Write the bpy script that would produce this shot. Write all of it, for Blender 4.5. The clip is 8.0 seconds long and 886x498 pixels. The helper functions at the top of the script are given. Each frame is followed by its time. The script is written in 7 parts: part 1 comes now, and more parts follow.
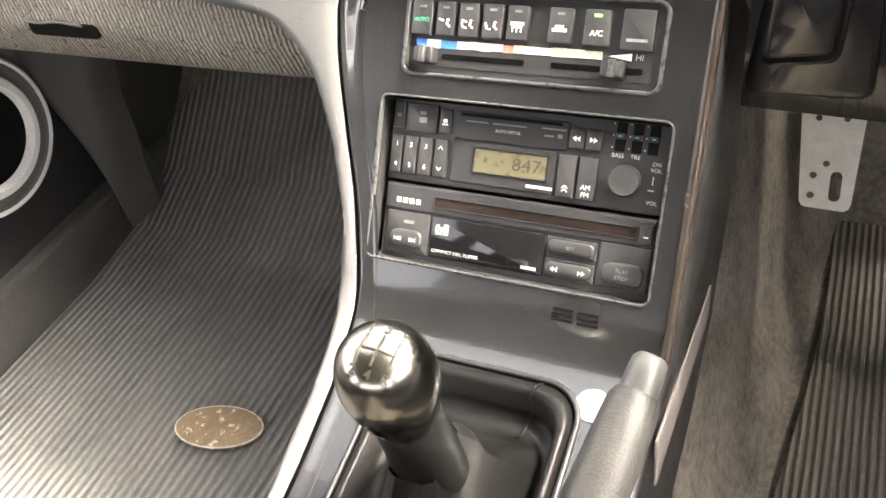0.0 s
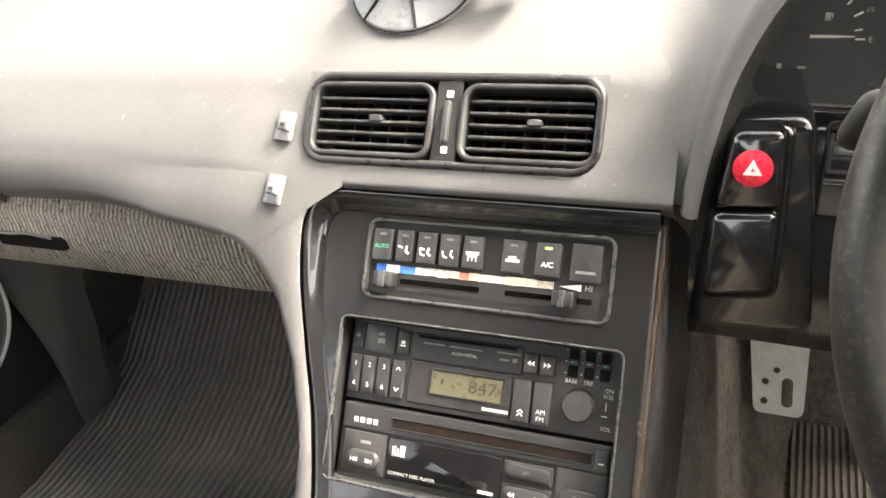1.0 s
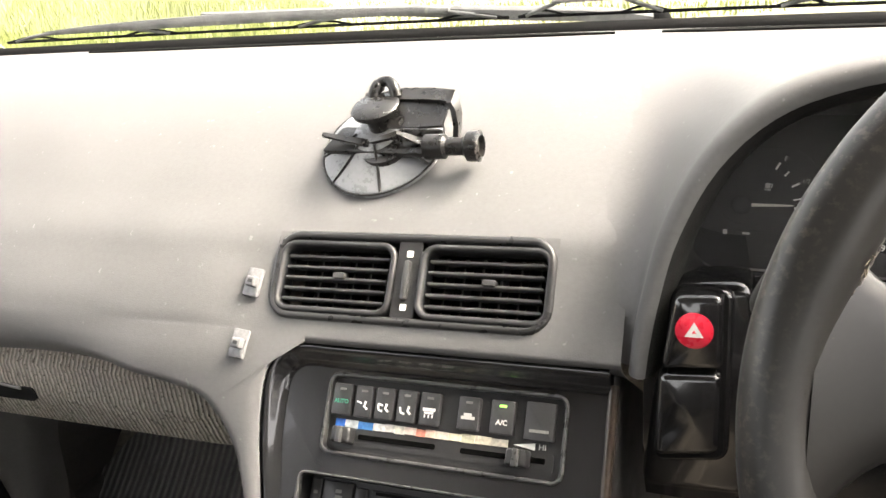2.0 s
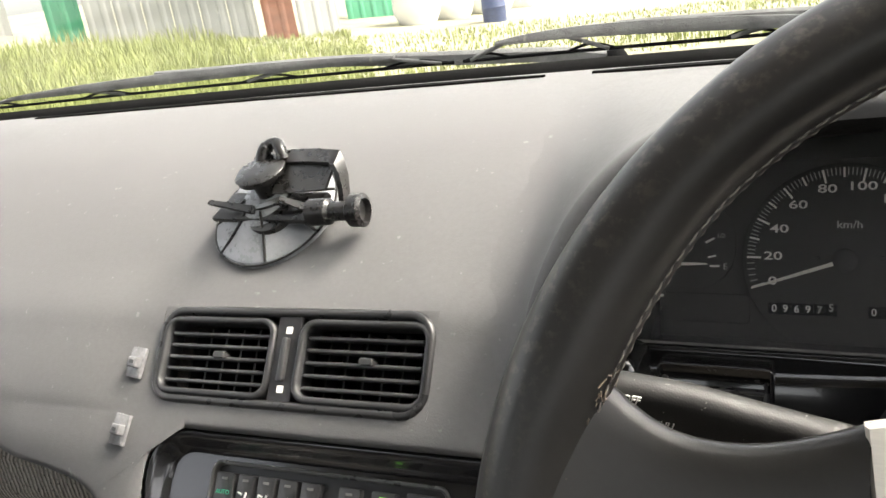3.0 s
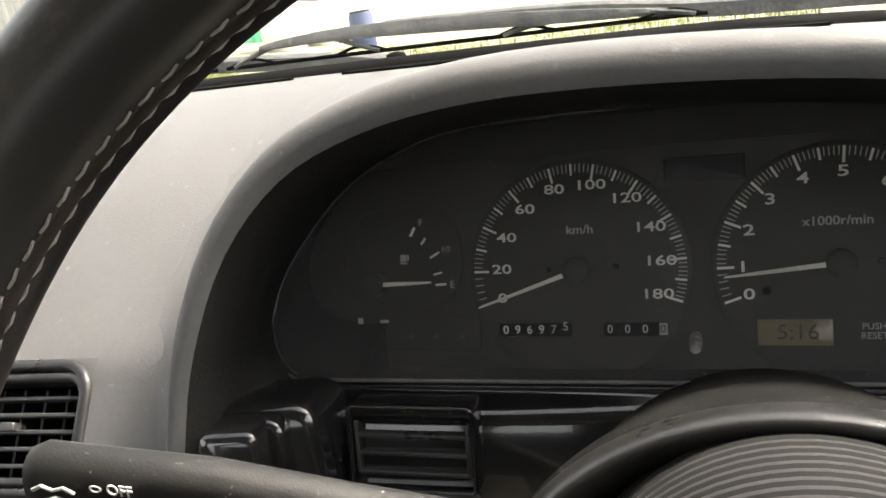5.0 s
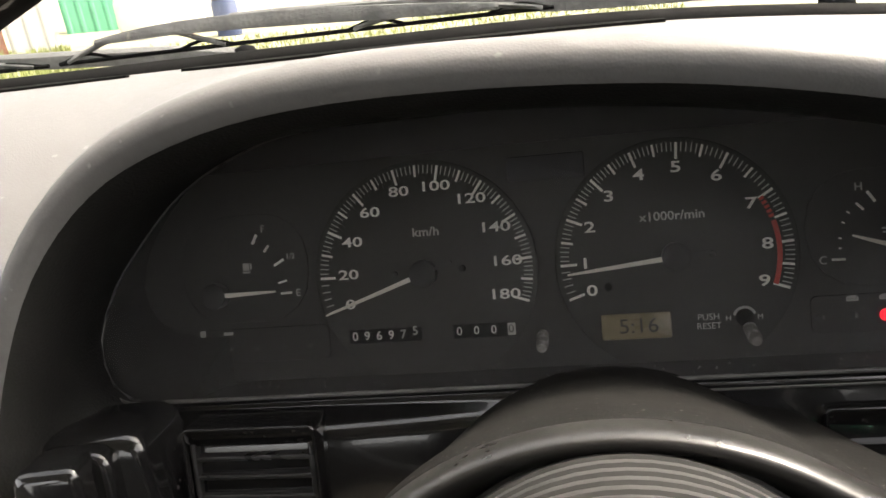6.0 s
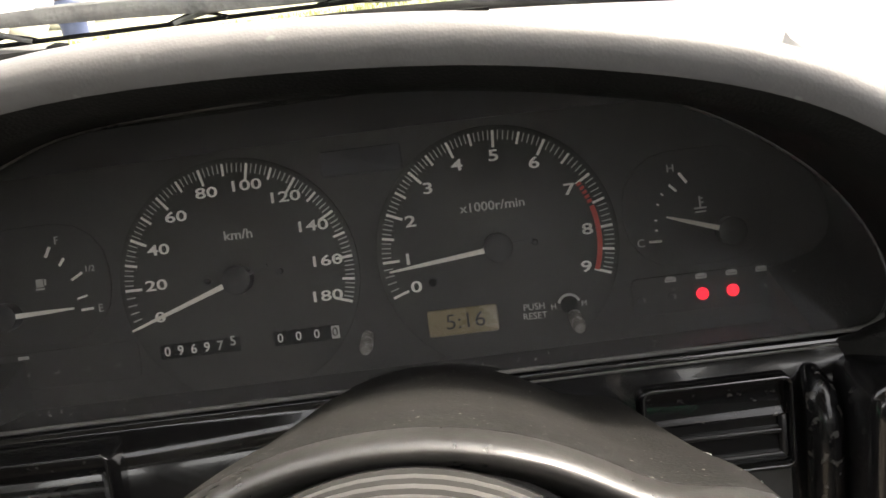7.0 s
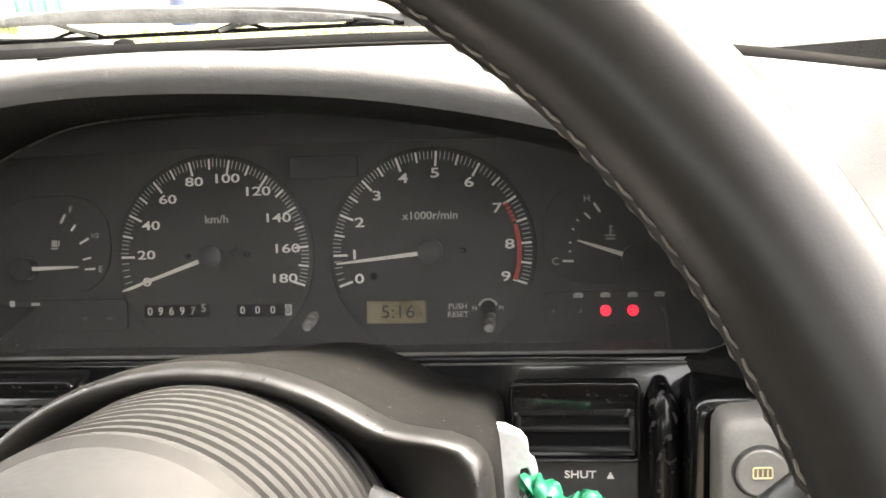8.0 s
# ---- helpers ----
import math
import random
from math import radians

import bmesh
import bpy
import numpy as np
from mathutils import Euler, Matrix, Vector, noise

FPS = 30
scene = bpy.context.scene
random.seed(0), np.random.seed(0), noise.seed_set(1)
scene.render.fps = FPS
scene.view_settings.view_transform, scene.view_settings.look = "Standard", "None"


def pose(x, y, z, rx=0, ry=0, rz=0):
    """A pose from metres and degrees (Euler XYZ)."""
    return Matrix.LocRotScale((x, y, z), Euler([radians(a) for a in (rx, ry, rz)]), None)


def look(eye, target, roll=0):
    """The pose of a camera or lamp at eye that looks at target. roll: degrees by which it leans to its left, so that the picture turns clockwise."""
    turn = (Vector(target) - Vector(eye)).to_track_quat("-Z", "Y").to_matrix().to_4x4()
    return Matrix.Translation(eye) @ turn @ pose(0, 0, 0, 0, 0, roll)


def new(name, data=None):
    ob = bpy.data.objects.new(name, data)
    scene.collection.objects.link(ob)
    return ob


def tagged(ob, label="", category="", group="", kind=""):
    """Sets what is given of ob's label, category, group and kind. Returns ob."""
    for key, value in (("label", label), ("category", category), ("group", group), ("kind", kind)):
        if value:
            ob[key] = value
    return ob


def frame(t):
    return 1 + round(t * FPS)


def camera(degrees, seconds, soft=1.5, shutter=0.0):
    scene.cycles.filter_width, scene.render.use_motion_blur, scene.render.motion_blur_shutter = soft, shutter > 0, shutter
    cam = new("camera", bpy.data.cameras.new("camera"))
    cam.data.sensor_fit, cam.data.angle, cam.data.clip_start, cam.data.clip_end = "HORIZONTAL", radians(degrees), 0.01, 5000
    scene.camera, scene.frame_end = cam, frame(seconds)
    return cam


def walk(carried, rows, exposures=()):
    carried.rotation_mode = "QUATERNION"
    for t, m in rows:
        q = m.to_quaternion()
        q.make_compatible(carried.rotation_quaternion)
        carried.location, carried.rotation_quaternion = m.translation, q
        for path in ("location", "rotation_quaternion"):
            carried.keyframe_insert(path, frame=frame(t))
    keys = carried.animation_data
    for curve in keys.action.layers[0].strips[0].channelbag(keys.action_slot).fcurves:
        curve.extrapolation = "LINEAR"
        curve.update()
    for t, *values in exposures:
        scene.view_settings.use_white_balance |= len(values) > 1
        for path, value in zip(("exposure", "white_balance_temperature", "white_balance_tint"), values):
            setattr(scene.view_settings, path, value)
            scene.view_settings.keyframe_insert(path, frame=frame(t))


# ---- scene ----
cam = camera(56.1, 8.0)
PATH = [
    (0, (0.1570, 0.0341, 0.9698), (-0.6100, 1.3152, -0.3610), -11.69),
    (0.5, (0.1510, 0.0435, 0.9783), (-0.5900, 1.4425, -0.2436), -9.41),
    (0.6, (0.1560, 0.0455, 0.9772), (-0.6030, 1.4878, -0.1818), -9.46),
    (1, (0.1610, 0.0466, 0.9992), (-0.5790, 1.6048, -0.0117), -8.05),
    (1.5, (0.1750, 0.0472, 1.0112), (-0.5820, 1.6732, 0.1269), -7.98),
    (1.7, (0.1770, 0.0379, 1.0057), (-0.5570, 1.7253, 0.2233), -6.68),
    (2.8, (0.2570, 0.1153, 1.0096), (-0.6260, 1.8083, 0.4122), -9.53),
    (3, (0.2680, 0.1327, 0.9987), (-0.6120, 1.8279, 0.4032), -9.83),
    (3.5, (0.2910, 0.1688, 0.9798), (-0.5780, 1.8724, 0.3928), -9.91),
    (4, (0.3150, 0.2014, 0.9711), (-0.5140, 1.9299, 0.4018), -10.04),
    (4.5, (0.3260, 0.2249, 0.9618), (-0.4130, 1.9935, 0.3915), -10.09),
    (5.8, (0.3360, 0.2417, 0.9569), (-0.0650, 2.0972, 0.3270), -9.56),
    (6, (0.3410, 0.2478, 0.9596), (-0.0010, 2.1050, 0.3025), -9.47),
    (6.5, (0.3480, 0.2528, 0.9594), (0.1680, 2.1329, 0.3011), -9.40),
    (7, (0.3630, 0.2653, 0.9497), (0.3170, 2.1359, 0.2428), -9.38),
    (7.5, (0.3870, 0.2534, 0.9513), (0.3450, 2.1217, 0.2386), -7.97),
    (8, (0.4310, 0.2117, 0.9585), (0.2050, 2.0856, 0.2965), -5.47),
]
LIGHT = [(0, 3.7), (0.5, 3.8), (1, 3.3), (1.7, 3.0), (2.8, 2.15), (3.5, 2.0), (4.5, 2.1), (5.8, 2.25), (6.5, 2.4), (7, 2.75), (7.5, 3.2), (8, 3.5)]
walk(cam, [(t, look(eye, target, roll)) for t, eye, target, roll in PATH], [(t, stops, 6900 if 2.5 < t < 5 else 7300, 10 if 2.5 < t < 5 else 12) for t, stops in LIGHT])

import functools

# ---- world, sun, exposure ----
world = bpy.data.worlds.new("world")
scene.world = world
world.use_nodes = True
wn = world.node_tree.nodes
sky = wn.new("ShaderNodeTexSky")
sky.sky_type = "NISHITA"
sky.sun_disc = False
sky.sun_elevation, sky.sun_rotation = radians(48), radians(70)
sky.air_density, sky.dust_density, sky.ozone_density = 1.0, 4.0, 1.0
wn["Background"].inputs["Strength"].default_value = 0.15
haze = wn.new("ShaderNodeHueSaturation")
haze.inputs["Saturation"].default_value = 0.3
world.node_tree.links.new(sky.outputs[0], haze.inputs["Color"])
world.node_tree.links.new(haze.outputs[0], wn["Background"].inputs["Color"])
sun_data = bpy.data.lights.new("sun", "SUN")
sun_data.energy, sun_data.angle, sun_data.color = 1.5, radians(10), (1.0, 0.95, 0.88)
sun = new("sun", sun_data)
sun.matrix_world = look((6, 3, 8), (0, 0, 0))


# ---- materials ----
def ramp(nt, fac, stops):
    r = nt.nodes.new("ShaderNodeValToRGB")
    r.color_ramp.elements[0].position, r.color_ramp.elements[0].color = stops[0][0], (*stops[0][1], 1)
    r.color_ramp.elements[1].position, r.color_ramp.elements[1].color = stops[-1][0], (*stops[-1][1], 1)
    for p, c in stops[1:-1]:
        r.color_ramp.elements.new(p).color = (*c, 1)
    nt.links.new(fac, r.inputs["Fac"])
    return r.outputs["Color"]


def surface(name, color, rough=0.5, metal=0.0, vary=0.15, grain=0.0, grain_size=0.001, blotch=0.06,
            rough_vary=0.08, spec=0.5, specks=None, speck_size=0.002, speck_cover=0.3, coat=0.0, stretch=(1, 1, 1)):
    """A painted, moulded or woven surface: colour that varies at two scales, uneven gloss, fine relief, dust specks."""
    m = bpy.data.materials.new(name)
    m.use_nodes = True
    nt = m.node_tree
    b = nt.nodes["Principled BSDF"]
    tc = nt.nodes.new("ShaderNodeTexCoord")
    mp = nt.nodes.new("ShaderNodeMapping")
    mp.inputs["Scale"].default_value = stretch
    nt.links.new(tc.outputs["Object"], mp.inputs["Vector"])
    vec = mp.outputs["Vector"]
    big = nt.nodes.new("ShaderNodeTexNoise")
    big.inputs["Scale"].default_value, big.inputs["Detail"].default_value = 1 / blotch, 4
    fine = nt.nodes.new("ShaderNodeTexNoise")
    fine.inputs["Scale"].default_value, fine.inputs["Detail"].default_value = 1 / max(grain_size * 3, 0.001), 3
    nt.links.new(vec, big.inputs["Vector"])
    nt.links.new(vec, fine.inputs["Vector"])
    mix = nt.nodes.new("ShaderNodeMath")
    mix.operation = "MULTIPLY_ADD"
    mix.inputs[1].default_value = 0.45
    nt.links.new(fine.outputs["Fac"], mix.inputs[0])
    half = nt.nodes.new("ShaderNodeMath")
    half.operation = "MULTIPLY"
    half.inputs[1].default_value = 0.55
    nt.links.new(big.outputs["Fac"], half.inputs[0])
    nt.links.new(half.outputs[0], mix.inputs[2])
    lo = tuple(c * (1 - vary) for c in color)
    hi = tuple(min(1, c * (1 + vary)) for c in color)
    col = ramp(nt, mix.outputs[0], [(0.32, lo), (0.68, hi)])
    if specks:
        sp = nt.nodes.new("ShaderNodeTexNoise")
        sp.inputs["Scale"].default_value, sp.inputs["Detail"].default_value = 1 / speck_size, 2
        nt.links.new(vec, sp.inputs["Vector"])
        cut = ramp(nt, sp.outputs["Fac"], [(0.72 - speck_cover * 0.25, (0, 0, 0)), (0.78 - speck_cover * 0.25, (1, 1, 1))])
        mc = nt.nodes.new("ShaderNodeMix")
        mc.data_type = "RGBA"
        mc.inputs["B"].default_value = (*specks, 1)
        nt.links.new(cut, mc.inputs["Factor"])
        nt.links.new(col, mc.inputs["A"])
        col = mc.outputs["Result"]
    nt.links.new(col, b.inputs["Base Color"])
    b.inputs["Metallic"].default_value = metal
    b.inputs["Specular IOR Level"].default_value = spec
    b.inputs["Coat Weight"].default_value = coat
    rr = nt.nodes.new("ShaderNodeMapRange")
    rr.inputs["From Min"].default_value, rr.inputs["From Max"].default_value = 0.3, 0.7
    rr.inputs["To Min"].default_value, rr.inputs["To Max"].default_value = max(0.02, rough - rough_vary), min(1, rough + rough_vary)
    nt.links.new(mix.outputs[0], rr.inputs["Value"])
    nt.links.new(rr.outputs["Result"], b.inputs["Roughness"])
    if grain:
        vo = nt.nodes.new("ShaderNodeTexVoronoi")
        vo.inputs["Scale"].default_value = 1 / grain_size
        nt.links.new(vec, vo.inputs["Vector"])
        bp = nt.nodes.new("ShaderNodeBump")
        bp.inputs["Strength"].default_value, bp.inputs["Distance"].default_value = grain, grain_size * 0.3
        nt.links.new(vo.outputs["Distance"], bp.inputs["Height"])
        nt.links.new(bp.outputs["Normal"], b.inputs["Normal"])
    return m


def ribbed(name, dark, light, pitch, axis, rough=0.95, wobble=0.6, detail=0.4, **more):
    """Ribbed carpet matting: raised cords with dusty tops."""
    m = surface(name, light, rough, vary=0.3, grain=0.8, grain_size=0.002, blotch=0.09, **more)
    nt = m.node_tree
    b = nt.nodes["Principled BSDF"]
    tc = nt.nodes.new("ShaderNodeTexCoord")
    mp = nt.nodes.new("ShaderNodeMapping")
    mp.inputs["Rotation"].default_value = (0, 0, axis)
    wv = nt.nodes.new("ShaderNodeTexWave")
    wv.wave_type, wv.bands_direction = "BANDS", "X"
    wv.inputs["Scale"].default_value = 0.314 / pitch
    wv.inputs["Distortion"].default_value, wv.inputs["Detail"].default_value = wobble, 2
    wv.inputs["Detail Scale"].default_value = detail
    nt.links.new(tc.outputs["Object"], mp.inputs["Vector"])
    nt.links.new(mp.outputs["Vector"], wv.inputs["Vector"])
    old = b.inputs["Base Color"].links[0].from_socket
    mc = nt.nodes.new("ShaderNodeMix")
    mc.data_type = "RGBA"
    mc.inputs["A"].default_value = (*dark, 1)
    nt.links.new(wv.outputs["Fac"], mc.inputs["Factor"])
    nt.links.new(old, mc.inputs["B"])
    nt.links.new(mc.outputs["Result"], b.inputs["Base Color"])
    bp = nt.nodes.new("ShaderNodeBump")
    bp.inputs["Strength"].default_value, bp.inputs["Distance"].default_value = 1.0, 0.003
    nt.links.new(wv.outputs["Fac"], bp.inputs["Height"])
    nt.links.new(b.inputs["Normal"].links[0].from_socket, bp.inputs["Normal"])
    nt.links.new(bp.outputs["Normal"], b.inputs["Normal"])
    return m


def glowing(name, color, strength):
    m = bpy.data.materials.new(name)
    m.use_nodes = True
    b = m.node_tree.nodes["Principled BSDF"]
    b.inputs["Base Color"].default_value = (*color, 1)
    b.inputs["Emission Color"].default_value = (*color, 1)
    b.inputs["Emission Strength"].default_value = strength
    return m


def clear(name, rough=0.0, tint=(1, 1, 1), ior=1.45):
    m = bpy.data.materials.new(name)
    m.use_nodes = True
    b = m.node_tree.nodes["Principled BSDF"]
    b.inputs["Base Color"].default_value = (*tint, 1)
    b.inputs["Transmission Weight"].default_value = 1
    b.inputs["Roughness"].default_value = rough
    b.inputs["IOR"].default_value = ior
    return m


PAD = surface("grey_vinyl", (0.108, 0.107, 0.108), 0.52, spec=0.28, grain=0.16, grain_size=0.0011, vary=0.1, blotch=0.12, specks=(0.16, 0.16, 0.16), speck_size=0.006, speck_cover=0.05)
GLOSS = surface("worn_gloss_black", (0.012, 0.012, 0.013), 0.22, vary=0.15, blotch=0.12, grain_size=0.03, rough_vary=0.05, spec=0.8, coat=0.5)
PIANO = surface("gloss_switch_black", (0.0085, 0.0085, 0.009), 0.16, vary=0.2, blotch=0.06, grain_size=0.012, rough_vary=0.04, spec=0.8, coat=0.5)
BLACK = surface("black_plastic", (0.02, 0.02, 0.021), 0.42, grain=0.1, grain_size=0.0006, vary=0.3, blotch=0.02)
RADIO = surface("radio_black_plastic", (0.024, 0.024, 0.025), 0.4, vary=0.2, blotch=0.02, grain=0.08, grain_size=0.0004)
BUTTON = surface("button_grey_black", (0.034, 0.034, 0.035), 0.38, vary=0.2, blotch=0.01)
MATTE = surface("matte_black", (0.006, 0.006, 0.006), 0.85, spec=0.08, vary=0.3, blotch=0.03)
# On the hood this black also stands for shade under the grey lip.
HOODIN = surface("grained_black_vinyl", (0.014, 0.014, 0.0137), 0.7, spec=0.2, grain=0.4, grain_size=0.0012, vary=0.25)
BEZEL = surface("vent_bezel_black", (0.022, 0.022, 0.0225), 0.3, vary=0.15, grain_size=0.004)
VANE = surface("vent_vane_grey", (0.04, 0.04, 0.041), 0.35, vary=0.15, grain_size=0.004)
SEAM = surface("brown_black_seam", (0.014, 0.011, 0.009), 0.5, vary=0.4, blotch=0.006)
DIAL = surface("dial_black", (0.028, 0.0268, 0.025), 0.55, vary=0.15, blotch=0.03)
PRINT = surface("printed_white", (0.86, 0.85, 0.8), 0.6, vary=0.06)
PRINT_DIM = surface("printed_pale_grey", (0.5, 0.5, 0.47), 0.6, vary=0.15, blotch=0.004)
PRINT_FAINT = surface("printed_faint_grey", (0.17, 0.17, 0.16), 0.6, vary=0.2, blotch=0.004)
NEEDLE = surface("needle_white", (0.8, 0.78, 0.7), 0.45, vary=0.05)
SWITCH = surface("grey_switch_plastic", (0.27, 0.265, 0.25), 0.34, vary=0.12, blotch=0.01, grain=0.06, grain_size=0.0005)
PIANO_WORN = surface("scuffed_gloss_black", (0.008, 0.008, 0.0085), 0.2, vary=0.3, blotch=0.008, specks=(0.07, 0.068, 0.065), speck_size=0.004, speck_cover=0.35)
SWITCH_DARK = surface("dark_shutter_plastic", (0.06, 0.059, 0.057), 0.4, vary=0.15, blotch=0.01)
PRINT_AMBER = surface("printed_amber", (0.85, 0.7, 0.38), 0.5, vary=0.06)
REDLINE = surface("printed_red", (0.55, 0.07, 0.055), 0.6, vary=0.1)
LCD = surface("brown_liquid_crystal", (0.24, 0.195, 0.11), 0.3, vary=0.08, blotch=0.01)
LCD_RADIO = surface("olive_liquid_crystal", (0.12, 0.11, 0.066), 0.3, vary=0.06, blotch=0.01)
DIGIT = surface("crystal_digit", (0.03, 0.027, 0.02), 0.4, vary=0.1)
LEATHER = surface("worn_black_leather", (0.016, 0.0152, 0.0145), 0.34, grain=0.05, grain_size=0.0007, vary=0.12, blotch=0.04, rough_vary=0.02, spec=0.5)


def add_wear(m, x0, x1, color, size):
    """Rubbed patches towards one side of the rim."""
    nt = m.node_tree
    b = nt.nodes["Principled BSDF"]
    tc = nt.nodes.new("ShaderNodeTexCoord")
    xyz = nt.nodes.new("ShaderNodeSeparateXYZ")
    nt.links.new(tc.outputs["Object"], xyz.inputs[0])
    side = nt.nodes.new("ShaderNodeMapRange")
    side.inputs["From Min"].default_value, side.inputs["From Max"].default_value = x0, x1
    nt.links.new(xyz.outputs["X"], side.inputs["Value"])
    reach = nt.nodes.new("ShaderNodeVectorMath")
    reach.operation = "LENGTH"
    nt.links.new(tc.outputs["Object"], reach.inputs[0])
    outer = nt.nodes.new("ShaderNodeMapRange")
    outer.inputs["From Min"].default_value, outer.inputs["From Max"].default_value = 0.1420, 0.1575
    nt.links.new(reach.outputs["Value"], outer.inputs["Value"])
    g = nt.nodes.new("ShaderNodeMath")
    g.operation = "MULTIPLY"
    nt.links.new(side.outputs["Result"], g.inputs[0])
    nt.links.new(outer.outputs["Result"], g.inputs[1])
    n = nt.nodes.new("ShaderNodeTexNoise")
    n.inputs["Scale"].default_value, n.inputs["Detail"].default_value = 1 / size, 7
    n.inputs["Roughness"].default_value = 0.65
    nt.links.new(tc.outputs["Object"], n.inputs["Vector"])
    cut = ramp(nt, n.outputs["Fac"], [(0.52, (0, 0, 0)), (0.64, (1, 1, 1))])
    f = nt.nodes.new("ShaderNodeMath")
    f.operation = "MULTIPLY"
    nt.links.new(g.outputs[0], f.inputs[0])
    nt.links.new(cut, f.inputs[1])
    mc = nt.nodes.new("ShaderNodeMix")
    mc.data_type = "RGBA"
    mc.inputs["B"].default_value = (*color, 1)
    nt.links.new(f.outputs[0], mc.inputs["Factor"])
    nt.links.new(b.inputs["Base Color"].links[0].from_socket, mc.inputs["A"])
    nt.links.new(mc.outputs["Result"], b.inputs["Base Color"])


add_wear(LEATHER, 0.0, -0.07, (0.062, 0.053, 0.045), 0.0035)
LEATHER_WORN = surface("rubbed_leather", (0.11, 0.088, 0.066), 0.55, grain=0.6, grain_size=0.0013, vary=0.5, blotch=0.008)
BOOT = surface("gaiter_leather", (0.007, 0.007, 0.007), 0.36, spec=0.16, grain=0.15, grain_size=0.0012, vary=0.3, blotch=0.02)
THREAD = surface("grey_thread", (0.18, 0.168, 0.15), 0.8, vary=0.3, blotch=0.004)
ALLOY = surface("brushed_alloy", (0.82, 0.77, 0.69), 0.42, metal=0.45, vary=0.06, blotch=0.01, stretch=(1, 12, 12), rough_vary=0.06)
CHROME = surface("polished_dark_chrome", (0.3, 0.285, 0.26), 0.2, metal=1.0, vary=0.2, blotch=0.03, grain_size=0.01, rough_vary=0.06)
PEDAL = surface("pedal_alloy", (0.9, 0.875, 0.82), 0.45, metal=0.1, vary=0.1, blotch=0.015)
HANDBRAKE = surface("grey_grained_vinyl", (0.045, 0.044, 0.0425), 0.42, spec=0.35, grain=0.35, grain_size=0.0012, vary=0.2, blotch=0.02)
HB_BUTTON = surface("grey_push_button", (0.085, 0.084, 0.082), 0.35, vary=0.1)
# On rims, the grey stands for the highlight along a rounded edge.
EDGE = surface("grey_edge", (0.05, 0.05, 0.05), 0.3, vary=0.2, blotch=0.01)
# Brown stands for the brownish reflection in the bead's black gloss.
BROWN_SHEEN = surface("worn_edge_brown_sheen", (0.03, 0.023, 0.018), 0.22, vary=0.3, blotch=0.03)
# One column plastic in two tones: shaded dusty top, lip brightened for its highlight.
COLUMN = surface("shaded_dusty_column_plastic", (0.0095, 0.0093, 0.009), 0.8, spec=0.06, grain=0.3, grain_size=0.0010, vary=0.3, blotch=0.02, specks=(0.15, 0.142, 0.13), speck_size=0.0014, speck_cover=0.10)
LIT_COLUMN = surface("lit_column_plastic", (0.018, 0.0175, 0.017), 0.33, spec=0.6, grain=0.06, grain_size=0.0009, vary=0.2, blotch=0.03)
BOSS = surface("ribbed_rubber", (0.027, 0.0265, 0.026), 0.6, vary=0.15, blotch=0.03)
STALK = surface("stalk_plastic", (0.015, 0.0145, 0.014), 0.55, spec=0.3, grain=0.2, grain_size=0.0007, vary=0.15, specks=(0.2, 0.19, 0.18), speck_size=0.002, speck_cover=0.03)
CARPET = surface("brown_black_carpet", (0.165, 0.15, 0.13), 0.97, grain=1.0, grain_size=0.0025, vary=0.5, blotch=0.05, specks=(0.2, 0.18, 0.15), speck_size=0.003, speck_cover=0.3, spec=0.1)
CARPET_DARK = surface("dark_trim", (0.05, 0.048, 0.045), 0.85, grain=0.6, grain_size=0.002, vary=0.3)
CLOTH = ribbed("grey_tweed_cloth", (0.2, 0.183, 0.158), (0.46, 0.42, 0.365), 0.0042, radians(4), wobble=2.6, detail=2.0, specks=(0.12, 0.108, 0.092), speck_size=0.003, speck_cover=0.55)
MAT_L = ribbed("ribbed_mat_grey", (0.1, 0.099, 0.097), (0.18, 0.177, 0.172), 0.0107, radians(0))
MAT_R = ribbed("ribbed_mat_black", (0.095, 0.086, 0.075), (0.17, 0.155, 0.135), 0.0075, radians(0))
BADGE = surface("worn_brown_badge", (0.23, 0.165, 0.1), 0.6, vary=0.3, blotch=0.01, specks=(0.6, 0.5, 0.45), speck_size=0.007, speck_cover=0.4)
DOOR = surface("grey_door_trim", (0.12, 0.119, 0.116), 0.5, grain=0.3, grain_size=0.0012, vary=0.15)
SPEAKER = surface("pale_speaker_ring", (0.8, 0.8, 0.79), 0.4, vary=0.1)
HAZARD = surface("hazard_red", (0.72, 0.02, 0.05), 0.3, vary=0.05)
WHITE_PLASTIC = surface("white_plastic", (0.85, 0.85, 0.84), 0.3, vary=0.03)
GREEN_TAG = surface("green_key_tag", (0.02, 0.25, 0.13), 0.3, vary=0.3, blotch=0.006, specks=(0.3, 0.6, 0.45), speck_size=0.004, speck_cover=0.1)
CLIP = surface("clear_grey_clip", (0.14, 0.14, 0.144), 0.2, vary=0.2, blotch=0.006)
CUP = surface("dull_suction_rubber", (0.2, 0.207, 0.22), 0.3, vary=0.12, blotch=0.02)
MOUNT = surface("black_mount_plastic", (0.012, 0.0115, 0.011), 0.3, vary=0.3, blotch=0.01)
KICK = surface("dark_grey_kick_panel", (0.065, 0.064, 0.062), 0.6, grain=0.3, grain_size=0.0012, vary=0.15, spec=0.3)
# Unseen; its grey is picked to darken reflections in the gloss trim.
HEADLINER = surface("grey_headliner", (0.13, 0.125, 0.115), 0.95, vary=0.1, blotch=0.1)
SHELL = surface("cabin_trim", (0.05, 0.048, 0.046), 0.8, vary=0.2, blotch=0.1)
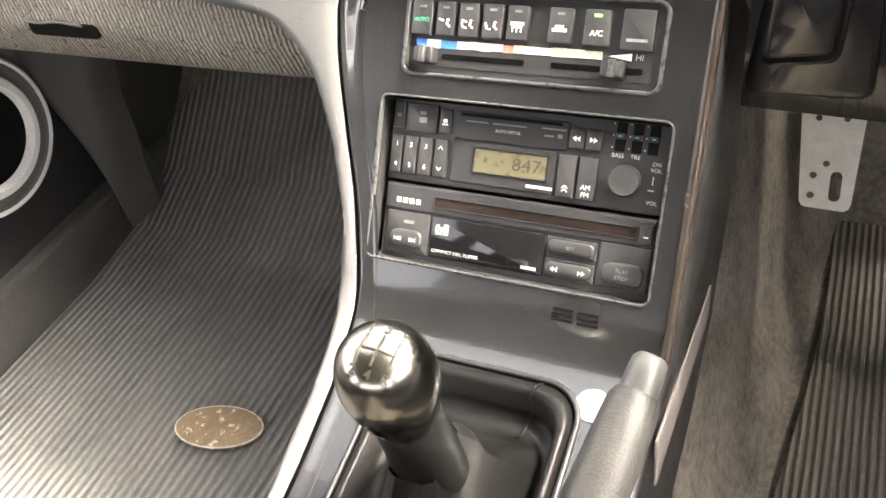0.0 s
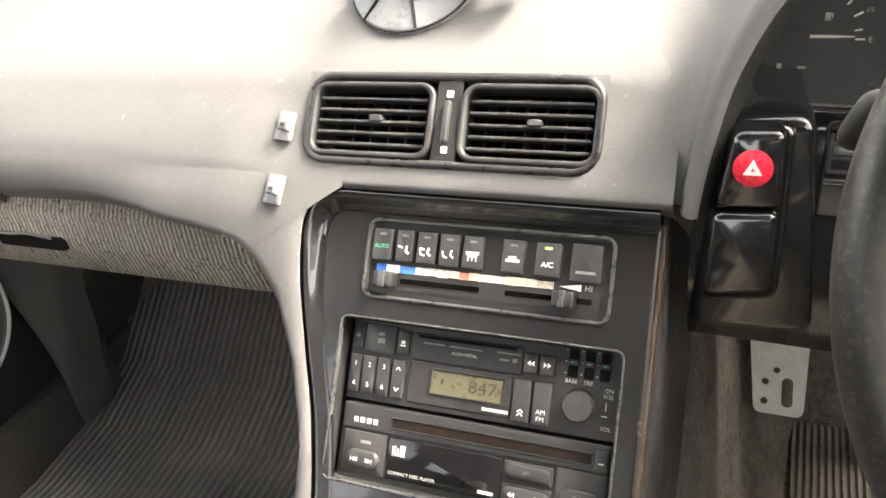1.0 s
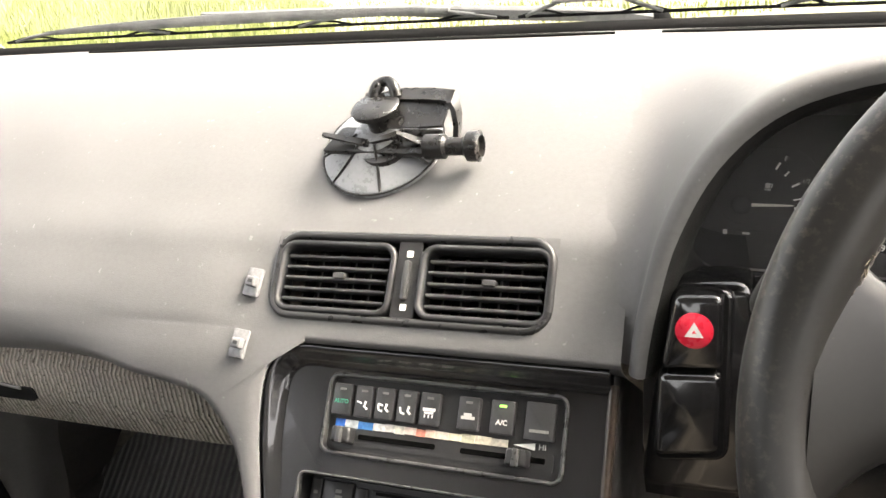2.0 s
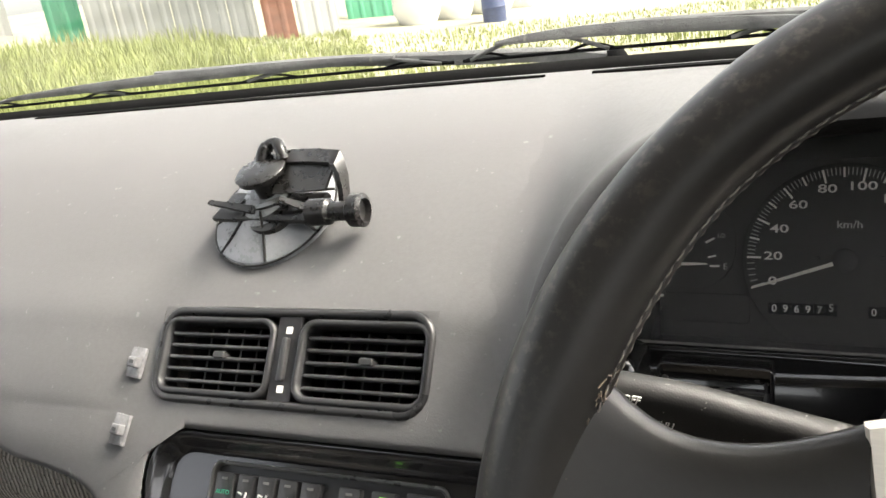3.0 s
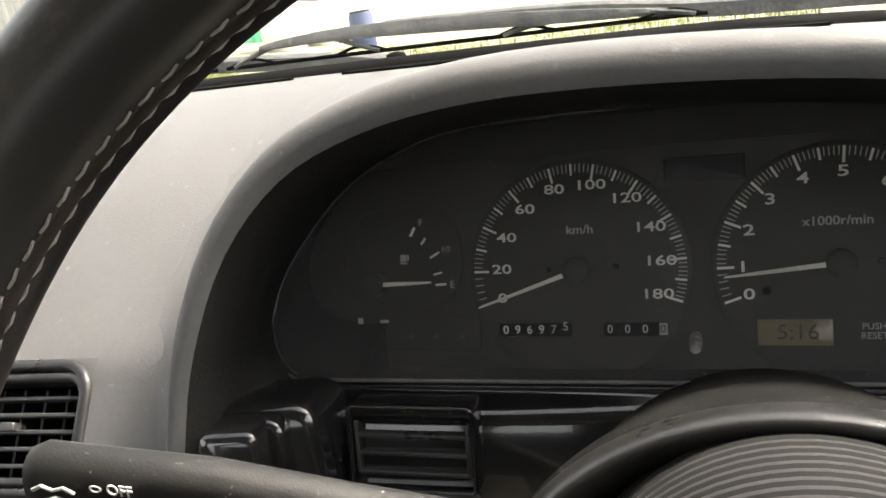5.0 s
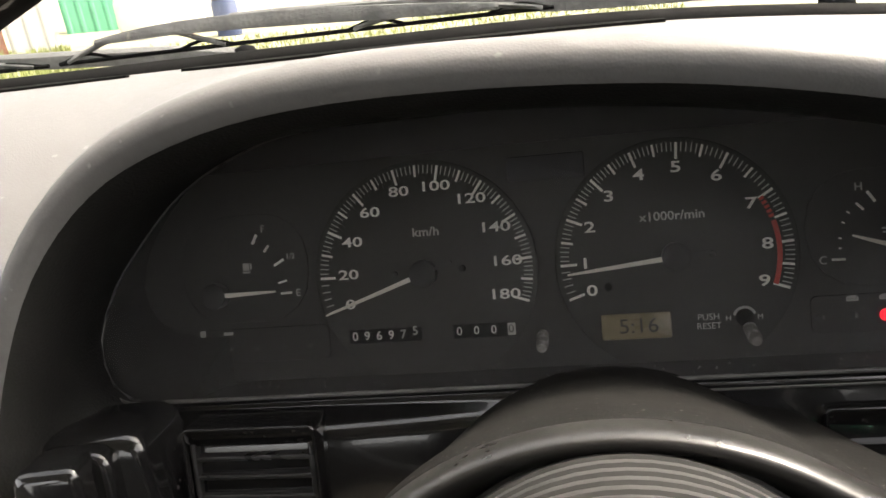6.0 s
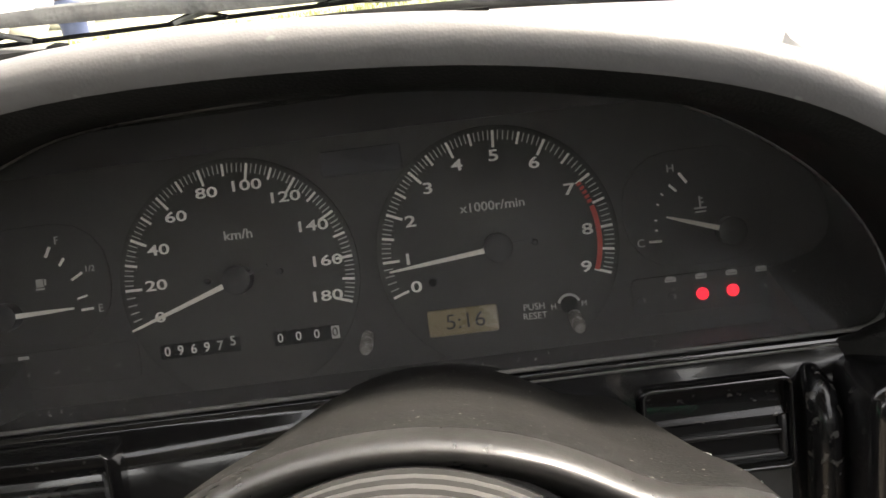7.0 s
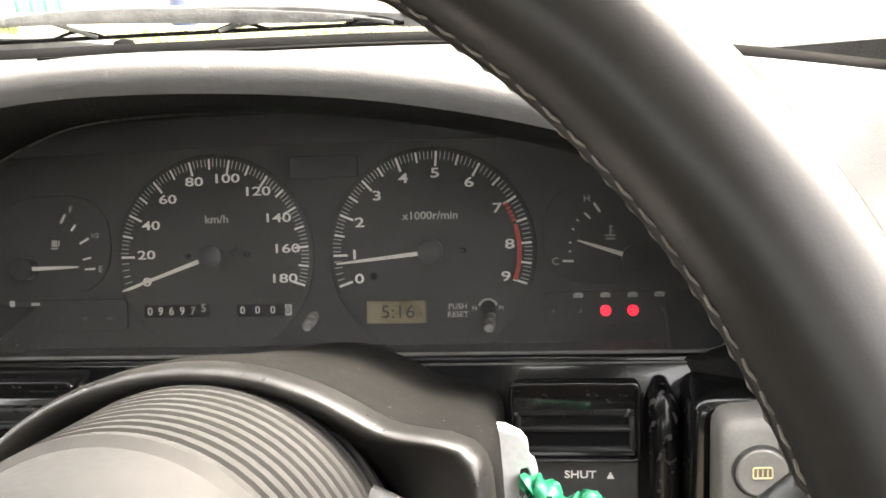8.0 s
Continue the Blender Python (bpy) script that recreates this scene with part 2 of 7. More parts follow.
BODYPAINT = surface("weathered_dark_paint", (0.06, 0.062, 0.065), 0.35, vary=0.2, blotch=0.2)
# Base grey is raised to imitate haze over the wipers; the specks are dust.
COWL = surface("weathered_cowl_hazed", (0.12, 0.12, 0.117), 0.7, vary=0.4, blotch=0.03, grain=0.4, grain_size=0.004, specks=(0.2, 0.19, 0.17), speck_size=0.01, speck_cover=0.1)
# Seal and slot blacks also hold the shade of the grooves they lie in.
SEAL = surface("black_seal", (0.005, 0.005, 0.0052), 0.8, vary=0.2, spec=0.06)
SLOT = surface("slot_shade", (0.003, 0.003, 0.003), 0.9, vary=0.2, spec=0.03)
SHEET = surface("weathered_sheet_metal", (0.38, 0.38, 0.36), 0.6, vary=0.08, blotch=0.5, stretch=(1, 1, 0.15))
SHEET_GREEN = surface("green_painted_sheet", (0.05, 0.28, 0.15), 0.55, vary=0.2, blotch=0.5)
RUST = surface("rusty_sheet", (0.3, 0.13, 0.08), 0.8, vary=0.3, blotch=0.2)
GROUND = surface("dry_gravel_ground", (0.36, 0.34, 0.24), 0.95, vary=0.3, blotch=0.8, grain=0.5, grain_size=0.05, spec=0.05)
GRASS = surface("grass", (0.25, 0.28, 0.09), 0.7, vary=0.4, blotch=0.5)
CRATE = surface("pale_sacks", (0.75, 0.74, 0.7), 0.8, vary=0.15, blotch=0.2)
BLUE = surface("blue_drum", (0.05, 0.07, 0.15), 0.5, vary=0.2)
GLASS = clear("screen_glass", 0.0, (0.97, 0.99, 0.98))
LENS = clear("gauge_lens", 0.0, (0.99, 0.985, 0.975), 1.08)
# Small diffuse share: dust film that also lifts the dials' blacks like veiling haze.
LENS.node_tree.nodes["Principled BSDF"].inputs["Transmission Weight"].default_value = 0.985
LAMP_RED = glowing("lit_red_lamp", (1.0, 0.012, 0.03), 0.3)
LAMP_GREEN = glowing("lit_green_lamp", (0.25, 0.8, 0.1), 0.5)
PRINT_GREEN = surface("printed_green", (0.05, 0.4, 0.24), 0.5, vary=0.1)


# ---- builders ----
def part(name, bm, material, parent=None, label="", smooth=None):
    """Links a bmesh as one mesh object under a thing or a part."""
    me = bpy.data.meshes.new(name)
    bmesh.ops.recalc_face_normals(bm, faces=bm.faces)
    if smooth is not None:
        for f in bm.faces:
            f.smooth = True
        for e in bm.edges:
            if len(e.link_faces) == 2 and e.calc_face_angle() > radians(smooth):
                e.smooth = False
    bm.to_mesh(me)
    bm.free()
    me.materials.append(material)
    ob = new(name, me)
    ob.parent = parent
    if label:
        ob["label"] = label
    return ob


def thing(name, label, category, m=None, group="", kind=""):
    ob = new(name)
    ob.empty_display_size = 0.02
    if m is not None:
        ob.matrix_world = m
    return tagged(ob, label, category, group, kind)


def plane_frame(origin, lean, roll=0.0):
    """A frame on a panel: x across the car, y up the panel, z out of it, leaning back from upright."""
    a = radians(lean)
    u, v = Vector((1, 0, 0)), Vector((0, math.sin(a), math.cos(a)))
    n = u.cross(v)
    m = Matrix((u, v, n)).transposed().to_4x4()
    m.translation = origin
    return m @ Matrix.Rotation(radians(roll), 4, "Z")


def box(bm, x0, x1, y0, y1, z0, z1, bevel=0.0, seg=2):
    r = bmesh.ops.create_cube(bm, size=1.0)
    for v in r["verts"]:
        v.co = Vector(((x0 + x1) / 2 + v.co.x * (x1 - x0), (y0 + y1) / 2 + v.co.y * (y1 - y0), (z0 + z1) / 2 + v.co.z * (z1 - z0)))
    if bevel:
        es = list({e for v in r["verts"] for e in v.link_edges})
        bmesh.ops.bevel(bm, geom=es, offset=bevel, segments=seg, affect="EDGES", profile=0.5)
    return bm


def B(*a, **k):
    return box(bmesh.new(), *a, **k)


def rr_loop(cx, cy, w, h, r, seg=5):
    out = []
    r = min(r, w / 2 - 1e-5, h / 2 - 1e-5)
    for qx, qy, a0 in ((1, 1, 0), (-1, 1, 90), (-1, -1, 180), (1, -1, 270)):
        for i in range(seg + 1):
            a = radians(a0 + 90 * i / seg)
            out.append((cx + qx * (w / 2 - r) + r * math.cos(a), cy + qy * (h / 2 - r) + r * math.sin(a)))
    return out


def loft(bm, rings, close=True, cap0=False, cap1=False):
    """Skins a row of rings of equal length."""
    vs = [[bm.verts.new(p) for p in ring] for ring in rings]
    n = len(vs[0])
    for a, b in zip(vs, vs[1:]):
        for i in range(n if close else n - 1):
            j = (i + 1) % n
            bm.faces.new((a[i], a[j], b[j], b[i]))
    if cap0:
        bm.faces.new(vs[0])
    if cap1:
        bm.faces.new(vs[-1])
    return bm


def pill(bm, cx, cy, w, h, r, z0, z1, bevel=0.0006, seg=4):
    """A rounded-rectangle block with a softened top."""
    rings = [[(x, y, z0) for x, y in rr_loop(cx, cy, w, h, r, seg)], [(x, y, z1 - bevel) for x, y in rr_loop(cx, cy, w, h, r, seg)]]
    if bevel:
        b2 = bevel * 0.35
        rings.append([(x, y, z1 - b2) for x, y in rr_loop(cx, cy, w - 2 * b2, h - 2 * b2, r, seg)])
        rings.append([(x, y, z1) for x, y in rr_loop(cx, cy, w - 2 * bevel, h - 2 * bevel, max(r - bevel, 1e-4), seg)])
    return loft(bm, rings, True, True, True)


def P(*a, **k):
    return pill(bmesh.new(), *a, **k)


def rim(bm, cx, cy, w, h, r, t, z0, z1, seg=5):
    """A rounded-rectangle frame of width t."""
    o, i = rr_loop(cx, cy, w, h, r, seg), rr_loop(cx, cy, w - 2 * t, h - 2 * t, max(r - t, 1e-4), seg)
    oo, ii = rr_loop(cx, cy, w - t * 0.6, h - t * 0.6, max(r - 0.3 * t, 1e-4), seg), rr_loop(cx, cy, w - t * 1.4, h - t * 1.4, max(r - 0.7 * t, 1e-4), seg)
    zz = z1 - t * 0.3
    rings = [[(x, y, z0) for x, y in o], [(x, y, zz) for x, y in o], [(x, y, z1) for x, y in oo], [(x, y, z1) for x, y in ii], [(x, y, zz) for x, y in i], [(x, y, z0) for x, y in i]]
    loft(bm, rings + [rings[0]])
    bmesh.ops.remove_doubles(bm, verts=bm.verts, dist=1e-6)
    return bm


def lathe(bm, prof, seg=32, cap=True):
    """Turns a profile of (radius, height) about z."""
    rings = [[(r * math.cos(2 * math.pi * i / seg), r * math.sin(2 * math.pi * i / seg), z) for i in range(seg)] for r, z in prof]
    return loft(bm, rings, True, cap, cap)


def tube(bm, pts, radius, seg=10, cap=True):
    """Sweeps a round section along a line; radius may be a list."""
    pts = [Vector(p) for p in pts]
    rad = radius if isinstance(radius, (list, tuple)) else [radius] * len(pts)
    rings = []
    ref = None
    for i, p in enumerate(pts):
        d = (pts[min(i + 1, len(pts) - 1)] - pts[max(i - 1, 0)]).normalized()
        if ref is None:
            ref = d.orthogonal().normalized()
        ref = (ref - d * ref.dot(d)).normalized()
        s = d.cross(ref)
        rings.append([p + rad[i] * (math.cos(2 * math.pi * k / seg) * ref + math.sin(2 * math.pi * k / seg) * s) for k in range(seg)])
    return loft(bm, rings, True, cap, cap)


def moved(bm, m):
    bmesh.ops.transform(bm, matrix=m, verts=bm.verts)
    return bm


def spline(pts, n):
    """Catmull-Rom through the points, n steps a span."""
    pts = [Vector(p) for p in pts]
    out = []
    for i in range(len(pts) - 1):
        p0, p1, p2, p3 = pts[max(i - 1, 0)], pts[i], pts[i + 1], pts[min(i + 2, len(pts) - 1)]
        for k in range(n):
            t = k / n
            out.append(0.5 * ((2 * p1) + (p2 - p0) * t + (2 * p0 - 5 * p1 + 4 * p2 - p3) * t * t + (3 * p1 - p0 - 3 * p2 + p3) * t ** 3))
    return out + [pts[-1]]


def writing(text, size, x, y, z, material, parent, name="lettering", turn=0.0, bold=0.0, wide=1.0, label="", align="CENTER"):
    """Flat lettering centred on a place of its parent's panel."""
    cu = bpy.data.curves.new("letters", "FONT")
    cu.body, cu.size, cu.align_x, cu.align_y, cu.offset, cu.resolution_u = text, size, align, "CENTER", bold * size, 3
    cu.extrude = 0.00012
    ob = bpy.data.objects.new("letters", cu)
    scene.collection.objects.link(ob)
    bpy.context.view_layer.update()
    me = bpy.data.meshes.new_from_object(ob.evaluated_get(bpy.context.evaluated_depsgraph_get()))
    bpy.data.objects.remove(ob)
    bpy.data.curves.remove(cu)
    me.transform(Matrix.Translation((x, y, z)) @ Matrix.Rotation(radians(turn), 4, "Z") @ Matrix.Diagonal((wide, 1, 1, 1)))
    me.materials.clear()
    me.materials.append(material)
    out = new(name, me)
    out.parent = parent
    if label:
        out["label"] = label
    return out


def bars(rows, material, parent, z, name="marking"):
    """Small printed bars: (x0, x1, y0, y1) each."""
    bm = bmesh.new()
    for x0, x1, y0, y1 in rows:
        box(bm, x0, x1, y0, y1, z, z + 0.0002)
    return part(name, bm, material, parent)

# ---- outside: ground, fence, car body ----
def rise(x, y):
    """The yard climbs gently to a grassy bank under the fence."""
    q = min(max(-x, 0.0), 17.0)
    far = max(0.0, min(1.0, (math.hypot(x, y) - 3) / 5))
    return (0.0072 * q * q + 0.04 * noise.noise((x * 0.2, y * 0.2, 3))) * far


def terrain():
    bm = bmesh.new()
    rs = [0, 3, 5, 7, 9, 10.5, 12, 13.5, 15, 16.5, 18, 20, 24, 35, 80, 300, 2000]
    rings = []
    for r in rs[1:]:
        ring = []
        for k in range(96):
            a = 2 * math.pi * k / 96
            x, y = r * math.cos(a), r * math.sin(a)
            ring.append((x, y, rise(x, y)))
        rings.append(ring)
    loft(bm, rings, True, True, False)
    return tagged(part("ground", bm, GROUND, smooth=60), "pale dry gravel yard with worn grass", "ground", kind="structure")


terrain()


def fence_panel(x0, y0, x1, y1, h, material, name, label, z0=0.0):
    """A corrugated metal sheet run between two places."""
    bm = bmesh.new()
    L = math.hypot(x1 - x0, y1 - y0)
    n = max(8, int(L / 0.045))
    nx, ny = (y1 - y0) / L, -(x1 - x0) / L
    for k in range(n):
        q = []
        for i in (k, k + 1):
            w = 0.012 if (i % 6) in (1, 2) else -0.006
            q.append((x0 + (x1 - x0) * i / n + nx * w, y0 + (y1 - y0) * i / n + ny * w))
        for dz in (0.0, 0.004):
            vs = [bm.verts.new((q[0][0] + nx * dz, q[0][1] + ny * dz, z0)), bm.verts.new((q[1][0] + nx * dz, q[1][1] + ny * dz, z0)),
                  bm.verts.new((q[1][0] + nx * dz, q[1][1] + ny * dz, z0 + h)), bm.verts.new((q[0][0] + nx * dz, q[0][1] + ny * dz, z0 + h))]
            bm.faces.new(vs)
    return tagged(part(name, bm, material), label, "fence", "sheets of the yard fence")


def at_az(az, d, z=0.0):
    a = radians(az)
    return 0.27 + d * math.sin(a), 0.13 + d * math.cos(a), z


def fence_run(az0, az1, d0, d1, h, material, name, label):
    a, b = at_az(az0, d0), at_az(az1, d1)
    low = min(rise(a[0], a[1]), rise(b[0], b[1])) - 0.05
    return fence_panel(a[0], a[1], b[0], b[1], h, material, name, label, low)


for k in range(6):
    fence_run(-47.0 + 1.7 * k, -45.35 + 1.7 * k, 17.0 - 0.165 * k, 16.85 - 0.165 * k, 2.6, SHEET, "fence_sheet", "weathered pale grey corrugated metal fence sheet")
fence_run(-36.4, -34.4, 15.9, 15.8, 2.2, RUST, "fence_sheet", "rust red corrugated metal fence sheet")
fence_run(-34.2, -31.6, 15.9, 16.1, 2.6, SHEET, "fence_sheet", "weathered pale grey corrugated metal fence sheet")
fence_run(-31.0, -27.0, 19.0, 19.5, 2.6, SHEET_GREEN, "fence_sheet", "green painted corrugated metal fence sheet")
fence_run(-49.2, -47.2, 17.4, 17.2, 2.6, SHEET_GREEN, "fence_sheet", "green painted corrugated metal fence sheet")
for k in range(5):
    fence_run(-64.0 + 2.6 * k, -61.6 + 2.6 * k, 20.0 - 0.3 * k, 19.7 - 0.3 * k, 2.4, SHEET, "fence_sheet", "weathered pale grey corrugated metal fence sheet")


def pale_sack(x, y, w, h):
    bm = bmesh.new()
    rings = []
    for t in np.linspace(0, 1, 7):
        s = 0.75 + 0.35 * math.sin(math.pi * t) if t < 1 else 0.35
        ring = []
        for k in range(14):
            a = 2 * math.pi * k / 14
            j = 1 + 0.15 * noise.noise((x + math.cos(a) * 2, y + math.sin(a) * 2, t * 3))
            ring.append((x + w / 2 * s * j * math.cos(a), y + w / 2 * s * j * math.sin(a), rise(x, y) - 0.03 + h * t))
        rings.append(ring)
    loft(bm, rings, True, True, True)
    return tagged(part("sack", bm, CRATE, smooth=60), "bulging white sack standing on the yard", "sack", "sacks in the yard")


for az, d, w, h in ((-26.4, 17, 0.9, 1.0), (-24.0, 17.6, 0.8, 0.75), (-21.5, 18.5, 1.0, 0.9), (-19.6, 19.5, 0.7, 0.6)):
    gx, gy, _ = at_az(az, d)
    pale_sack(gx, gy, w, h)
drum_x, drum_y, _ = at_az(-21.4, 16.0)
drum = thing("drum", "small dark blue plastic drum standing in the yard", "drum", pose(drum_x, drum_y, rise(drum_x, drum_y) - 0.02))
part("body", lathe(bmesh.new(), [(0.2, 0), (0.22, 0.02), (0.22, 0.25), (0.235, 0.28), (0.22, 0.31), (0.22, 0.6), (0.19, 0.65)], 20), BLUE, drum, smooth=40)
part("lid", lathe(bmesh.new(), [(0.195, 0.651), (0.2, 0.66), (0.2, 0.685), (0.05, 0.69)], 20), BLACK, drum, smooth=40)


def grass_patch():
    """Tufts of tall grass along the fence and thin blades on the verge."""
    rnd = random.Random(4)
    vs, fs = [], []
    for i in range(38000):
        az = rnd.uniform(-66, 8) if i % 3 == 0 else rnd.uniform(-66, -30)
        tall = az < -31
        d = rnd.uniform(8.0, 16.3) if tall else rnd.uniform(9, 15)
        x, y, z = at_az(az, d)
        h = rnd.uniform(0.08, 0.36) * (1.0 if tall else 0.3) * (0.5 + 0.9 * max(0, noise.noise((x, y, 1)) + 0.4))
        h *= 0.35 + 0.65 * max(0.0, min(1.0, (-az - 34) / 8)) if tall else 1.0
        z = rise(x, y)
        a = rnd.uniform(0, math.pi)
        w = rnd.uniform(0.006, 0.016)
        lx, ly = rnd.uniform(-0.35, 0.35) * h, rnd.uniform(-0.35, 0.35) * h
        dx, dy = w * math.cos(a), w * math.sin(a)
        k = len(vs)
        vs += [(x - dx, y - dy, z - 0.03), (x + dx, y + dy, z - 0.03), (x + dx * 0.6 + lx * 0.4, y + dy * 0.6 + ly * 0.4, z + h * 0.6), (x - dx * 0.6 + lx * 0.4, y - dy * 0.6 + ly * 0.4, z + h * 0.6), (x + lx, y + ly, z + h)]
        fs += [(k, k + 1, k + 2, k + 3), (k + 3, k + 2, k + 4)]
    me = bpy.data.meshes.new("grass")
    me.from_pydata(vs, [], fs)
    me.materials.append(GRASS)
    return tagged(new("grass", me), "tall yellow-green grass along the fence", "grass", kind="stuff")


grass_patch()

# ---- car shell, closed round the camera by unseen roof, sides, pillars and bulkhead ----
shell = thing("car_body", "dark weathered car body with bonnet and windscreen frame", "car body", kind="structure")


def slab(name, pts, thick, material, parent, label=""):
    """A flat panel with thickness from its corner points."""
    bm = bmesh.new()
    p = [Vector(q) for q in pts]
    n = (p[1] - p[0]).cross(p[2] - p[0]).normalized() * thick
    loft(bm, [p, [q + n for q in p]], True, True, True)
    return part(name, bm, material, parent, label)


slab("roof", [(-0.62, 0.29, 1.265), (0.62, 0.29, 1.265), (0.64, -1.3, 1.29), (-0.64, -1.3, 1.29)], 0.03, HEADLINER, shell, "unseen grey headliner, toned to darken reflections")
for s in (-1, 1):
    slab("door_side", [(s * 0.78, 0.95, 0.18), (s * 0.78, -1.3, 0.18), (s * 0.78, -1.3, 0.93), (s * 0.78, 0.95, 0.91)], 0.03 * s, SHELL, shell)
    # Unseen pillars and quarters, added to narrow the window light.
    slab("unseen_pillar", [(s * 0.76, -0.22, 0.9), (s * 0.76, -0.46, 0.9), (s * 0.645, -0.42, 1.28), (s * 0.645, -0.26, 1.28)], 0.03 * s, SHELL, shell)
    slab("unseen_quarter", [(s * 0.76, -0.8, 0.9), (s * 0.76, -1.3, 0.9), (s * 0.645, -1.3, 1.29), (s * 0.645, -1.0, 1.29)], 0.03 * s, SHELL, shell)
    tube_pts = [(s * 0.72, 0.78, 0.9), (s * 0.66, 0.52, 1.1), (s * 0.58, 0.26, 1.26)]
    part("windscreen_pillar", tube(bmesh.new(), tube_pts, 0.028, 10), SHELL, shell, smooth=60)
slab("unseen_bulkhead", [(-0.78, -1.3, 0.18), (0.78, -1.3, 0.18), (0.78, -1.3, 1.02), (-0.78, -1.3, 1.02)], 0.03, SHELL, shell)
slab("firewall", [(-0.78, 0.99, 0.15), (0.78, 0.99, 0.15), (0.78, 0.99, 0.86), (-0.78, 0.99, 0.86)], 0.02, CARPET_DARK, shell)
slab("underbody", [(-0.8, -1.35, 0.17), (0.8, -1.35, 0.17), (0.8, 1.02, 0.17), (-0.8, 1.02, 0.17)], 0.03, CARPET_DARK, shell)


def dip(x):
    """How far the dashboard falls away towards the driver's door."""
    return 0.17 * max(0.0, x - 0.3) ** 2


def screen_line(x):
    """Height and depth of the lower windscreen edge across the car."""
    c = max(0.0, x - 0.3)
    return 0.872 - 0.10 * x * x - 0.9 * c * c, 0.924 - 0.033 * x - dip(x)


def bonnet():
    bm = bmesh.new()
    rings = []
    for y, dz in ((1.06, -0.03), (1.10, -0.005), (1.3, -0.015), (1.7, -0.07), (2.1, -0.17), (2.25, -0.32), (2.27, -0.5)):
        ring = []
        for k in range(25):
            x = -0.8 + 1.6 * k / 24
            ring.append((x, y - 0.12 * x * x * (1 if y < 1.5 else 0.5), 0.80 - 0.033 * x + dz - 0.06 * (abs(x) / 0.8) ** 4))
        rings.append(ring)
    loft(bm, rings, False)
    return part("bonnet", bm, BODYPAINT, shell, "weathered dark painted bonnet", smooth=60)


bonnet()


def strip_across(name, prof, material, parent, x0=-0.76, x1=0.76, n=40, label=""):
    """A moulding that runs along the lower windscreen edge."""
    rings = []
    for k in range(n + 1):
        x = x0 + (x1 - x0) * k / n
        yb, zb = screen_line(x)
        rings.append([(x, yb + a, zb + b) for a, b in prof])
    return part(name, loft(bmesh.new(), rings, True, True, True), material, parent, label, smooth=50)


strip_across("screen_seal", [(-0.012, -0.026), (-0.009, -0.011), (0.0, -0.0055), (0.018, -0.006), (0.03, -0.016), (0.0, -0.03)], SEAL, shell, label="black rubber seal along the windscreen foot")
strip_across("cowl_panel", [(0.03, -0.06), (0.05, -0.034), (0.10, -0.04), (0.17, -0.07), (0.19, -0.09), (0.17, -0.12)], COWL, shell, label="dusty black cowl below the wipers, greyed for haze")


def windscreen():
    bm = bmesh.new()
    rings = []
    for t in np.linspace(0, 1, 8):
        ring = []
        for k in range(21):
            x = (-0.72 + 1.44 * k / 20) * (1 - 0.2 * t)
            y0, z0 = screen_line(x)
            ring.append((x, y0 + (0.30 - y0 - 0.06 * x * x) * t + 0.012, z0 - 0.006 + (1.275 - z0) * t + 0.03 * math.sin(math.pi * t)))
        rings.append(ring)
    loft(bm, rings, False)
    g = part("windscreen", bm, GLASS, None, smooth=80)
    pane = g.modifiers.new("thickness", "SOLIDIFY")
    pane.thickness, pane.use_rim = 0.004, False
    g.visible_shadow = False
    return tagged(g, "clear laminated car windscreen", "windscreen", kind="structure")


windscreen()


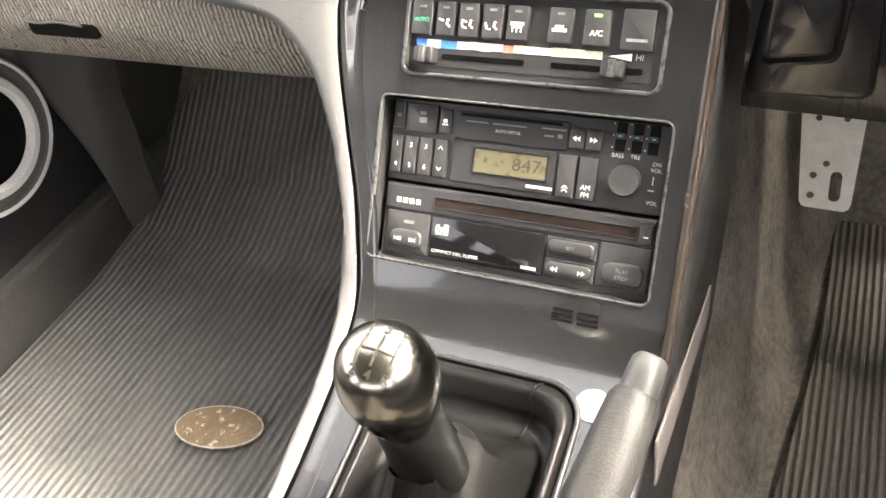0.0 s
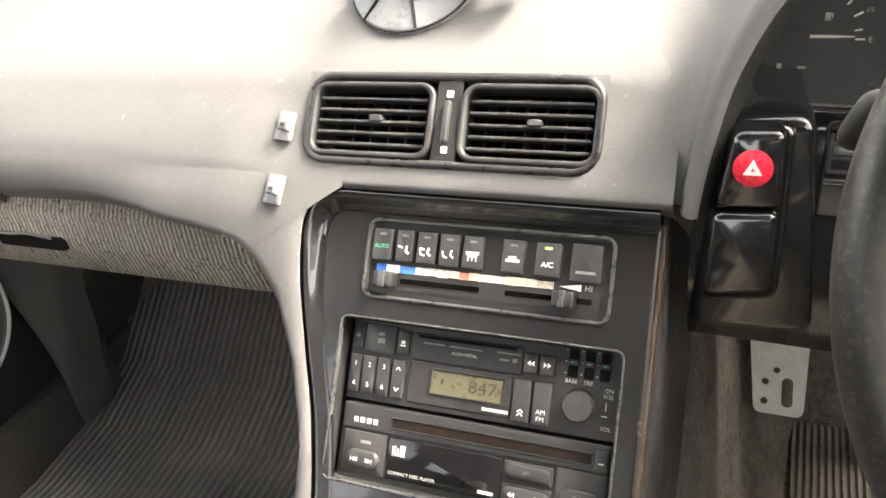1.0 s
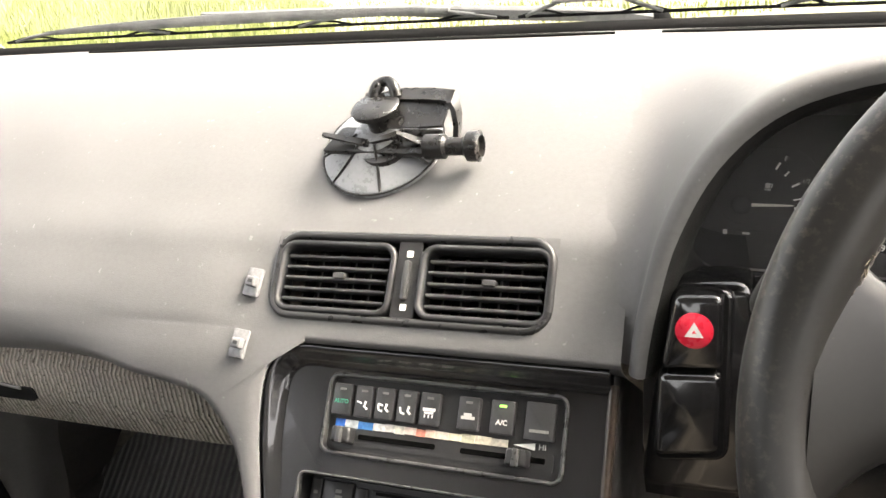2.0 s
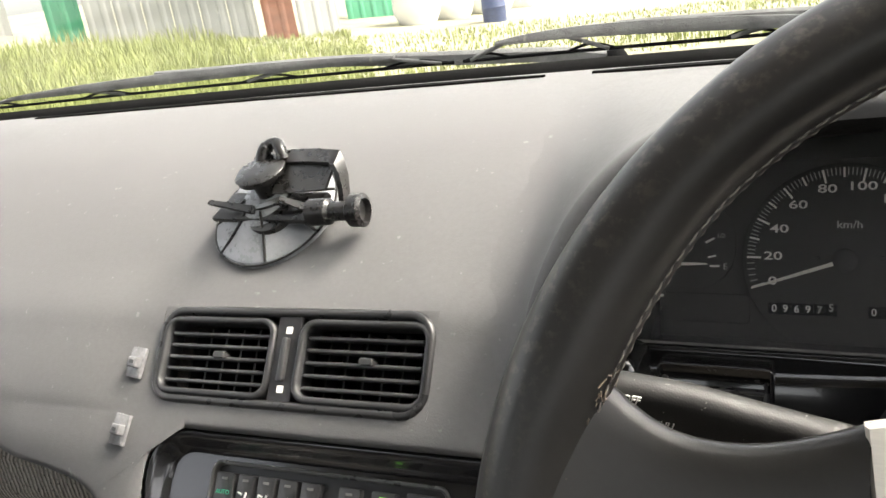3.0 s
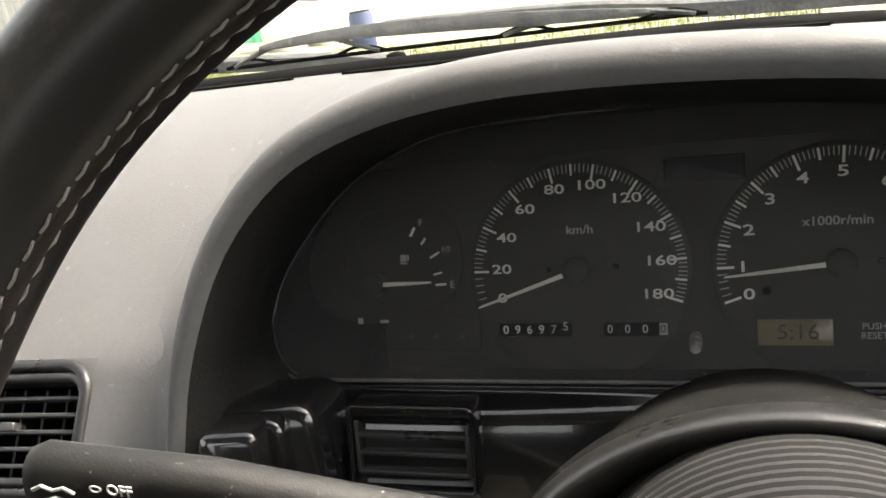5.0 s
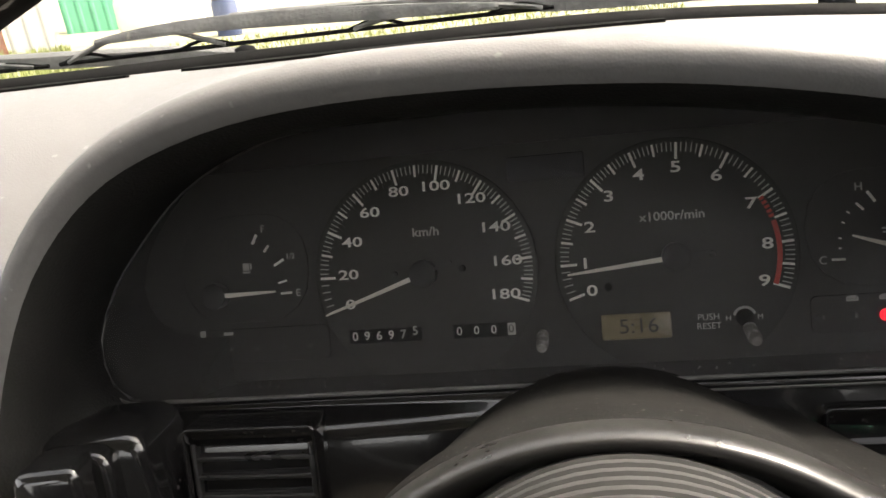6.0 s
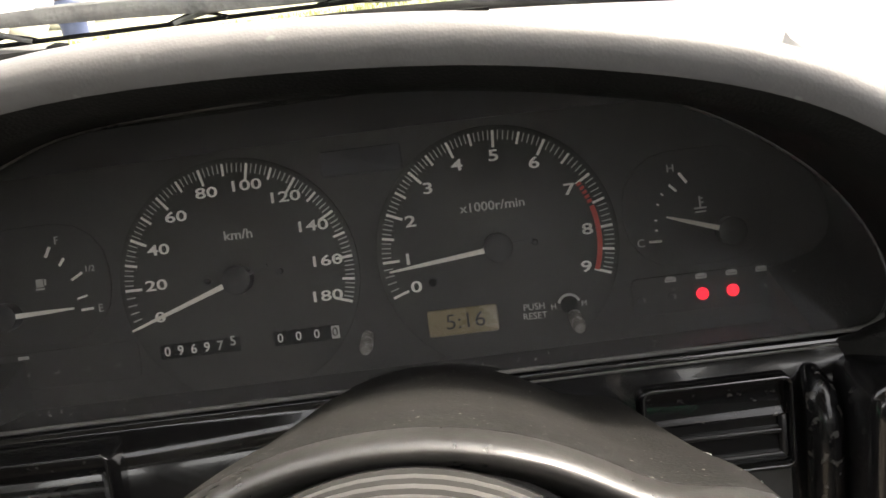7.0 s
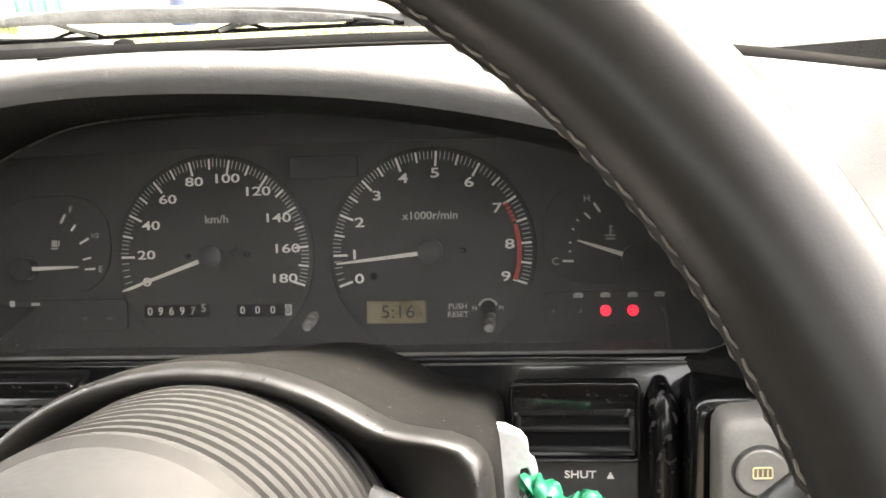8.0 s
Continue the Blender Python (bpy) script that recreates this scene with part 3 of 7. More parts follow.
def wiper(x0, x1, pivot, heights):
    """A blade with its beam and yokes, and the arm that runs to the pivot."""
    w = thing("windscreen_wiper", "parked dusty black windscreen wiper lying along the glass, greyed for haze", "wiper", group="windscreen wipers")

    def at(t, h, out=0.0):
        x = x0 + (x1 - x0) * t
        return Vector((x, 0.908 - 0.10 * x * x + out, 0.9225 - 0.033 * x + h))

    hs = spline([(t, 0, h) for t, h in heights], 6)

    def beam_h(t):
        for a, b in zip(hs, hs[1:]):
            if a.x <= t <= b.x:
                return a.z + (b.z - a.z) * (t - a.x) / max(1e-6, b.x - a.x)
        return hs[-1].z

    part("rubber_blade", tube(bmesh.new(), [at(t, 0.0015) for t in np.linspace(0, 1, 20)], 0.0018, 6), SEAL, w, smooth=60)
    rings = []
    for t in np.linspace(0.09, 0.90, 26):
        e = 0.35 + 1.35 * math.sin(math.pi * (t - 0.08) / 0.83) ** 0.5
        rings.append([at(t, beam_h(t) + b * e, a) for a, b in ((-0.003, -0.0032), (-0.004, 0.0), (-0.002, 0.0038), (0.004, 0.0038), (0.006, -0.0032))])
    part("beam", loft(bmesh.new(), rings, True, True, True), COWL, w, "dusty black beam, greyed for haze", smooth=50)
    for c, reach in ((0.19, 0.17), (0.80, 0.18)):
        pts = [at(c - reach, 0.002), at(c - reach * 0.72, 0.3 * beam_h(c) + 0.004), at(c - reach * 0.3, beam_h(c)), at(c + reach * 0.3, beam_h(c)), at(c + reach * 0.72, 0.3 * beam_h(c) + 0.003), at(c + reach, 0.002)]
        part("yoke", tube(bmesh.new(), spline(pts, 4), 0.0024, 6), COWL, w, smooth=60)
        for q in (c - reach * 0.75, c + reach * 0.75):
            r = 0.055
            pts = [at(max(0, q - r), 0.002), at(q - r * 0.3, 0.0065), at(q + r * 0.3, 0.0065), at(min(1, q + r), 0.002)]
            part("claw", tube(bmesh.new(), spline(pts, 4), 0.0014, 6), SEAL, w, smooth=60)
    a, p = at(0.5, beam_h(0.5) + 0.004, 0.004), Vector(pivot)
    end = at(1.0, 0.004, 0.012)
    mid = a.lerp(end, 0.55) + Vector((0, 0.004, 0.003))
    arm = spline([a - Vector((0.05, 0, -0.004)), a, mid, end, end.lerp(p, 0.6) + Vector((0, 0, 0.003)), p], 5)
    rings = []
    for k, q in enumerate(arm):
        g = 0.0028 + 0.0042 * min(1.0, k / 15)
        rings.append([q + Vector((0, -g, -g * 0.9)), q + Vector((0, -g, g * 0.6)), q + Vector((0, -g * 0.4, g)), q + Vector((0, g, g)), q + Vector((0, g * 1.3, -g))])
    part("arm", loft(bmesh.new(), rings, True, True, True), COWL, w, "dusty black arm, greyed for haze", smooth=50)
    part("pivot_cap", moved(lathe(bmesh.new(), [(0.013, -0.03), (0.013, 0.0), (0.009, 0.008), (0.002, 0.010)], 20), Matrix.Translation(p)), SEAL, w, smooth=50)
    return w


BLADE = [(0, 0.012), (0.15, 0.017), (0.3, 0.0185), (0.5, 0.016), (0.8, 0.009), (1.0, 0.004)]
wiper(-0.74, -0.085, (0.06, 0.975, 0.905), [(0, 0.008), (0.2, 0.012), (0.5, 0.014), (0.8, 0.013), (1.0, 0.010)])
wiper(-0.075, 0.335, (0.545, 0.935, 0.892), BLADE)

# ---- dashboard ----
C_FRAME = plane_frame((0, 0.427, 0.693), 37)
G_FRAME = plane_frame((0.323, 0.602, 0.822), 18, -1.9)


def on_c(u, v, n):
    return C_FRAME @ Vector((u, v, n))


dash = thing("dashboard", "grey grained vinyl dashboard pad with instrument hood", "dashboard")


def smooth01(t):
    t = max(0.0, min(1.0, t))
    return t * t * (3 - 2 * t)


def pad_swell(x):
    """How far the pad's lower face stands proud towards the passenger."""
    return smooth01((-x - 0.1365) / 0.06)


def pad_profile(x):
    """The pad's section at x, from the windscreen foot down to its lower edge."""
    p, c = smooth01((-x - 0.235) / 0.065), pad_swell(x)
    r = -0.033 * x - dip(x)
    top = [(0.905, 0.885 + r), (0.862, 0.908 + r), (0.80, 0.917 + r), (0.72, 0.916 + r), (0.65, 0.905 + r * 0.8), (0.60, 0.886 + r * 0.6), (0.562, 0.8645 + r * 0.4), (0.534, 0.8465 + r * 0.2)]
    low = [(0.1590, 0.0158 + 0.002 * c), (0.139, 0.0160 + 0.0045 * c), (0.118, 0.0162 + 0.0060 * c), (0.0980, 0.0164 + 0.0060 * c), (0.0885, 0.0161 + 0.0052 * c), (0.0842, 0.0144 + 0.0052 * c), (0.0818, 0.007 + 0.0052 * c), (0.081, -0.015)]
    lowp = [(0.1590, 0.0178), (0.139, 0.0205), (0.12, 0.0222), (0.103, 0.0228), (0.0885, 0.0213), (0.070, 0.0160), (0.058, 0.0070), (0.053, -0.012)]
    out = list(top)
    for a, b in zip(low, lowp):
        w = on_c(0, a[0] * (1 - p) + b[0] * p, a[1] * (1 - p) + b[1] * p)
        out.append((w.y, w.z))
    return out


@functools.lru_cache(None)
def pad_curve(x):
    """The pad's section as it is skinned."""
    return [(p.y, p.z) for p in spline([(0, y, z) for y, z in pad_profile(x)], 4)]


def pad_y(z):
    prof = pad_curve(0.08)
    for (y0, z0), (y1, z1) in zip(prof[12:], prof[13:]):
        if z1 <= z <= z0:
            return y1 + (y0 - y1) * (z - z1) / (z0 - z1)
    return 0.47 if z < 0.8 else 0.72


def pad_z(y, x):
    prof = pad_curve(round(x, 2))
    for (y0, z0), (y1, z1) in zip(prof, prof[1:]):
        if y1 <= y <= y0:
            return z1 + (z0 - z1) * (y - y1) / (y0 - y1)
    return 0.9


pad_bm = bmesh.new()


def pad_piece(x0, x1, n, keep):
    """Adds a stretch of the pad, down to the given step of its section."""
    rings = []
    for k in range(n + 1):
        x = x0 + (x1 - x0) * k / n
        pts = pad_profile(x)
        bow = 0.10 * x * x + 0.9 * max(0.0, x - 0.3) ** 2
        pts = [(x, y - bow * max(0, min(1, (y - 0.55) / 0.3)), z) for y, z in pts][:keep]
        rings.append(spline(pts, 4))
    loft(pad_bm, rings, False)


pad_piece(-0.77, -0.42, 24, 16)
pad_piece(-0.42, -0.1365, 34, 13)
pad_piece(-0.1365, -0.1035, 4, 13)
pad_piece(-0.1035, 0.0635, 11, 16)
pad_piece(0.0635, 0.106, 4, 16)
pad_piece(0.106, 0.13, 4, 8)
pad_piece(0.13, 0.516, 22, 6)
pad_piece(0.516, 0.552, 4, 8)
pad_piece(0.552, 0.77, 16, 16)

LIP = [(0.1135, 0.764), (0.116, 0.784), (0.121, 0.81), (0.131, 0.846), (0.151, 0.884), (0.179, 0.911), (0.213, 0.925), (0.255, 0.931), (0.31, 0.930),
       (0.37, 0.924), (0.42, 0.914), (0.453, 0.904), (0.478, 0.892), (0.498, 0.877), (0.514, 0.859), (0.528, 0.836), (0.538, 0.80), (0.543, 0.75)]
# the edge of the instrument opening, across and up, from its lower left corner round to its lower right one
OPENING = [(0.172, 0.8030), (0.152, 0.8050), (0.1405, 0.8100), (0.1345, 0.8180), (0.132, 0.829), (0.137, 0.846), (0.150, 0.863), (0.168, 0.880), (0.192, 0.8915), (0.225, 0.8985), (0.30, 0.899), (0.346, 0.8968),
           (0.392, 0.8918), (0.436, 0.8815), (0.467, 0.8685), (0.494, 0.849), (0.508, 0.830), (0.5130, 0.812), (0.509, 0.8015), (0.500, 0.7965), (0.484, 0.7948)]


def opening_path(n=6):
    return [Vector((p.x, 0.532 + 0.65 * (p.z - 0.8035), p.z)) for p in spline([(x, 0, z) for x, z in OPENING], n)]


def along(path, t):
    """The place at the share t of a path's length."""
    run = [0.0]
    for a, b in zip(path, path[1:]):
        run.append(run[-1] + (b - a).length)
    d = t * run[-1]
    for i in range(len(path) - 1):
        if d <= run[i + 1]:
            return path[i].lerp(path[i + 1], (d - run[i]) / max(1e-9, run[i + 1] - run[i]))
    return path[-1].copy()


def lip_points():
    pts = spline([(x, 0, z) for x, z in LIP], 4)
    out = []
    for i, p in enumerate(pts):
        d = (pts[min(i + 1, len(pts) - 1)] - pts[max(i - 1, 0)]).normalized()
        o = Vector((-d.z, 0, d.x))
        out.append((Vector((p.x, 0.48 + (p.z - 0.86) * 0.176, p.z)), o))
    return out


def hood():
    """A thick rounded lip that runs back into the pad outside and, inside, down a tunnel to the instrument opening."""
    lip = lip_points()
    back = Vector((0, 1, 0))
    edge = opening_path()
    high = [i for i, (p, o) in enumerate(lip) if p.z > 0.80]
    run = [0.0]
    for i in high[1:]:
        run.append(run[-1] + (lip[i][0] - lip[i - 1][0]).length)
    share = {i: d / run[-1] for i, d in zip(high, run)}
    rows, inner = [], []
    for i, (p, o) in enumerate(lip):
        up = max(0.0, o.z)
        thin = 0.66 + 0.34 * up
        s = [p + o * (a * thin if a < 0 else a) + back * b for a, b in ((-0.0200, 0.030), (-0.0188, 0.021), (-0.0165, 0.013), (-0.0130, 0.0065), (-0.0085, 0.0020), (-0.0035, 0.0), (0.0006, 0.0008), (0.0032, 0.0036), (0.0044, 0.008), (0.0048, 0.014))]
        low = max(0.0, min(1.0, (p.z - 0.79) / 0.06))
        e = p + o * (0.02 + 0.055 * low * low * (3 - 2 * low))
        w = max(0.0, min(1.0, (up - 0.3) / 0.62))
        w = w * w * (3 - 2 * w)
        side_y = max(pad_y(min(e.z, 0.895)), p.y + 0.016)
        e.y = side_y * (1 - w) + 0.78 * w
        e.z = e.z if w == 0 else pad_z(e.y, 0.08) - (0.033 * (e.x - 0.08) + dip(e.x)) * w
        e.y += 0.0004 * (1 - w)
        e.z -= 0.0006 * w
        if o.x > 0.2 and e.x < 0.585:
            e.x = 0.585 + 0.02 * up
        if o.x > 0.2:
            bow = 0.10 * e.x ** 2 + 0.9 * max(0.0, e.x - 0.3) ** 2
            lean = max(0.0, min(1.0, (e.y - 0.55) / 0.3))
            e.z = min(e.z, pad_z(min(0.9, e.y + bow * lean), e.x) - 0.003)
        st = s[-1]
        side = (st + o * 0.012).lerp(e, 0.0)
        side.y = st.y * 0.12 + e.y * 0.88
        top = st + o * 0.0015 + back * (0.30 * (e.y - st.y))
        k = side.lerp(top, w)
        slope = (pad_z(min(e.y + 0.004, 0.9), e.x) - pad_z(max(e.y - 0.004, 0.47), e.x)) / 0.008
        pn = Vector((0, -slope, 1)).normalized()
        k -= pn * ((k - e).dot(pn) * (0.9 if o.x < 0.5 else 0.0))
        k2 = k.lerp(e, 0.5)
        tail = []
        for t in (0.08, 0.17, 0.27, 0.38, 0.5, 0.62, 0.74, 0.85, 0.93, 1.0):
            tail.append(st * (1 - t) ** 3 + k * (3 * t * (1 - t) ** 2) + k2 * (3 * t * t * (1 - t)) + e * t ** 3)
        rows.append(s[4:] + tail)
        if i in share:
            q = along(edge, share[i])
        else:
            q = (edge[0] if p.x < 0.3 else edge[-1]).copy()
            q.z = p.z
        flare = Vector((0.323 + (q.x - 0.323) * 1.045, 0.606 + (q.z - 0.822) * 0.325, q.z))
        a = s[0]
        # Black lining starts at the lip's front, so shade under it is in colour.
        inner.append([s[4], s[3], s[2], s[1], a, a.lerp(q, 0.35), a.lerp(q, 0.7), q, q.lerp(flare, 0.15), flare])
    part("hood", loft(bmesh.new(), rows, False), PAD, dash, "grey grained instrument hood", smooth=80)
    part("hood_lining", loft(bmesh.new(), inner, False), HOODIN, dash, "black grained lining of the instrument hood, with shade under its lip", smooth=50)
    # Grey tube stands for the light line along the black rim.
    part("opening_rim", tube(bmesh.new(), [p + Vector((0, -0.0008, 0)) for p in edge], 0.0010, 8), EDGE, dash, "rim of the instrument opening, grey for its light line", smooth=60)


hood()


def defroster_slot(x0, x1, name="defroster_slot"):
    rings = []
    n = 14
    for k in range(n + 1):
        x = x0 + (x1 - x0) * k / n
        y = 0.784 - 0.10 * x * x * 0.78
        z = 0.9185 - 0.033 * x - dip(x)
        w = 0.008 * (0.35 + 0.65 * min(1, min(k, n - k) / 1.5))
        rings.append([(x, y - w, z - 0.0022), (x, y - w * 0.8, z + 0.0008), (x, y + w * 0.8, z + 0.0008), (x, y + w, z - 0.0022)])
    # A solid bar; the shade inside the slot is its near-black colour.
    return part(name, loft(bmesh.new(), rings, True, True, True), SLOT, dash, "dark defroster slot")


defroster_slot(-0.52, 0.048)
defroster_slot(0.088, 0.40)
rings = []
for k in range(9):
    x, y = 0.592 + 0.050 * k / 8, 0.655 - 0.070 * k / 8
    w = 0.0045 * min(1.0, (k + 0.4) / 2)
    z = pad_z(y, round(x, 2)) + 0.001
    rings.append([(x - w, y - w * 0.6, z - 0.004), (x - w * 0.8, y - w * 0.5, z + 0.0008), (x + w * 0.8, y + w * 0.5, z + 0.0008), (x + w, y + w * 0.6, z - 0.004)])
part("defroster_slot", loft(bmesh.new(), rings, True, True, True), SLOT, dash, "dark defroster slot")

# ---- centre console ----
def console_path(s):
    """The console's section: the upright stack down to s = -0.115, then a bend into the flat shifter plate."""
    L0, L1, R, s0 = radians(37), radians(80), 0.055, -0.118
    if s >= s0:
        w = on_c(0, s, 0)
        return w.y, w.z, L0
    w = on_c(0, s0, 0)
    y, z, arc = w.y, w.z, R * (L1 - L0)
    d = s0 - s
    steps = 24
    t, L = 0.0, L0
    ds = min(d, arc) / steps
    for _ in range(steps):
        L = L0 + (t + ds / 2) / R
        y, z, t = y - math.sin(L) * ds, z - math.cos(L) * ds, t + ds
    L = L0 + t / R
    if d > arc:
        y, z = y - math.sin(L1) * (d - arc), z - math.cos(L1) * (d - arc)
        L = L1
    return y, z, L


def on_console(u, s, n):
    y, z, L = console_path(s)
    return Vector((u, y - math.cos(L) * n, z + math.sin(L) * n))


TRIM_LEFT = [(0.0820, -0.1035), (0.0799, -0.1138), (0.0741, -0.1226), (0.0653, -0.1284), (0.055, -0.1305), (0.042, -0.1306), (0.011, -0.128), (-0.03, -0.120), (-0.068, -0.1105), (-0.105, -0.1045), (-0.124, -0.1022), (-0.144, -0.0995), (-0.164, -0.0968), (-0.20, -0.0908), (-0.25, -0.0872), (-0.30, -0.086), (-0.42, -0.086)]
STRIP_LEFT = [(0.0835, -0.280), (0.060, -0.278), (0.0545, -0.272), (0.0515, -0.255), (0.0475, -0.22), (0.0424, -0.185), (0.0264, -0.164), (0.0116, -0.151), (-0.0341, -0.1334), (-0.0879, -0.119), (-0.108, -0.1188), (-0.136, -0.1165), (-0.158, -0.1122), (-0.18, -0.1082), (-0.208, -0.1045), (-0.246, -0.1022), (-0.274, -0.0992), (-0.42, -0.098)]


def edge_at(table, s):
    for (s0, u0), (s1, u1) in zip(table, table[1:]):
        if s1 <= s <= s0:
            return u0 + (u1 - u0) * (s - s0) / (s1 - s0)
    return table[-1][1] if s < table[-1][0] else table[0][1]


console = thing("centre_console", "worn gloss black centre console with grey moulded edge", "centre console")


def filled(loops, map_fn, thick):
    """A sheet with holes: the first loop is its outline."""
    bm = bmesh.new()
    es = []
    for lp in loops:
        vs = [bm.verts.new((x, y, 0)) for x, y in lp]
        es += [bm.edges.new((vs[i], vs[(i + 1) % len(vs)])) for i in range(len(vs))]
    bmesh.ops.triangle_fill(bm, edges=es, use_beauty=True)
    r = bmesh.ops.extrude_face_region(bm, geom=list(bm.faces))
    for v in r["geom"]:
        if isinstance(v, bmesh.types.BMVert):
            v.co.z = -thick
    for v in bm.verts:
        v.co = map_fn(v.co.x, v.co.y, v.co.z)
    return bm


left_edge = [(edge_at(TRIM_LEFT, s), s) for s in np.linspace(0.081, -0.1175, 40)]
outline = [(0.1, -0.1175), (0.1, -0.06), (0.1, 0.02), (0.1, 0.0815), (0.05, 0.0812), (-0.02, 0.0808), (-0.07, 0.0802)] + left_edge
HV = (-0.006, 0.0402, 0.160, 0.0500, 0.006)
RD = (-0.0065, -0.0522, 0.1835, 0.1045, 0.004)
part("face_panel", filled([outline, rr_loop(*HV), rr_loop(*RD)], lambda u, v, n: on_c(u, v, n), 0.004), GLOSS, console, "scuffed gloss black face panel with cut-outs")


GAITER = (0.0, -0.262, 0.124, 0.202, 0.024)


def lower_trim():
    rings = []
    for s in np.linspace(-0.1175, -0.1595, 12):
        ul, ur = edge_at(TRIM_LEFT, s), 0.1
        rings.append([on_console(ul + (ur - ul) * k / 12, s, 0.0) for k in range(13)])
    bm = loft(bmesh.new(), rings, False)
    part("trim_bend", bm, GLOSS, console, "scratched gloss black bend", smooth=60)
    ss = np.linspace(-0.1595, -0.40, 30)
    flat = [(0.1, s) for s in ss] + [(edge_at(TRIM_LEFT, s), s) for s in ss[::-1]]
    part("shifter_surround", filled([flat, rr_loop(*GAITER, 8)], lambda u, s, n: on_console(u, s, n), 0.003), GLOSS, console, "scratched gloss black shifter surround")
    # raised lip round the opening
    lp = rr_loop(*GAITER, 8)
    part("opening_lip", tube(bmesh.new(), [on_console(u, s, 0.0012) for u, s in lp + lp[:2]], 0.0018, 8), BLACK, console, "black lip round the gaiter", smooth=60)
    part("round_sticker", moved(lathe(bmesh.new(), [(0.0105, 0.0), (0.0105, 0.0004), (0.0002, 0.0005)], 32), Matrix.Translation(on_console(0.0675, -0.1695, 0.0004)) @ Matrix.Rotation(radians(10), 4, "X")), surface("pale_blue_sticker", (0.3, 0.345, 0.36), 0.4, vary=0.1, blotch=0.006), console, "pale round sticker")


lower_trim()


def moulding_height(u, v):
    """How far the grey moulding stands over the console's face."""
    return 0.0055 + (0.0106 + 0.0052 * pad_swell(u)) * smooth01((v + 0.05) / 0.1385)


def trim_line(n=6):
    """The joint between the gloss panel and the grey moulding, from the top right corner round and down: across, along, height."""
    pts = [(u, 0.0818) for u in (0.099, 0.06, 0.02, -0.02, -0.06, -0.085)] + [(u, s) for s, u in TRIM_LEFT]
    out = []
    for p in spline([(u, s, 0) for u, s in pts], n):
        out.append((p.x, p.y, moulding_height(p.x, p.y) - 0.0028))
    return out


def edge_border():
    """The gloss panel's raised border, flush with the grey moulding round it."""
    line = trim_line()
    rings, groove = [], []
    for i, (u, s, h) in enumerate(line):
        a, b = line[max(i - 1, 0)], line[min(i + 1, len(line) - 1)]
        d = Vector((b[0] - a[0], b[1] - a[1], 0)).normalized()
        inw = Vector((-d.y, d.x, 0))
        w = 0.62
        rings.append([on_console(u + inw.x * q * w, s + inw.y * q * w, n) for q, n in ((0.0006, -0.004), (0.0006, h - 0.0022), (0.0014, h - 0.0010), (0.0040, h * 0.90), (0.0080, h * 0.66), (0.0120, h * 0.36), (0.0160, h * 0.13), (0.0205, 0.0005), (0.0205, -0.003))])
        groove.append(on_console(u, s, h - 0.0022))
    part("edge_border", loft(bmesh.new(), rings, True, True, True), GLOSS, console, "gloss black border of the face panel", smooth=70)
    part("edge_groove", tube(bmesh.new(), groove, 0.0011, 8), SLOT, console, "dark joint round the gloss panel", smooth=60)


edge_border()


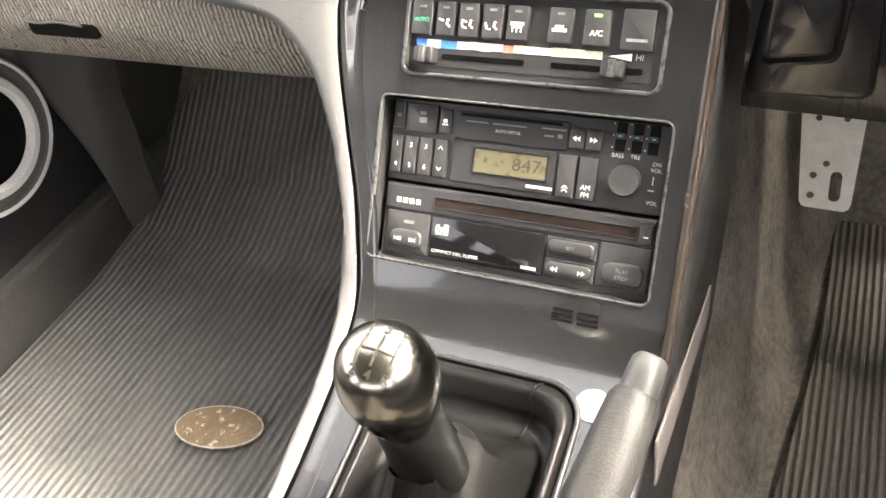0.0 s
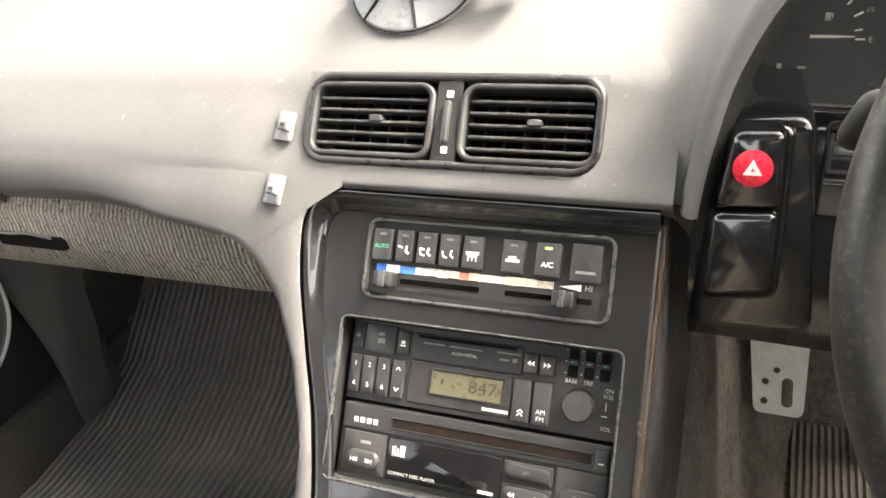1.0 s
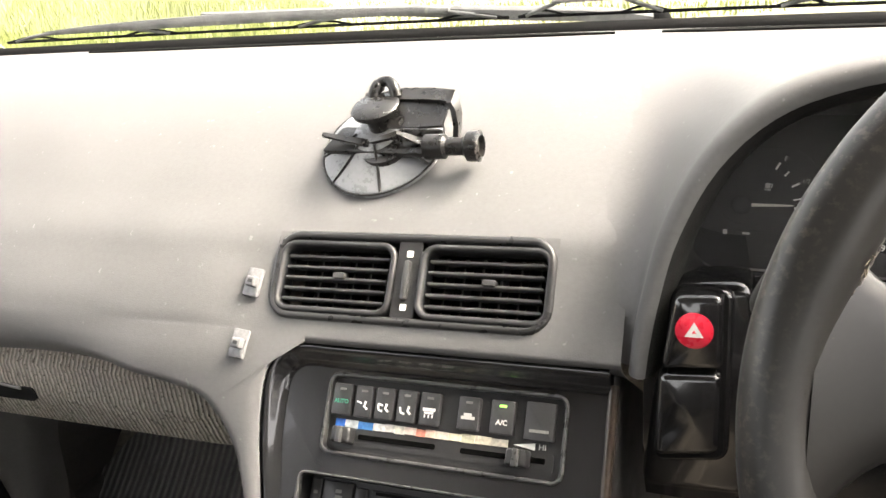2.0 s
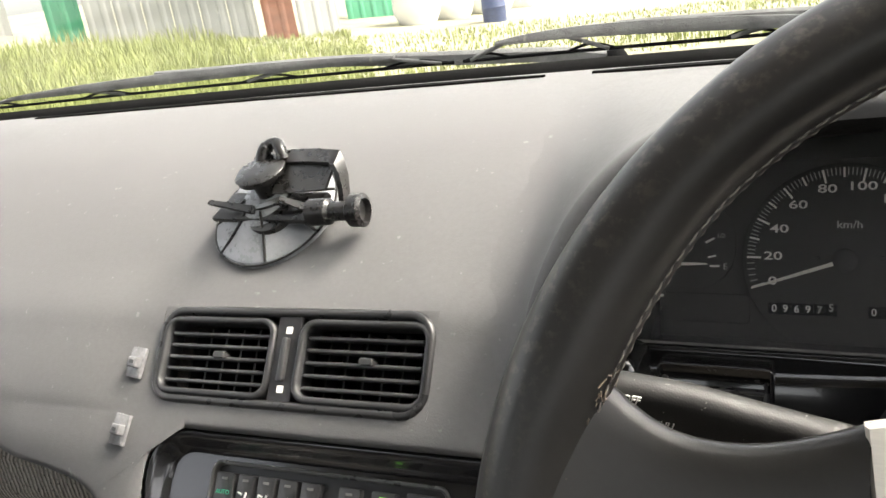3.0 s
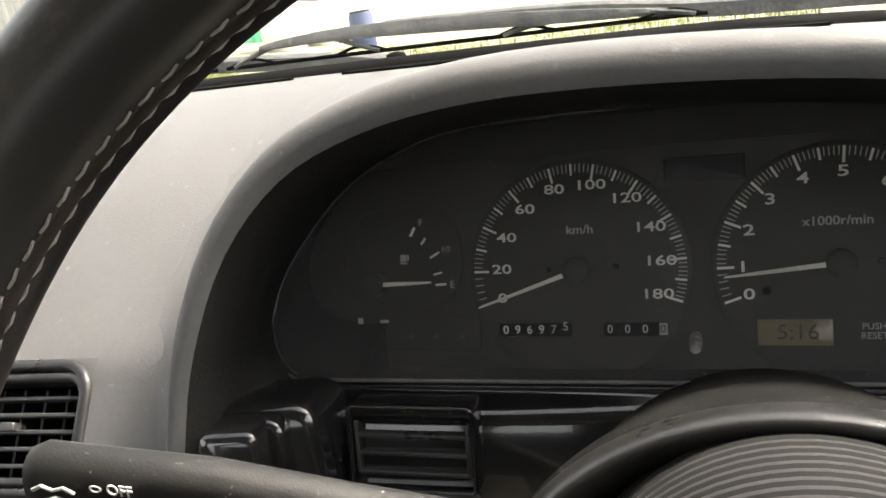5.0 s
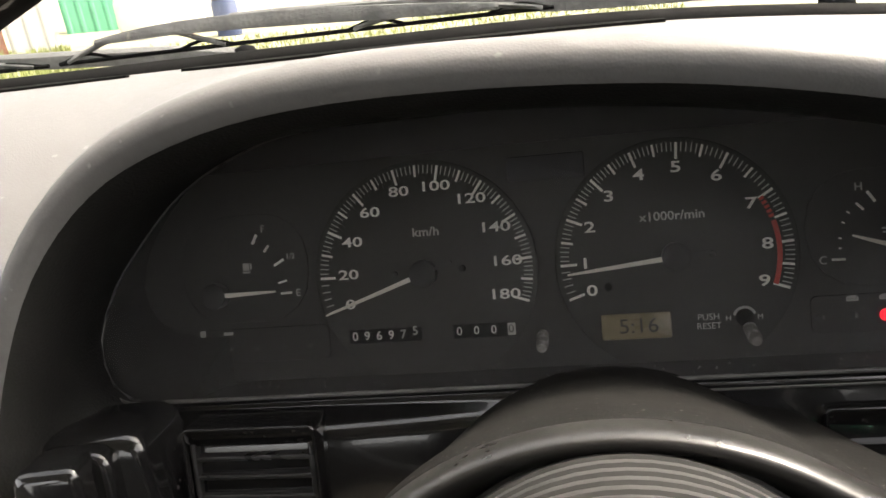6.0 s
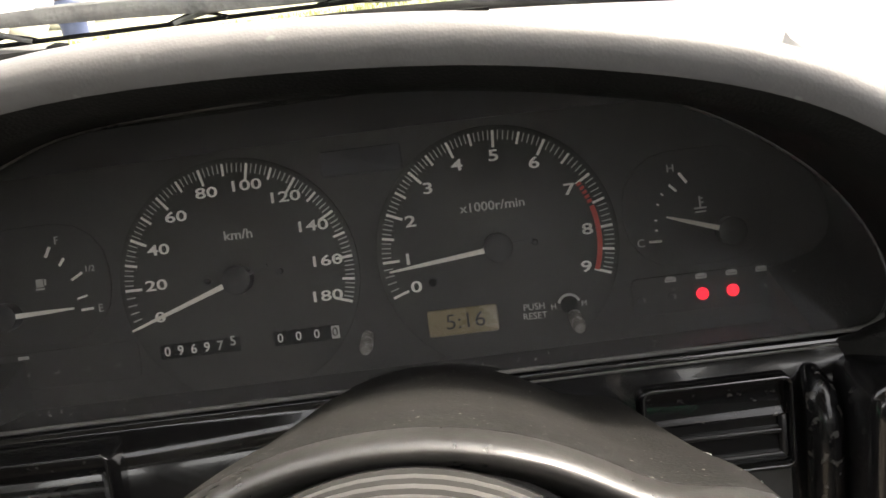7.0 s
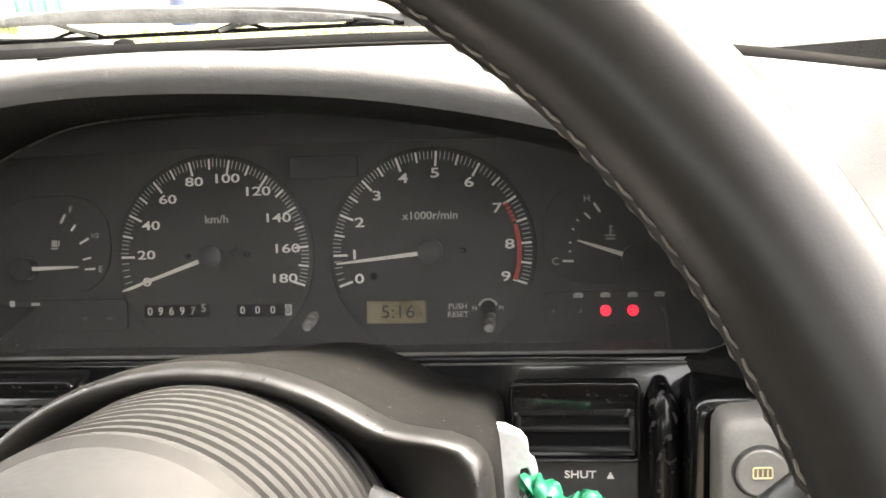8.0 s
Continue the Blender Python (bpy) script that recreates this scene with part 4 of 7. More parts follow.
def side_strip():
    """Grey moulding: the pad's lower face that narrows and runs down the console's passenger side."""
    xs = [-0.42 + 0.2835 * k / 34 for k in range(35)] + [-0.1365 + 0.033 * k / 4 for k in range(1, 5)]
    a = [Vector((x, 0.0885, 0)) for x in xs]
    outl = spline([(-0.42, 0.0560, 0), (-0.38, 0.0560, 0), (-0.34, 0.0560, 0), (-0.30, 0.0556, 0), (-0.272, 0.0545, 0), (-0.250, 0.0512, 0), (-0.222, 0.0478, 0), (-0.202, 0.0447, 0), (-0.188, 0.0418, 0), (-0.178, 0.0375, 0)], 8)
    b = [along(outl, k / (len(xs) - 1)) for k in range(len(xs))]
    rest = [(-0.1035, 0.0885), (-0.1040, 0.0825), (-0.1138, 0.0799), (-0.1226, 0.0741), (-0.1284, 0.0653), (-0.1305, 0.055), (-0.1306, 0.042), (-0.1290, 0.020)]
    rest_o = [(-0.178, 0.0375), (-0.1745, 0.0348), (-0.1712, 0.0322), (-0.1678, 0.0292), (-0.1642, 0.0260), (-0.1605, 0.0218), (-0.1560, 0.0160), (-0.1515, 0.0095)]
    for s in np.linspace(0.002, -0.40, 60):
        rest.append((edge_at(TRIM_LEFT, s), s))
        rest_o.append((edge_at(STRIP_LEFT, s), s))
    a += spline([(u, s, 0) for u, s in rest], 3)[1:]
    b += spline([(u, s, 0) for u, s in rest_o], 3)[1:]
    first = [(0.0, 0.0213), (0.0040, 0.0206), (0.0136, 0.0175), (0.0211, 0.0125), (0.0256, 0.0075), (0.0291, -0.004), (0.0306, -0.012), (0.0290, -0.05), (0.0276, -0.12)]
    rings = []
    for i, (p, q) in enumerate(zip(a, b)):
        w = (q - p).length
        d = (q - p) / w
        t = smooth01((i - 2) / 26)
        roll = smooth01((0.0885 - p.y) / 0.006)
        gen = []
        for k, drop in ((0.0, 0.0016 * roll), (0.0016, 0.0003 * roll), (0.40 * w, 0.0), (w - min(0.008, 0.35 * w), 0.0003), (w - 0.0040, 0.0014), (w - 0.0012, 0.0050), (w, 0.012)):
            m = p + d * k
            gen.append((k, moulding_height(m.x, m.y) - drop))
        gen += [(w - 0.001, -0.05), (w - 0.006, -0.12)]
        ring = []
        for (x0, z0), (x1, z1) in zip(first, gen):
            m = p + d * (x0 + (x1 - x0) * t)
            ring.append(on_console(m.x, m.y, z0 + (z1 - z0) * t))
        rings.append(ring)
    loft(pad_bm, rings, False)
    opened = []
    for f in pad_bm.faces:
        c = C_FRAME.inverted() @ f.calc_center_median()
        if -0.1366 < c.x < 0.0636 and 0.0982 < c.y < 0.1588 and 0.0 < c.z < 0.03:
            opened.append(f)
    bmesh.ops.delete(pad_bm, geom=opened, context="FACES")
    bmesh.ops.remove_doubles(pad_bm, verts=pad_bm.verts, dist=0.0003)
    part("pad", pad_bm, PAD, dash, "grey grained pad that runs down beside the console", smooth=60)


side_strip()


def console_flank():
    """The driver's side of the console, with its worn edge, browned for a reflection, and pale scuff strip."""
    rings = []
    for s in np.linspace(0.081, -0.40, 40):
        rings.append([on_console(0.1, s, 0.0), on_console(0.1025, s, -0.001), on_console(0.1040, s, -0.005), on_console(0.1052, s, -0.012), on_console(0.1058, s, -0.03), on_console(0.1062, s, -0.10), on_console(0.1062, s, -0.2)])
    part("flank", loft(bmesh.new(), rings, False), BLACK, console, "black console flank", smooth=60)
    rings = []
    for s in np.linspace(0.075, -0.135, 30):
        rings.append([on_console(0.1003 + 0.0032 * math.cos(a), s, -0.001 + 0.0032 * math.sin(a)) for a in np.linspace(-0.4, 3.0, 8)])
    slabs = bmesh.new()
    box(slabs, 0.1055, 0.1074, -0.094, 0.094, -0.021, 0.019, 0.0007, 1)
    for v in slabs.verts:
        v.co.y += -0.25 * v.co.z
        if v.co.y > 0.05:
            v.co.z *= 0.8
    part("pale_strip", moved(slabs, Matrix.Translation((0, 0.386, 0.5325)) @ Matrix.Rotation(radians(-16), 4, "X")), surface("scuffed_pale_strip", (0.3, 0.27, 0.26), 0.45, vary=0.12, blotch=0.02), console, "pale scuffed strip on the flank")
    part("edge_bead", loft(bmesh.new(), rings, True), BROWN_SHEEN, console, "worn gloss edge bead, browned for its reflection", smooth=60)


console_flank()
# Rim colour stands in for the highlight on the cut-out's rounded edge.
part("radio_surround", moved(rim(bmesh.new(), RD[0], RD[1], RD[2] + 0.003, RD[3] + 0.003, 0.006, 0.0016, -0.003, 0.0012), C_FRAME), EDGE, console, "thin grey rim", smooth=50)
for k in range(2):
    for j in range(3):
        # Flat black bars; colour supplies the shade inside each grille slot.
        q = B(0.031 + 0.0155 * k, 0.0435 + 0.0155 * k, -0.1165 - 0.0032 * j - 0.0004 * k, -0.1150 - 0.0032 * j - 0.0004 * k, 0.0003, 0.0006)
        part("grille_slot", moved(q, C_FRAME), MATTE, console)

# ---- centre air vents ----
V_FRAME = plane_frame(on_c(0, 0, 0.0145), 37)


def rect_vent(cx, cy, w, h, parent):
    """One louvred outlet: round-cornered frame, vanes, fins behind, knob."""
    r = 0.011
    part("outlet_frame", rim(bmesh.new(), cx, cy, w, h, r, 0.0042, -0.012, 0.004), BLACK, parent, smooth=50)
    part("duct", P(cx, cy, w - 0.006, h - 0.006, r, -0.034, -0.030, bevel=0), MATTE, parent)
    for k in range(5):
        y = cy + h / 2 - 0.0042 - (h - 0.0084) * (k + 0.9) / 5.6
        inset = 0.006
        q = B(-(w / 2 - inset), w / 2 - inset, -0.0010, 0.0010, -0.007, 0.005, 0.0005, 1)
        part("vane", moved(q, Matrix.Translation((cx, y, -0.004)) @ Matrix.Rotation(radians(3), 4, "X")), VANE, parent)
    for k in range(6):
        x = cx - w / 2 + 0.006 + (w - 0.012) * (k + 0.5) / 6
        part("fin", B(x - 0.0007, x + 0.0007, cy - h / 2 + 0.005, cy + h / 2 - 0.005, -0.028, -0.014), BLACK, parent)
    part("adjuster_knob", P(cx + 0.004, cy + 0.001, 0.0085, 0.0042, 0.0012, -0.003, 0.004), BUTTON, parent)


surround = filled([[(-0.1366, 0.0978), (0.0636, 0.0978), (0.0636, 0.1592), (-0.1366, 0.1592)], rr_loop(-0.0365, 0.1285, 0.196, 0.0575, 0.016)], lambda u, v, n: on_c(u, v, 0.0159 + (0.159 - v) * 0.01 + n), 0.003)
part("vent_surround", surround, PAD, dash)
vents = thing("centre_air_vents", "pair of black louvred air vents set in the grey dashboard", "air vent", V_FRAME)
part("bezel", rim(bmesh.new(), -0.0365, 0.1285, 0.200, 0.0615, 0.017, 0.0055, -0.010, 0.0040), BEZEL, vents, "dark grey bezel", smooth=50)
part("backing", P(-0.0365, 0.1285, 0.192, 0.054, 0.013, -0.045, -0.036, bevel=0), MATTE, vents)
rect_vent(-0.0885, 0.1278, 0.089, 0.0500, vents)
rect_vent(0.0175, 0.1278, 0.089, 0.0500, vents)
part("divider", P(-0.0352, 0.1285, 0.017, 0.054, 0.003, -0.010, 0.002), BLACK, vents)
part("thumbwheel", P(-0.0350, 0.1278, 0.0042, 0.026, 0.0015, 0.002, 0.0055), BUTTON, vents, smooth=50)
for y in (0.1455, 0.1102):
    part("indicator", P(-0.0348, y, 0.0042, 0.0042, 0.0005, 0.002, 0.0026, bevel=0), PRINT, vents, "white printed mark")

# ---- climate controls ----
hv = thing("climate_control_panel", "black climate control panel with push buttons and sliders", "climate control", C_FRAME)
part("faceplate", P(HV[0], HV[1], HV[2] - 0.0005, HV[3] - 0.0005, 0.0055, -0.014, -0.004), RADIO, hv)
part("outer_rim", rim(bmesh.new(), HV[0], HV[1], HV[2] + 0.003, HV[3] + 0.003, 0.0075, 0.0025, -0.004, 0.0016), EDGE, hv, "thin grey rim", smooth=50)
BTN = [(-0.0835, -0.0692), (-0.0668, -0.0541), (-0.0519, -0.0385), (-0.0363, -0.0228), (-0.0205, -0.0068), (0.0054, 0.0199), (0.0267, 0.0425), (0.0487, 0.0678)]
for i, (a, b) in enumerate(BTN):
    c = (a + b) / 2
    btn = part("push_button", P(c, 0.0495, b - a - 0.0006, 0.0205 if i < 7 else 0.023, 0.0012, -0.006, 0.0006), BUTTON if i < 7 else RADIO, hv, smooth=40)
    if i < 7:
        part("indicator_lamp", B(c - 0.0022, c + 0.0022, 0.0555, 0.0570, 0.0006, 0.0009), LAMP_GREEN if i == 6 else PRINT_FAINT, btn, "lit green lamp" if i == 6 else "")
    if i == 0:
        writing("AUTO", 0.0037, c, 0.0482, 0.0008, PRINT_GREEN, btn, bold=0.01)
    elif i == 6:
        writing("A/C", 0.0045, c, 0.0462, 0.0008, PRINT, btn, bold=0.02)
    elif i == 7:
        bars([(c - 0.006, c + 0.006, 0.0428, 0.0446)], PRINT_FAINT, btn, 0.0007)
    elif i == 5:
        bars([(c - 0.0045, c + 0.0045, 0.0458, 0.0478), (c - 0.0028, c + 0.0024, 0.0478, 0.0496)], PRINT_DIM, btn, 0.0007, "symbol")
    elif i == 4:
        bars([(c - 0.0042, c + 0.0042, 0.0480, 0.0500), (c - 0.0032, c + 0.0032, 0.0464, 0.0476), (c - 0.003, c - 0.0022, 0.0440, 0.0460), (c - 0.0004, c + 0.0004, 0.0440, 0.0460), (c + 0.0022, c + 0.003, 0.0440, 0.0460)], PRINT, btn, 0.0007, "symbol")
    else:
        bm = bmesh.new()
        tube(bm, [(c + 0.002, 0.0496, 0.0009), (c + 0.0012, 0.0464, 0.0009), (c + 0.0034, 0.0447, 0.0009)], 0.0007, 6)
        if i in (1, 2):
            tube(bm, [(c - 0.0042, 0.0492, 0.0009), (c - 0.001, 0.0482, 0.0009)], 0.0006, 6)
        if i in (2, 3):
            tube(bm, [(c - 0.0042, 0.0486, 0.0009), (c - 0.0034, 0.0452, 0.0009), (c - 0.0008, 0.0446, 0.0009)], 0.0006, 6)
        part("symbol", bm, PRINT, btn)
STRIPE = [(0.02, 0.12, 0.45), (0.6, 0.62, 0.62), (0.05, 0.2, 0.5), (0.65, 0.64, 0.6), (0.55, 0.53, 0.5), (0.62, 0.6, 0.52), (0.6, 0.5, 0.45), (0.55, 0.2, 0.14), (0.6, 0.45, 0.36), (0.5, 0.45, 0.38), (0.66, 0.62, 0.46), (0.52, 0.5, 0.36), (0.5, 0.46, 0.36), (0.45, 0.42, 0.34)]
x = -0.0800
srnd = random.Random(8)
for k, col in enumerate(STRIPE):
    w = srnd.uniform(0.006, 0.011)
    bm = B(x, x + w - 0.0002, 0.0318 + srnd.uniform(0, 0.0006), 0.0372 - srnd.uniform(0, 0.0008), -0.0035, -0.0028)
    part("sticker_piece", bm, surface("sticker_paper", col, 0.6, vary=0.25, blotch=0.003), hv, "peeling coloured sticker strip")
    x += w
bm = bmesh.new()
vs = [bm.verts.new(p) for p in ((0.0425, 0.0345, -0.003), (0.0560, 0.0368, -0.003), (0.0560, 0.0325, -0.003))]
bm.faces.new(vs)
part("fan_wedge", bm, PRINT, hv)
writing("HI", 0.005, 0.0605, 0.0346, -0.003, PRINT_DIM, hv)
part("track", P(-0.006, 0.0260, 0.148, 0.0105, 0.002, -0.004, -0.0032, bevel=0), RADIO, hv)
part("slider_slot", P(-0.035, 0.0268, 0.054, 0.0034, 0.001, -0.0033, -0.0026, bevel=0), SLOT, hv)
part("slider_slot", P(0.036, 0.0268, 0.054, 0.0034, 0.001, -0.0033, -0.0026, bevel=0), SLOT, hv)
for u in (-0.0712, 0.0472):
    k = part("slider_knob", P(u, 0.0268, 0.0135, 0.0105, 0.002, -0.004, 0.006, bevel=0.0016), BLACK, hv, smooth=40)
    part("knob_ridge", P(u, 0.0268, 0.0040, 0.0105, 0.0008, 0.006, 0.0085), EDGE, k, smooth=40)

# ---- radio and disc player ----
R_FRAME = plane_frame(on_c(0, 0, -0.012), 37)
recess = part("radio_recess", moved(P(RD[0], RD[1], RD[2], RD[3], 0.003, -0.032, -0.030, bevel=0), C_FRAME), MATTE, console)
bm = bmesh.new()
lp = rr_loop(*RD)
loft(bm, [[on_c(x, y, -0.001) for x, y in lp], [on_c(x, y, -0.03) for x, y in lp]])
part("recess_wall", bm, BLACK, console, smooth=60)


def keycap(parent, u0, u1, v0, v1, z=0.002, r=0.0008, mat=None, name="key", lab=""):
    return part(name, P((u0 + u1) / 2, (v0 + v1) / 2, abs(u1 - u0) - 0.0005, abs(v1 - v0) - 0.0005, r, -0.003, z, bevel=0.0007), mat or BUTTON, parent, lab, smooth=40)


radio = thing("car_radio", "black cassette car radio with small olive display", "car radio", R_FRAME)
part("faceplate", P(-0.006, -0.0270, 0.179, 0.0525, 0.0015, -0.02, 0.0), RADIO, radio)
k1 = keycap(radio, -0.0945, -0.0862, -0.020, -0.0025)
bars([(-0.0918, -0.0888, -0.0126, -0.0104)], PRINT_FAINT, k1, 0.0021)
k1 = keycap(radio, -0.0850, -0.0628, -0.0215, -0.0025, z=0.003)
bars([(-0.0752, -0.0708, -0.0100, -0.0078), (-0.0752, -0.0700, -0.0150, -0.0115)], PRINT_FAINT, k1, 0.0031)
k1 = keycap(radio, -0.0618, -0.0530, -0.0205, -0.0045)
bars([(-0.0594, -0.0554, -0.0150, -0.0140), (-0.0588, -0.0560, -0.0134, -0.0112)], PRINT, k1, 0.0021, "symbol")
door = part("cassette_door", P(-0.0135, -0.0135, 0.073, 0.0175, 0.001, -0.003, 0.0012), BLACK, radio, "gloss black cassette flap")
part("cassette_slot", B(-0.047, 0.019, -0.0078, -0.0058, 0.0012, 0.0016), MATTE, door)
bars([(-0.0435, -0.0285, -0.0112, -0.0102), (-0.0255, -0.0035, -0.0112, -0.0102), (0.0065, 0.0215, -0.0106, -0.0096), (0.0085, 0.0145, -0.0150, -0.0138), (0.0168, 0.0198, -0.0152, -0.0128)], PRINT_FAINT, door, 0.0014)
writing("AUTO METAL", 0.0028, -0.0150, -0.0150, 0.0014, PRINT_DIM, door)
for a, b, s in ((0.0240, 0.0332, "<<"), (0.0342, 0.0442, ">>")):
    k1 = keycap(radio, a, b, -0.0205, -0.0075)
    sg = -1 if s == "<<" else 1
    bm = bmesh.new()
    for dx in (-0.0012, 0.0012):
        cxx = (a + b) / 2 + dx
        vs = [bm.verts.new(p) for p in ((cxx - sg * 0.0012, -0.0122, 0.0022), (cxx - sg * 0.0012, -0.0158, 0.0022), (cxx + sg * 0.0012, -0.0140, 0.0022))]
        bm.faces.new(vs)
    part("symbol", bm, PRINT, k1)
for i, (a, b) in enumerate(((-0.0940, -0.0858), (-0.0848, -0.0750), (-0.0740, -0.0645))):
    k1 = keycap(radio, a, b, -0.0490, -0.0240, z=0.0026)
    writing(str(i + 1), 0.0044, (a + b) / 2 + 0.0005, -0.0300, 0.0027, PRINT, k1)
    writing(str(i + 4), 0.0044, (a + b) / 2 + 0.0005, -0.0430, 0.0027, PRINT, k1)
k1 = keycap(radio, -0.0630, -0.0535, -0.0490, -0.0240, z=0.0026)
for cy, sg in ((-0.0295, 1), (-0.0430, -1)):
    part("symbol", tube(bmesh.new(), [(-0.0598, cy - sg * 0.001, 0.003), (-0.0583, cy + sg * 0.001, 0.003), (-0.0568, cy - sg * 0.001, 0.003)], 0.0004, 6), PRINT, k1)
disp = part("display_bezel", P(-0.0165, -0.0365, 0.069, 0.0265, 0.0008, -0.002, 0.0010), RADIO, radio)
part("display_rim", rim(bmesh.new(), -0.0115, -0.0343, 0.0495, 0.0165, 0.0008, 0.0010, 0.0, 0.0020), BLACK, disp)
part("display", B(-0.0352, 0.0122, -0.0415, -0.0272, 0.0010, 0.0014), LCD_RADIO, disp, "olive backlit display")
writing("847", 0.0112, -0.0005, -0.0345, 0.0016, DIGIT, disp, wide=1.15)
bars([(-0.0285, -0.0265, -0.0352, -0.0318)], DIGIT, disp, 0.0016)
bars([(0.0005, 0.0175, -0.0472, -0.0452)], PRINT_DIM, disp, 0.0012)
for a, b, top in ((0.0195, 0.0312, None), (0.0322, 0.0440, None)):
    k1 = keycap(radio, a, b, -0.0505, -0.0240, z=0.0026)
    if a < 0.03:
        for dy in (0, 0.0022):
            part("symbol", tube(bmesh.new(), [((a + b) / 2 - 0.0018, -0.0465 + dy, 0.003), ((a + b) / 2, -0.0447 + dy, 0.003), ((a + b) / 2 + 0.0018, -0.0465 + dy, 0.003)], 0.0004, 6), PRINT, k1)
    else:
        writing("AM", 0.0042, (a + b) / 2, -0.0425, 0.0028, PRINT, k1)
        writing("FM", 0.0042, (a + b) / 2, -0.0468, 0.0028, PRINT, k1)
for u in (0.0546, 0.0645, 0.0740):
    # Flat bar drawn as a hole: the slot's inner shade is its colour.
    part("tone_slot", B(u - 0.0030, u + 0.0030, -0.0188, -0.0014, 0.0002, 0.0005), MATTE, radio, "dark slider slot")
    bars([(u - 0.0050, u - 0.0042, -0.0030 - 0.0070 * j, -0.0022 - 0.0070 * j) for j in range(3)], PRINT_DIM, radio, 0.0002)
    part("tone_slider", P(u, -0.0098, 0.0058, 0.0036, 0.0006, 0.0, 0.003), BLACK, radio)
    part("tone_mark", B(u - 0.0010, u + 0.0010, -0.0102, -0.0094, 0.003, 0.0033), PRINT_GREEN, radio)
writing("BASS", 0.0034, 0.0540, -0.0212, 0.0002, PRINT_DIM, radio)
writing("TRE", 0.0034, 0.0645, -0.0212, 0.0002, PRINT_DIM, radio)
writing("ON", 0.0034, 0.0775, -0.0240, 0.0002, PRINT_DIM, radio)
writing("VOL", 0.0034, 0.0775, -0.0275, 0.0002, PRINT_DIM, radio)
writing("VOL", 0.0034, 0.0775, -0.0465, 0.0002, PRINT_DIM, radio)
bars([(0.0762, 0.0768, -0.0360, -0.0310), (0.0742, 0.0778, -0.0395, -0.0388)], PRINT_DIM, radio, 0.0002)
part("volume_knob", moved(lathe(bmesh.new(), [(0.0094, 0), (0.0094, 0.005), (0.0086, 0.0062), (0.0075, 0.0058), (0.001, 0.0056)], 32), Matrix.Translation((0.0606, -0.0352, 0.0))), BUTTON, radio, smooth=40)

cdp = thing("disc_player", "black compact disc player below the radio", "disc player", R_FRAME)
part("faceplate", P(-0.006, -0.0800, 0.178, 0.0490, 0.0015, -0.02, 0.0), RADIO, cdp)
part("top_band", P(-0.006, -0.0645, 0.176, 0.0155, 0.001, -0.002, 0.0014), RADIO, cdp)
bars([(-0.0860, -0.0828, -0.0680, -0.0645), (-0.0815, -0.0780, -0.0680, -0.0645), (-0.0767, -0.0734, -0.0680, -0.0645), (-0.0720, -0.0688, -0.0680, -0.0645)], PRINT_DIM, cdp, 0.0015)
part("disc_slot_rim", rim(bmesh.new(), 0.0065, -0.0648, 0.132, 0.0075, 0.001, 0.0008, 0.001, 0.0022), BLACK, cdp)
part("disc_slot", B(-0.0585, 0.0715, -0.0680, -0.0616, 0.0014, 0.0017), surface("felt_slot", (0.016, 0.011, 0.0095), 0.95, spec=0.1, vary=0.5, blotch=0.004), cdp)
k1 = keycap(cdp, 0.0735, 0.0820, -0.0710, -0.0585, z=0.0028)
bars([(0.0762, 0.0792, -0.0668, -0.0660)], PRINT, k1, 0.0029, "symbol")
k1 = keycap(cdp, -0.0920, -0.0605, -0.1010, -0.0735, z=0.0012)
bars([(-0.0795, -0.0720, -0.0812, -0.0790)], PRINT_FAINT, k1, 0.0013)
k2 = part("rocker", P(-0.0762, -0.0912, 0.0235, 0.0120, 0.0055, 0.001, 0.0042, bevel=0.0015), BUTTON, k1, smooth=50)
bars([(-0.0842, -0.0837, -0.0928, -0.0898), (-0.0690, -0.0685, -0.0928, -0.0898)], PRINT_DIM, k2, 0.0043)
for cxx, sg in ((-0.0822, -1), (-0.0802, -1), (-0.0722, 1), (-0.0704, 1)):
    bm = bmesh.new()
    vs = [bm.verts.new(p) for p in ((cxx - sg * 0.001, -0.0898, 0.0044), (cxx - sg * 0.001, -0.0928, 0.0044), (cxx + sg * 0.001, -0.0913, 0.0044))]
    bm.faces.new(vs)
    part("symbol", bm, PRINT, k2)
win = part("display_window", P(-0.0207, -0.0870, 0.0775, 0.0265, 0.0008, -0.002, 0.0016), surface("smoked_window", (0.008, 0.008, 0.009), 0.12, vary=0.2), cdp, "smoked black display window", smooth=40)
bars([(-0.0560, -0.0552, -0.0850, -0.0790), (-0.0545, -0.0535, -0.0850, -0.0785), (-0.0528, -0.0512, -0.0850, -0.0800), (-0.0505, -0.0470, -0.0850, -0.0780)], PRINT_DIM, win, 0.0017)
writing("COMPACT DISC PLAYER", 0.0030, -0.0575, -0.0960, 0.0018, PRINT_DIM, win, align="LEFT")
bars([(0.0040, 0.0140, -0.0975, -0.0955)], PRINT_DIM, win, 0.0017)
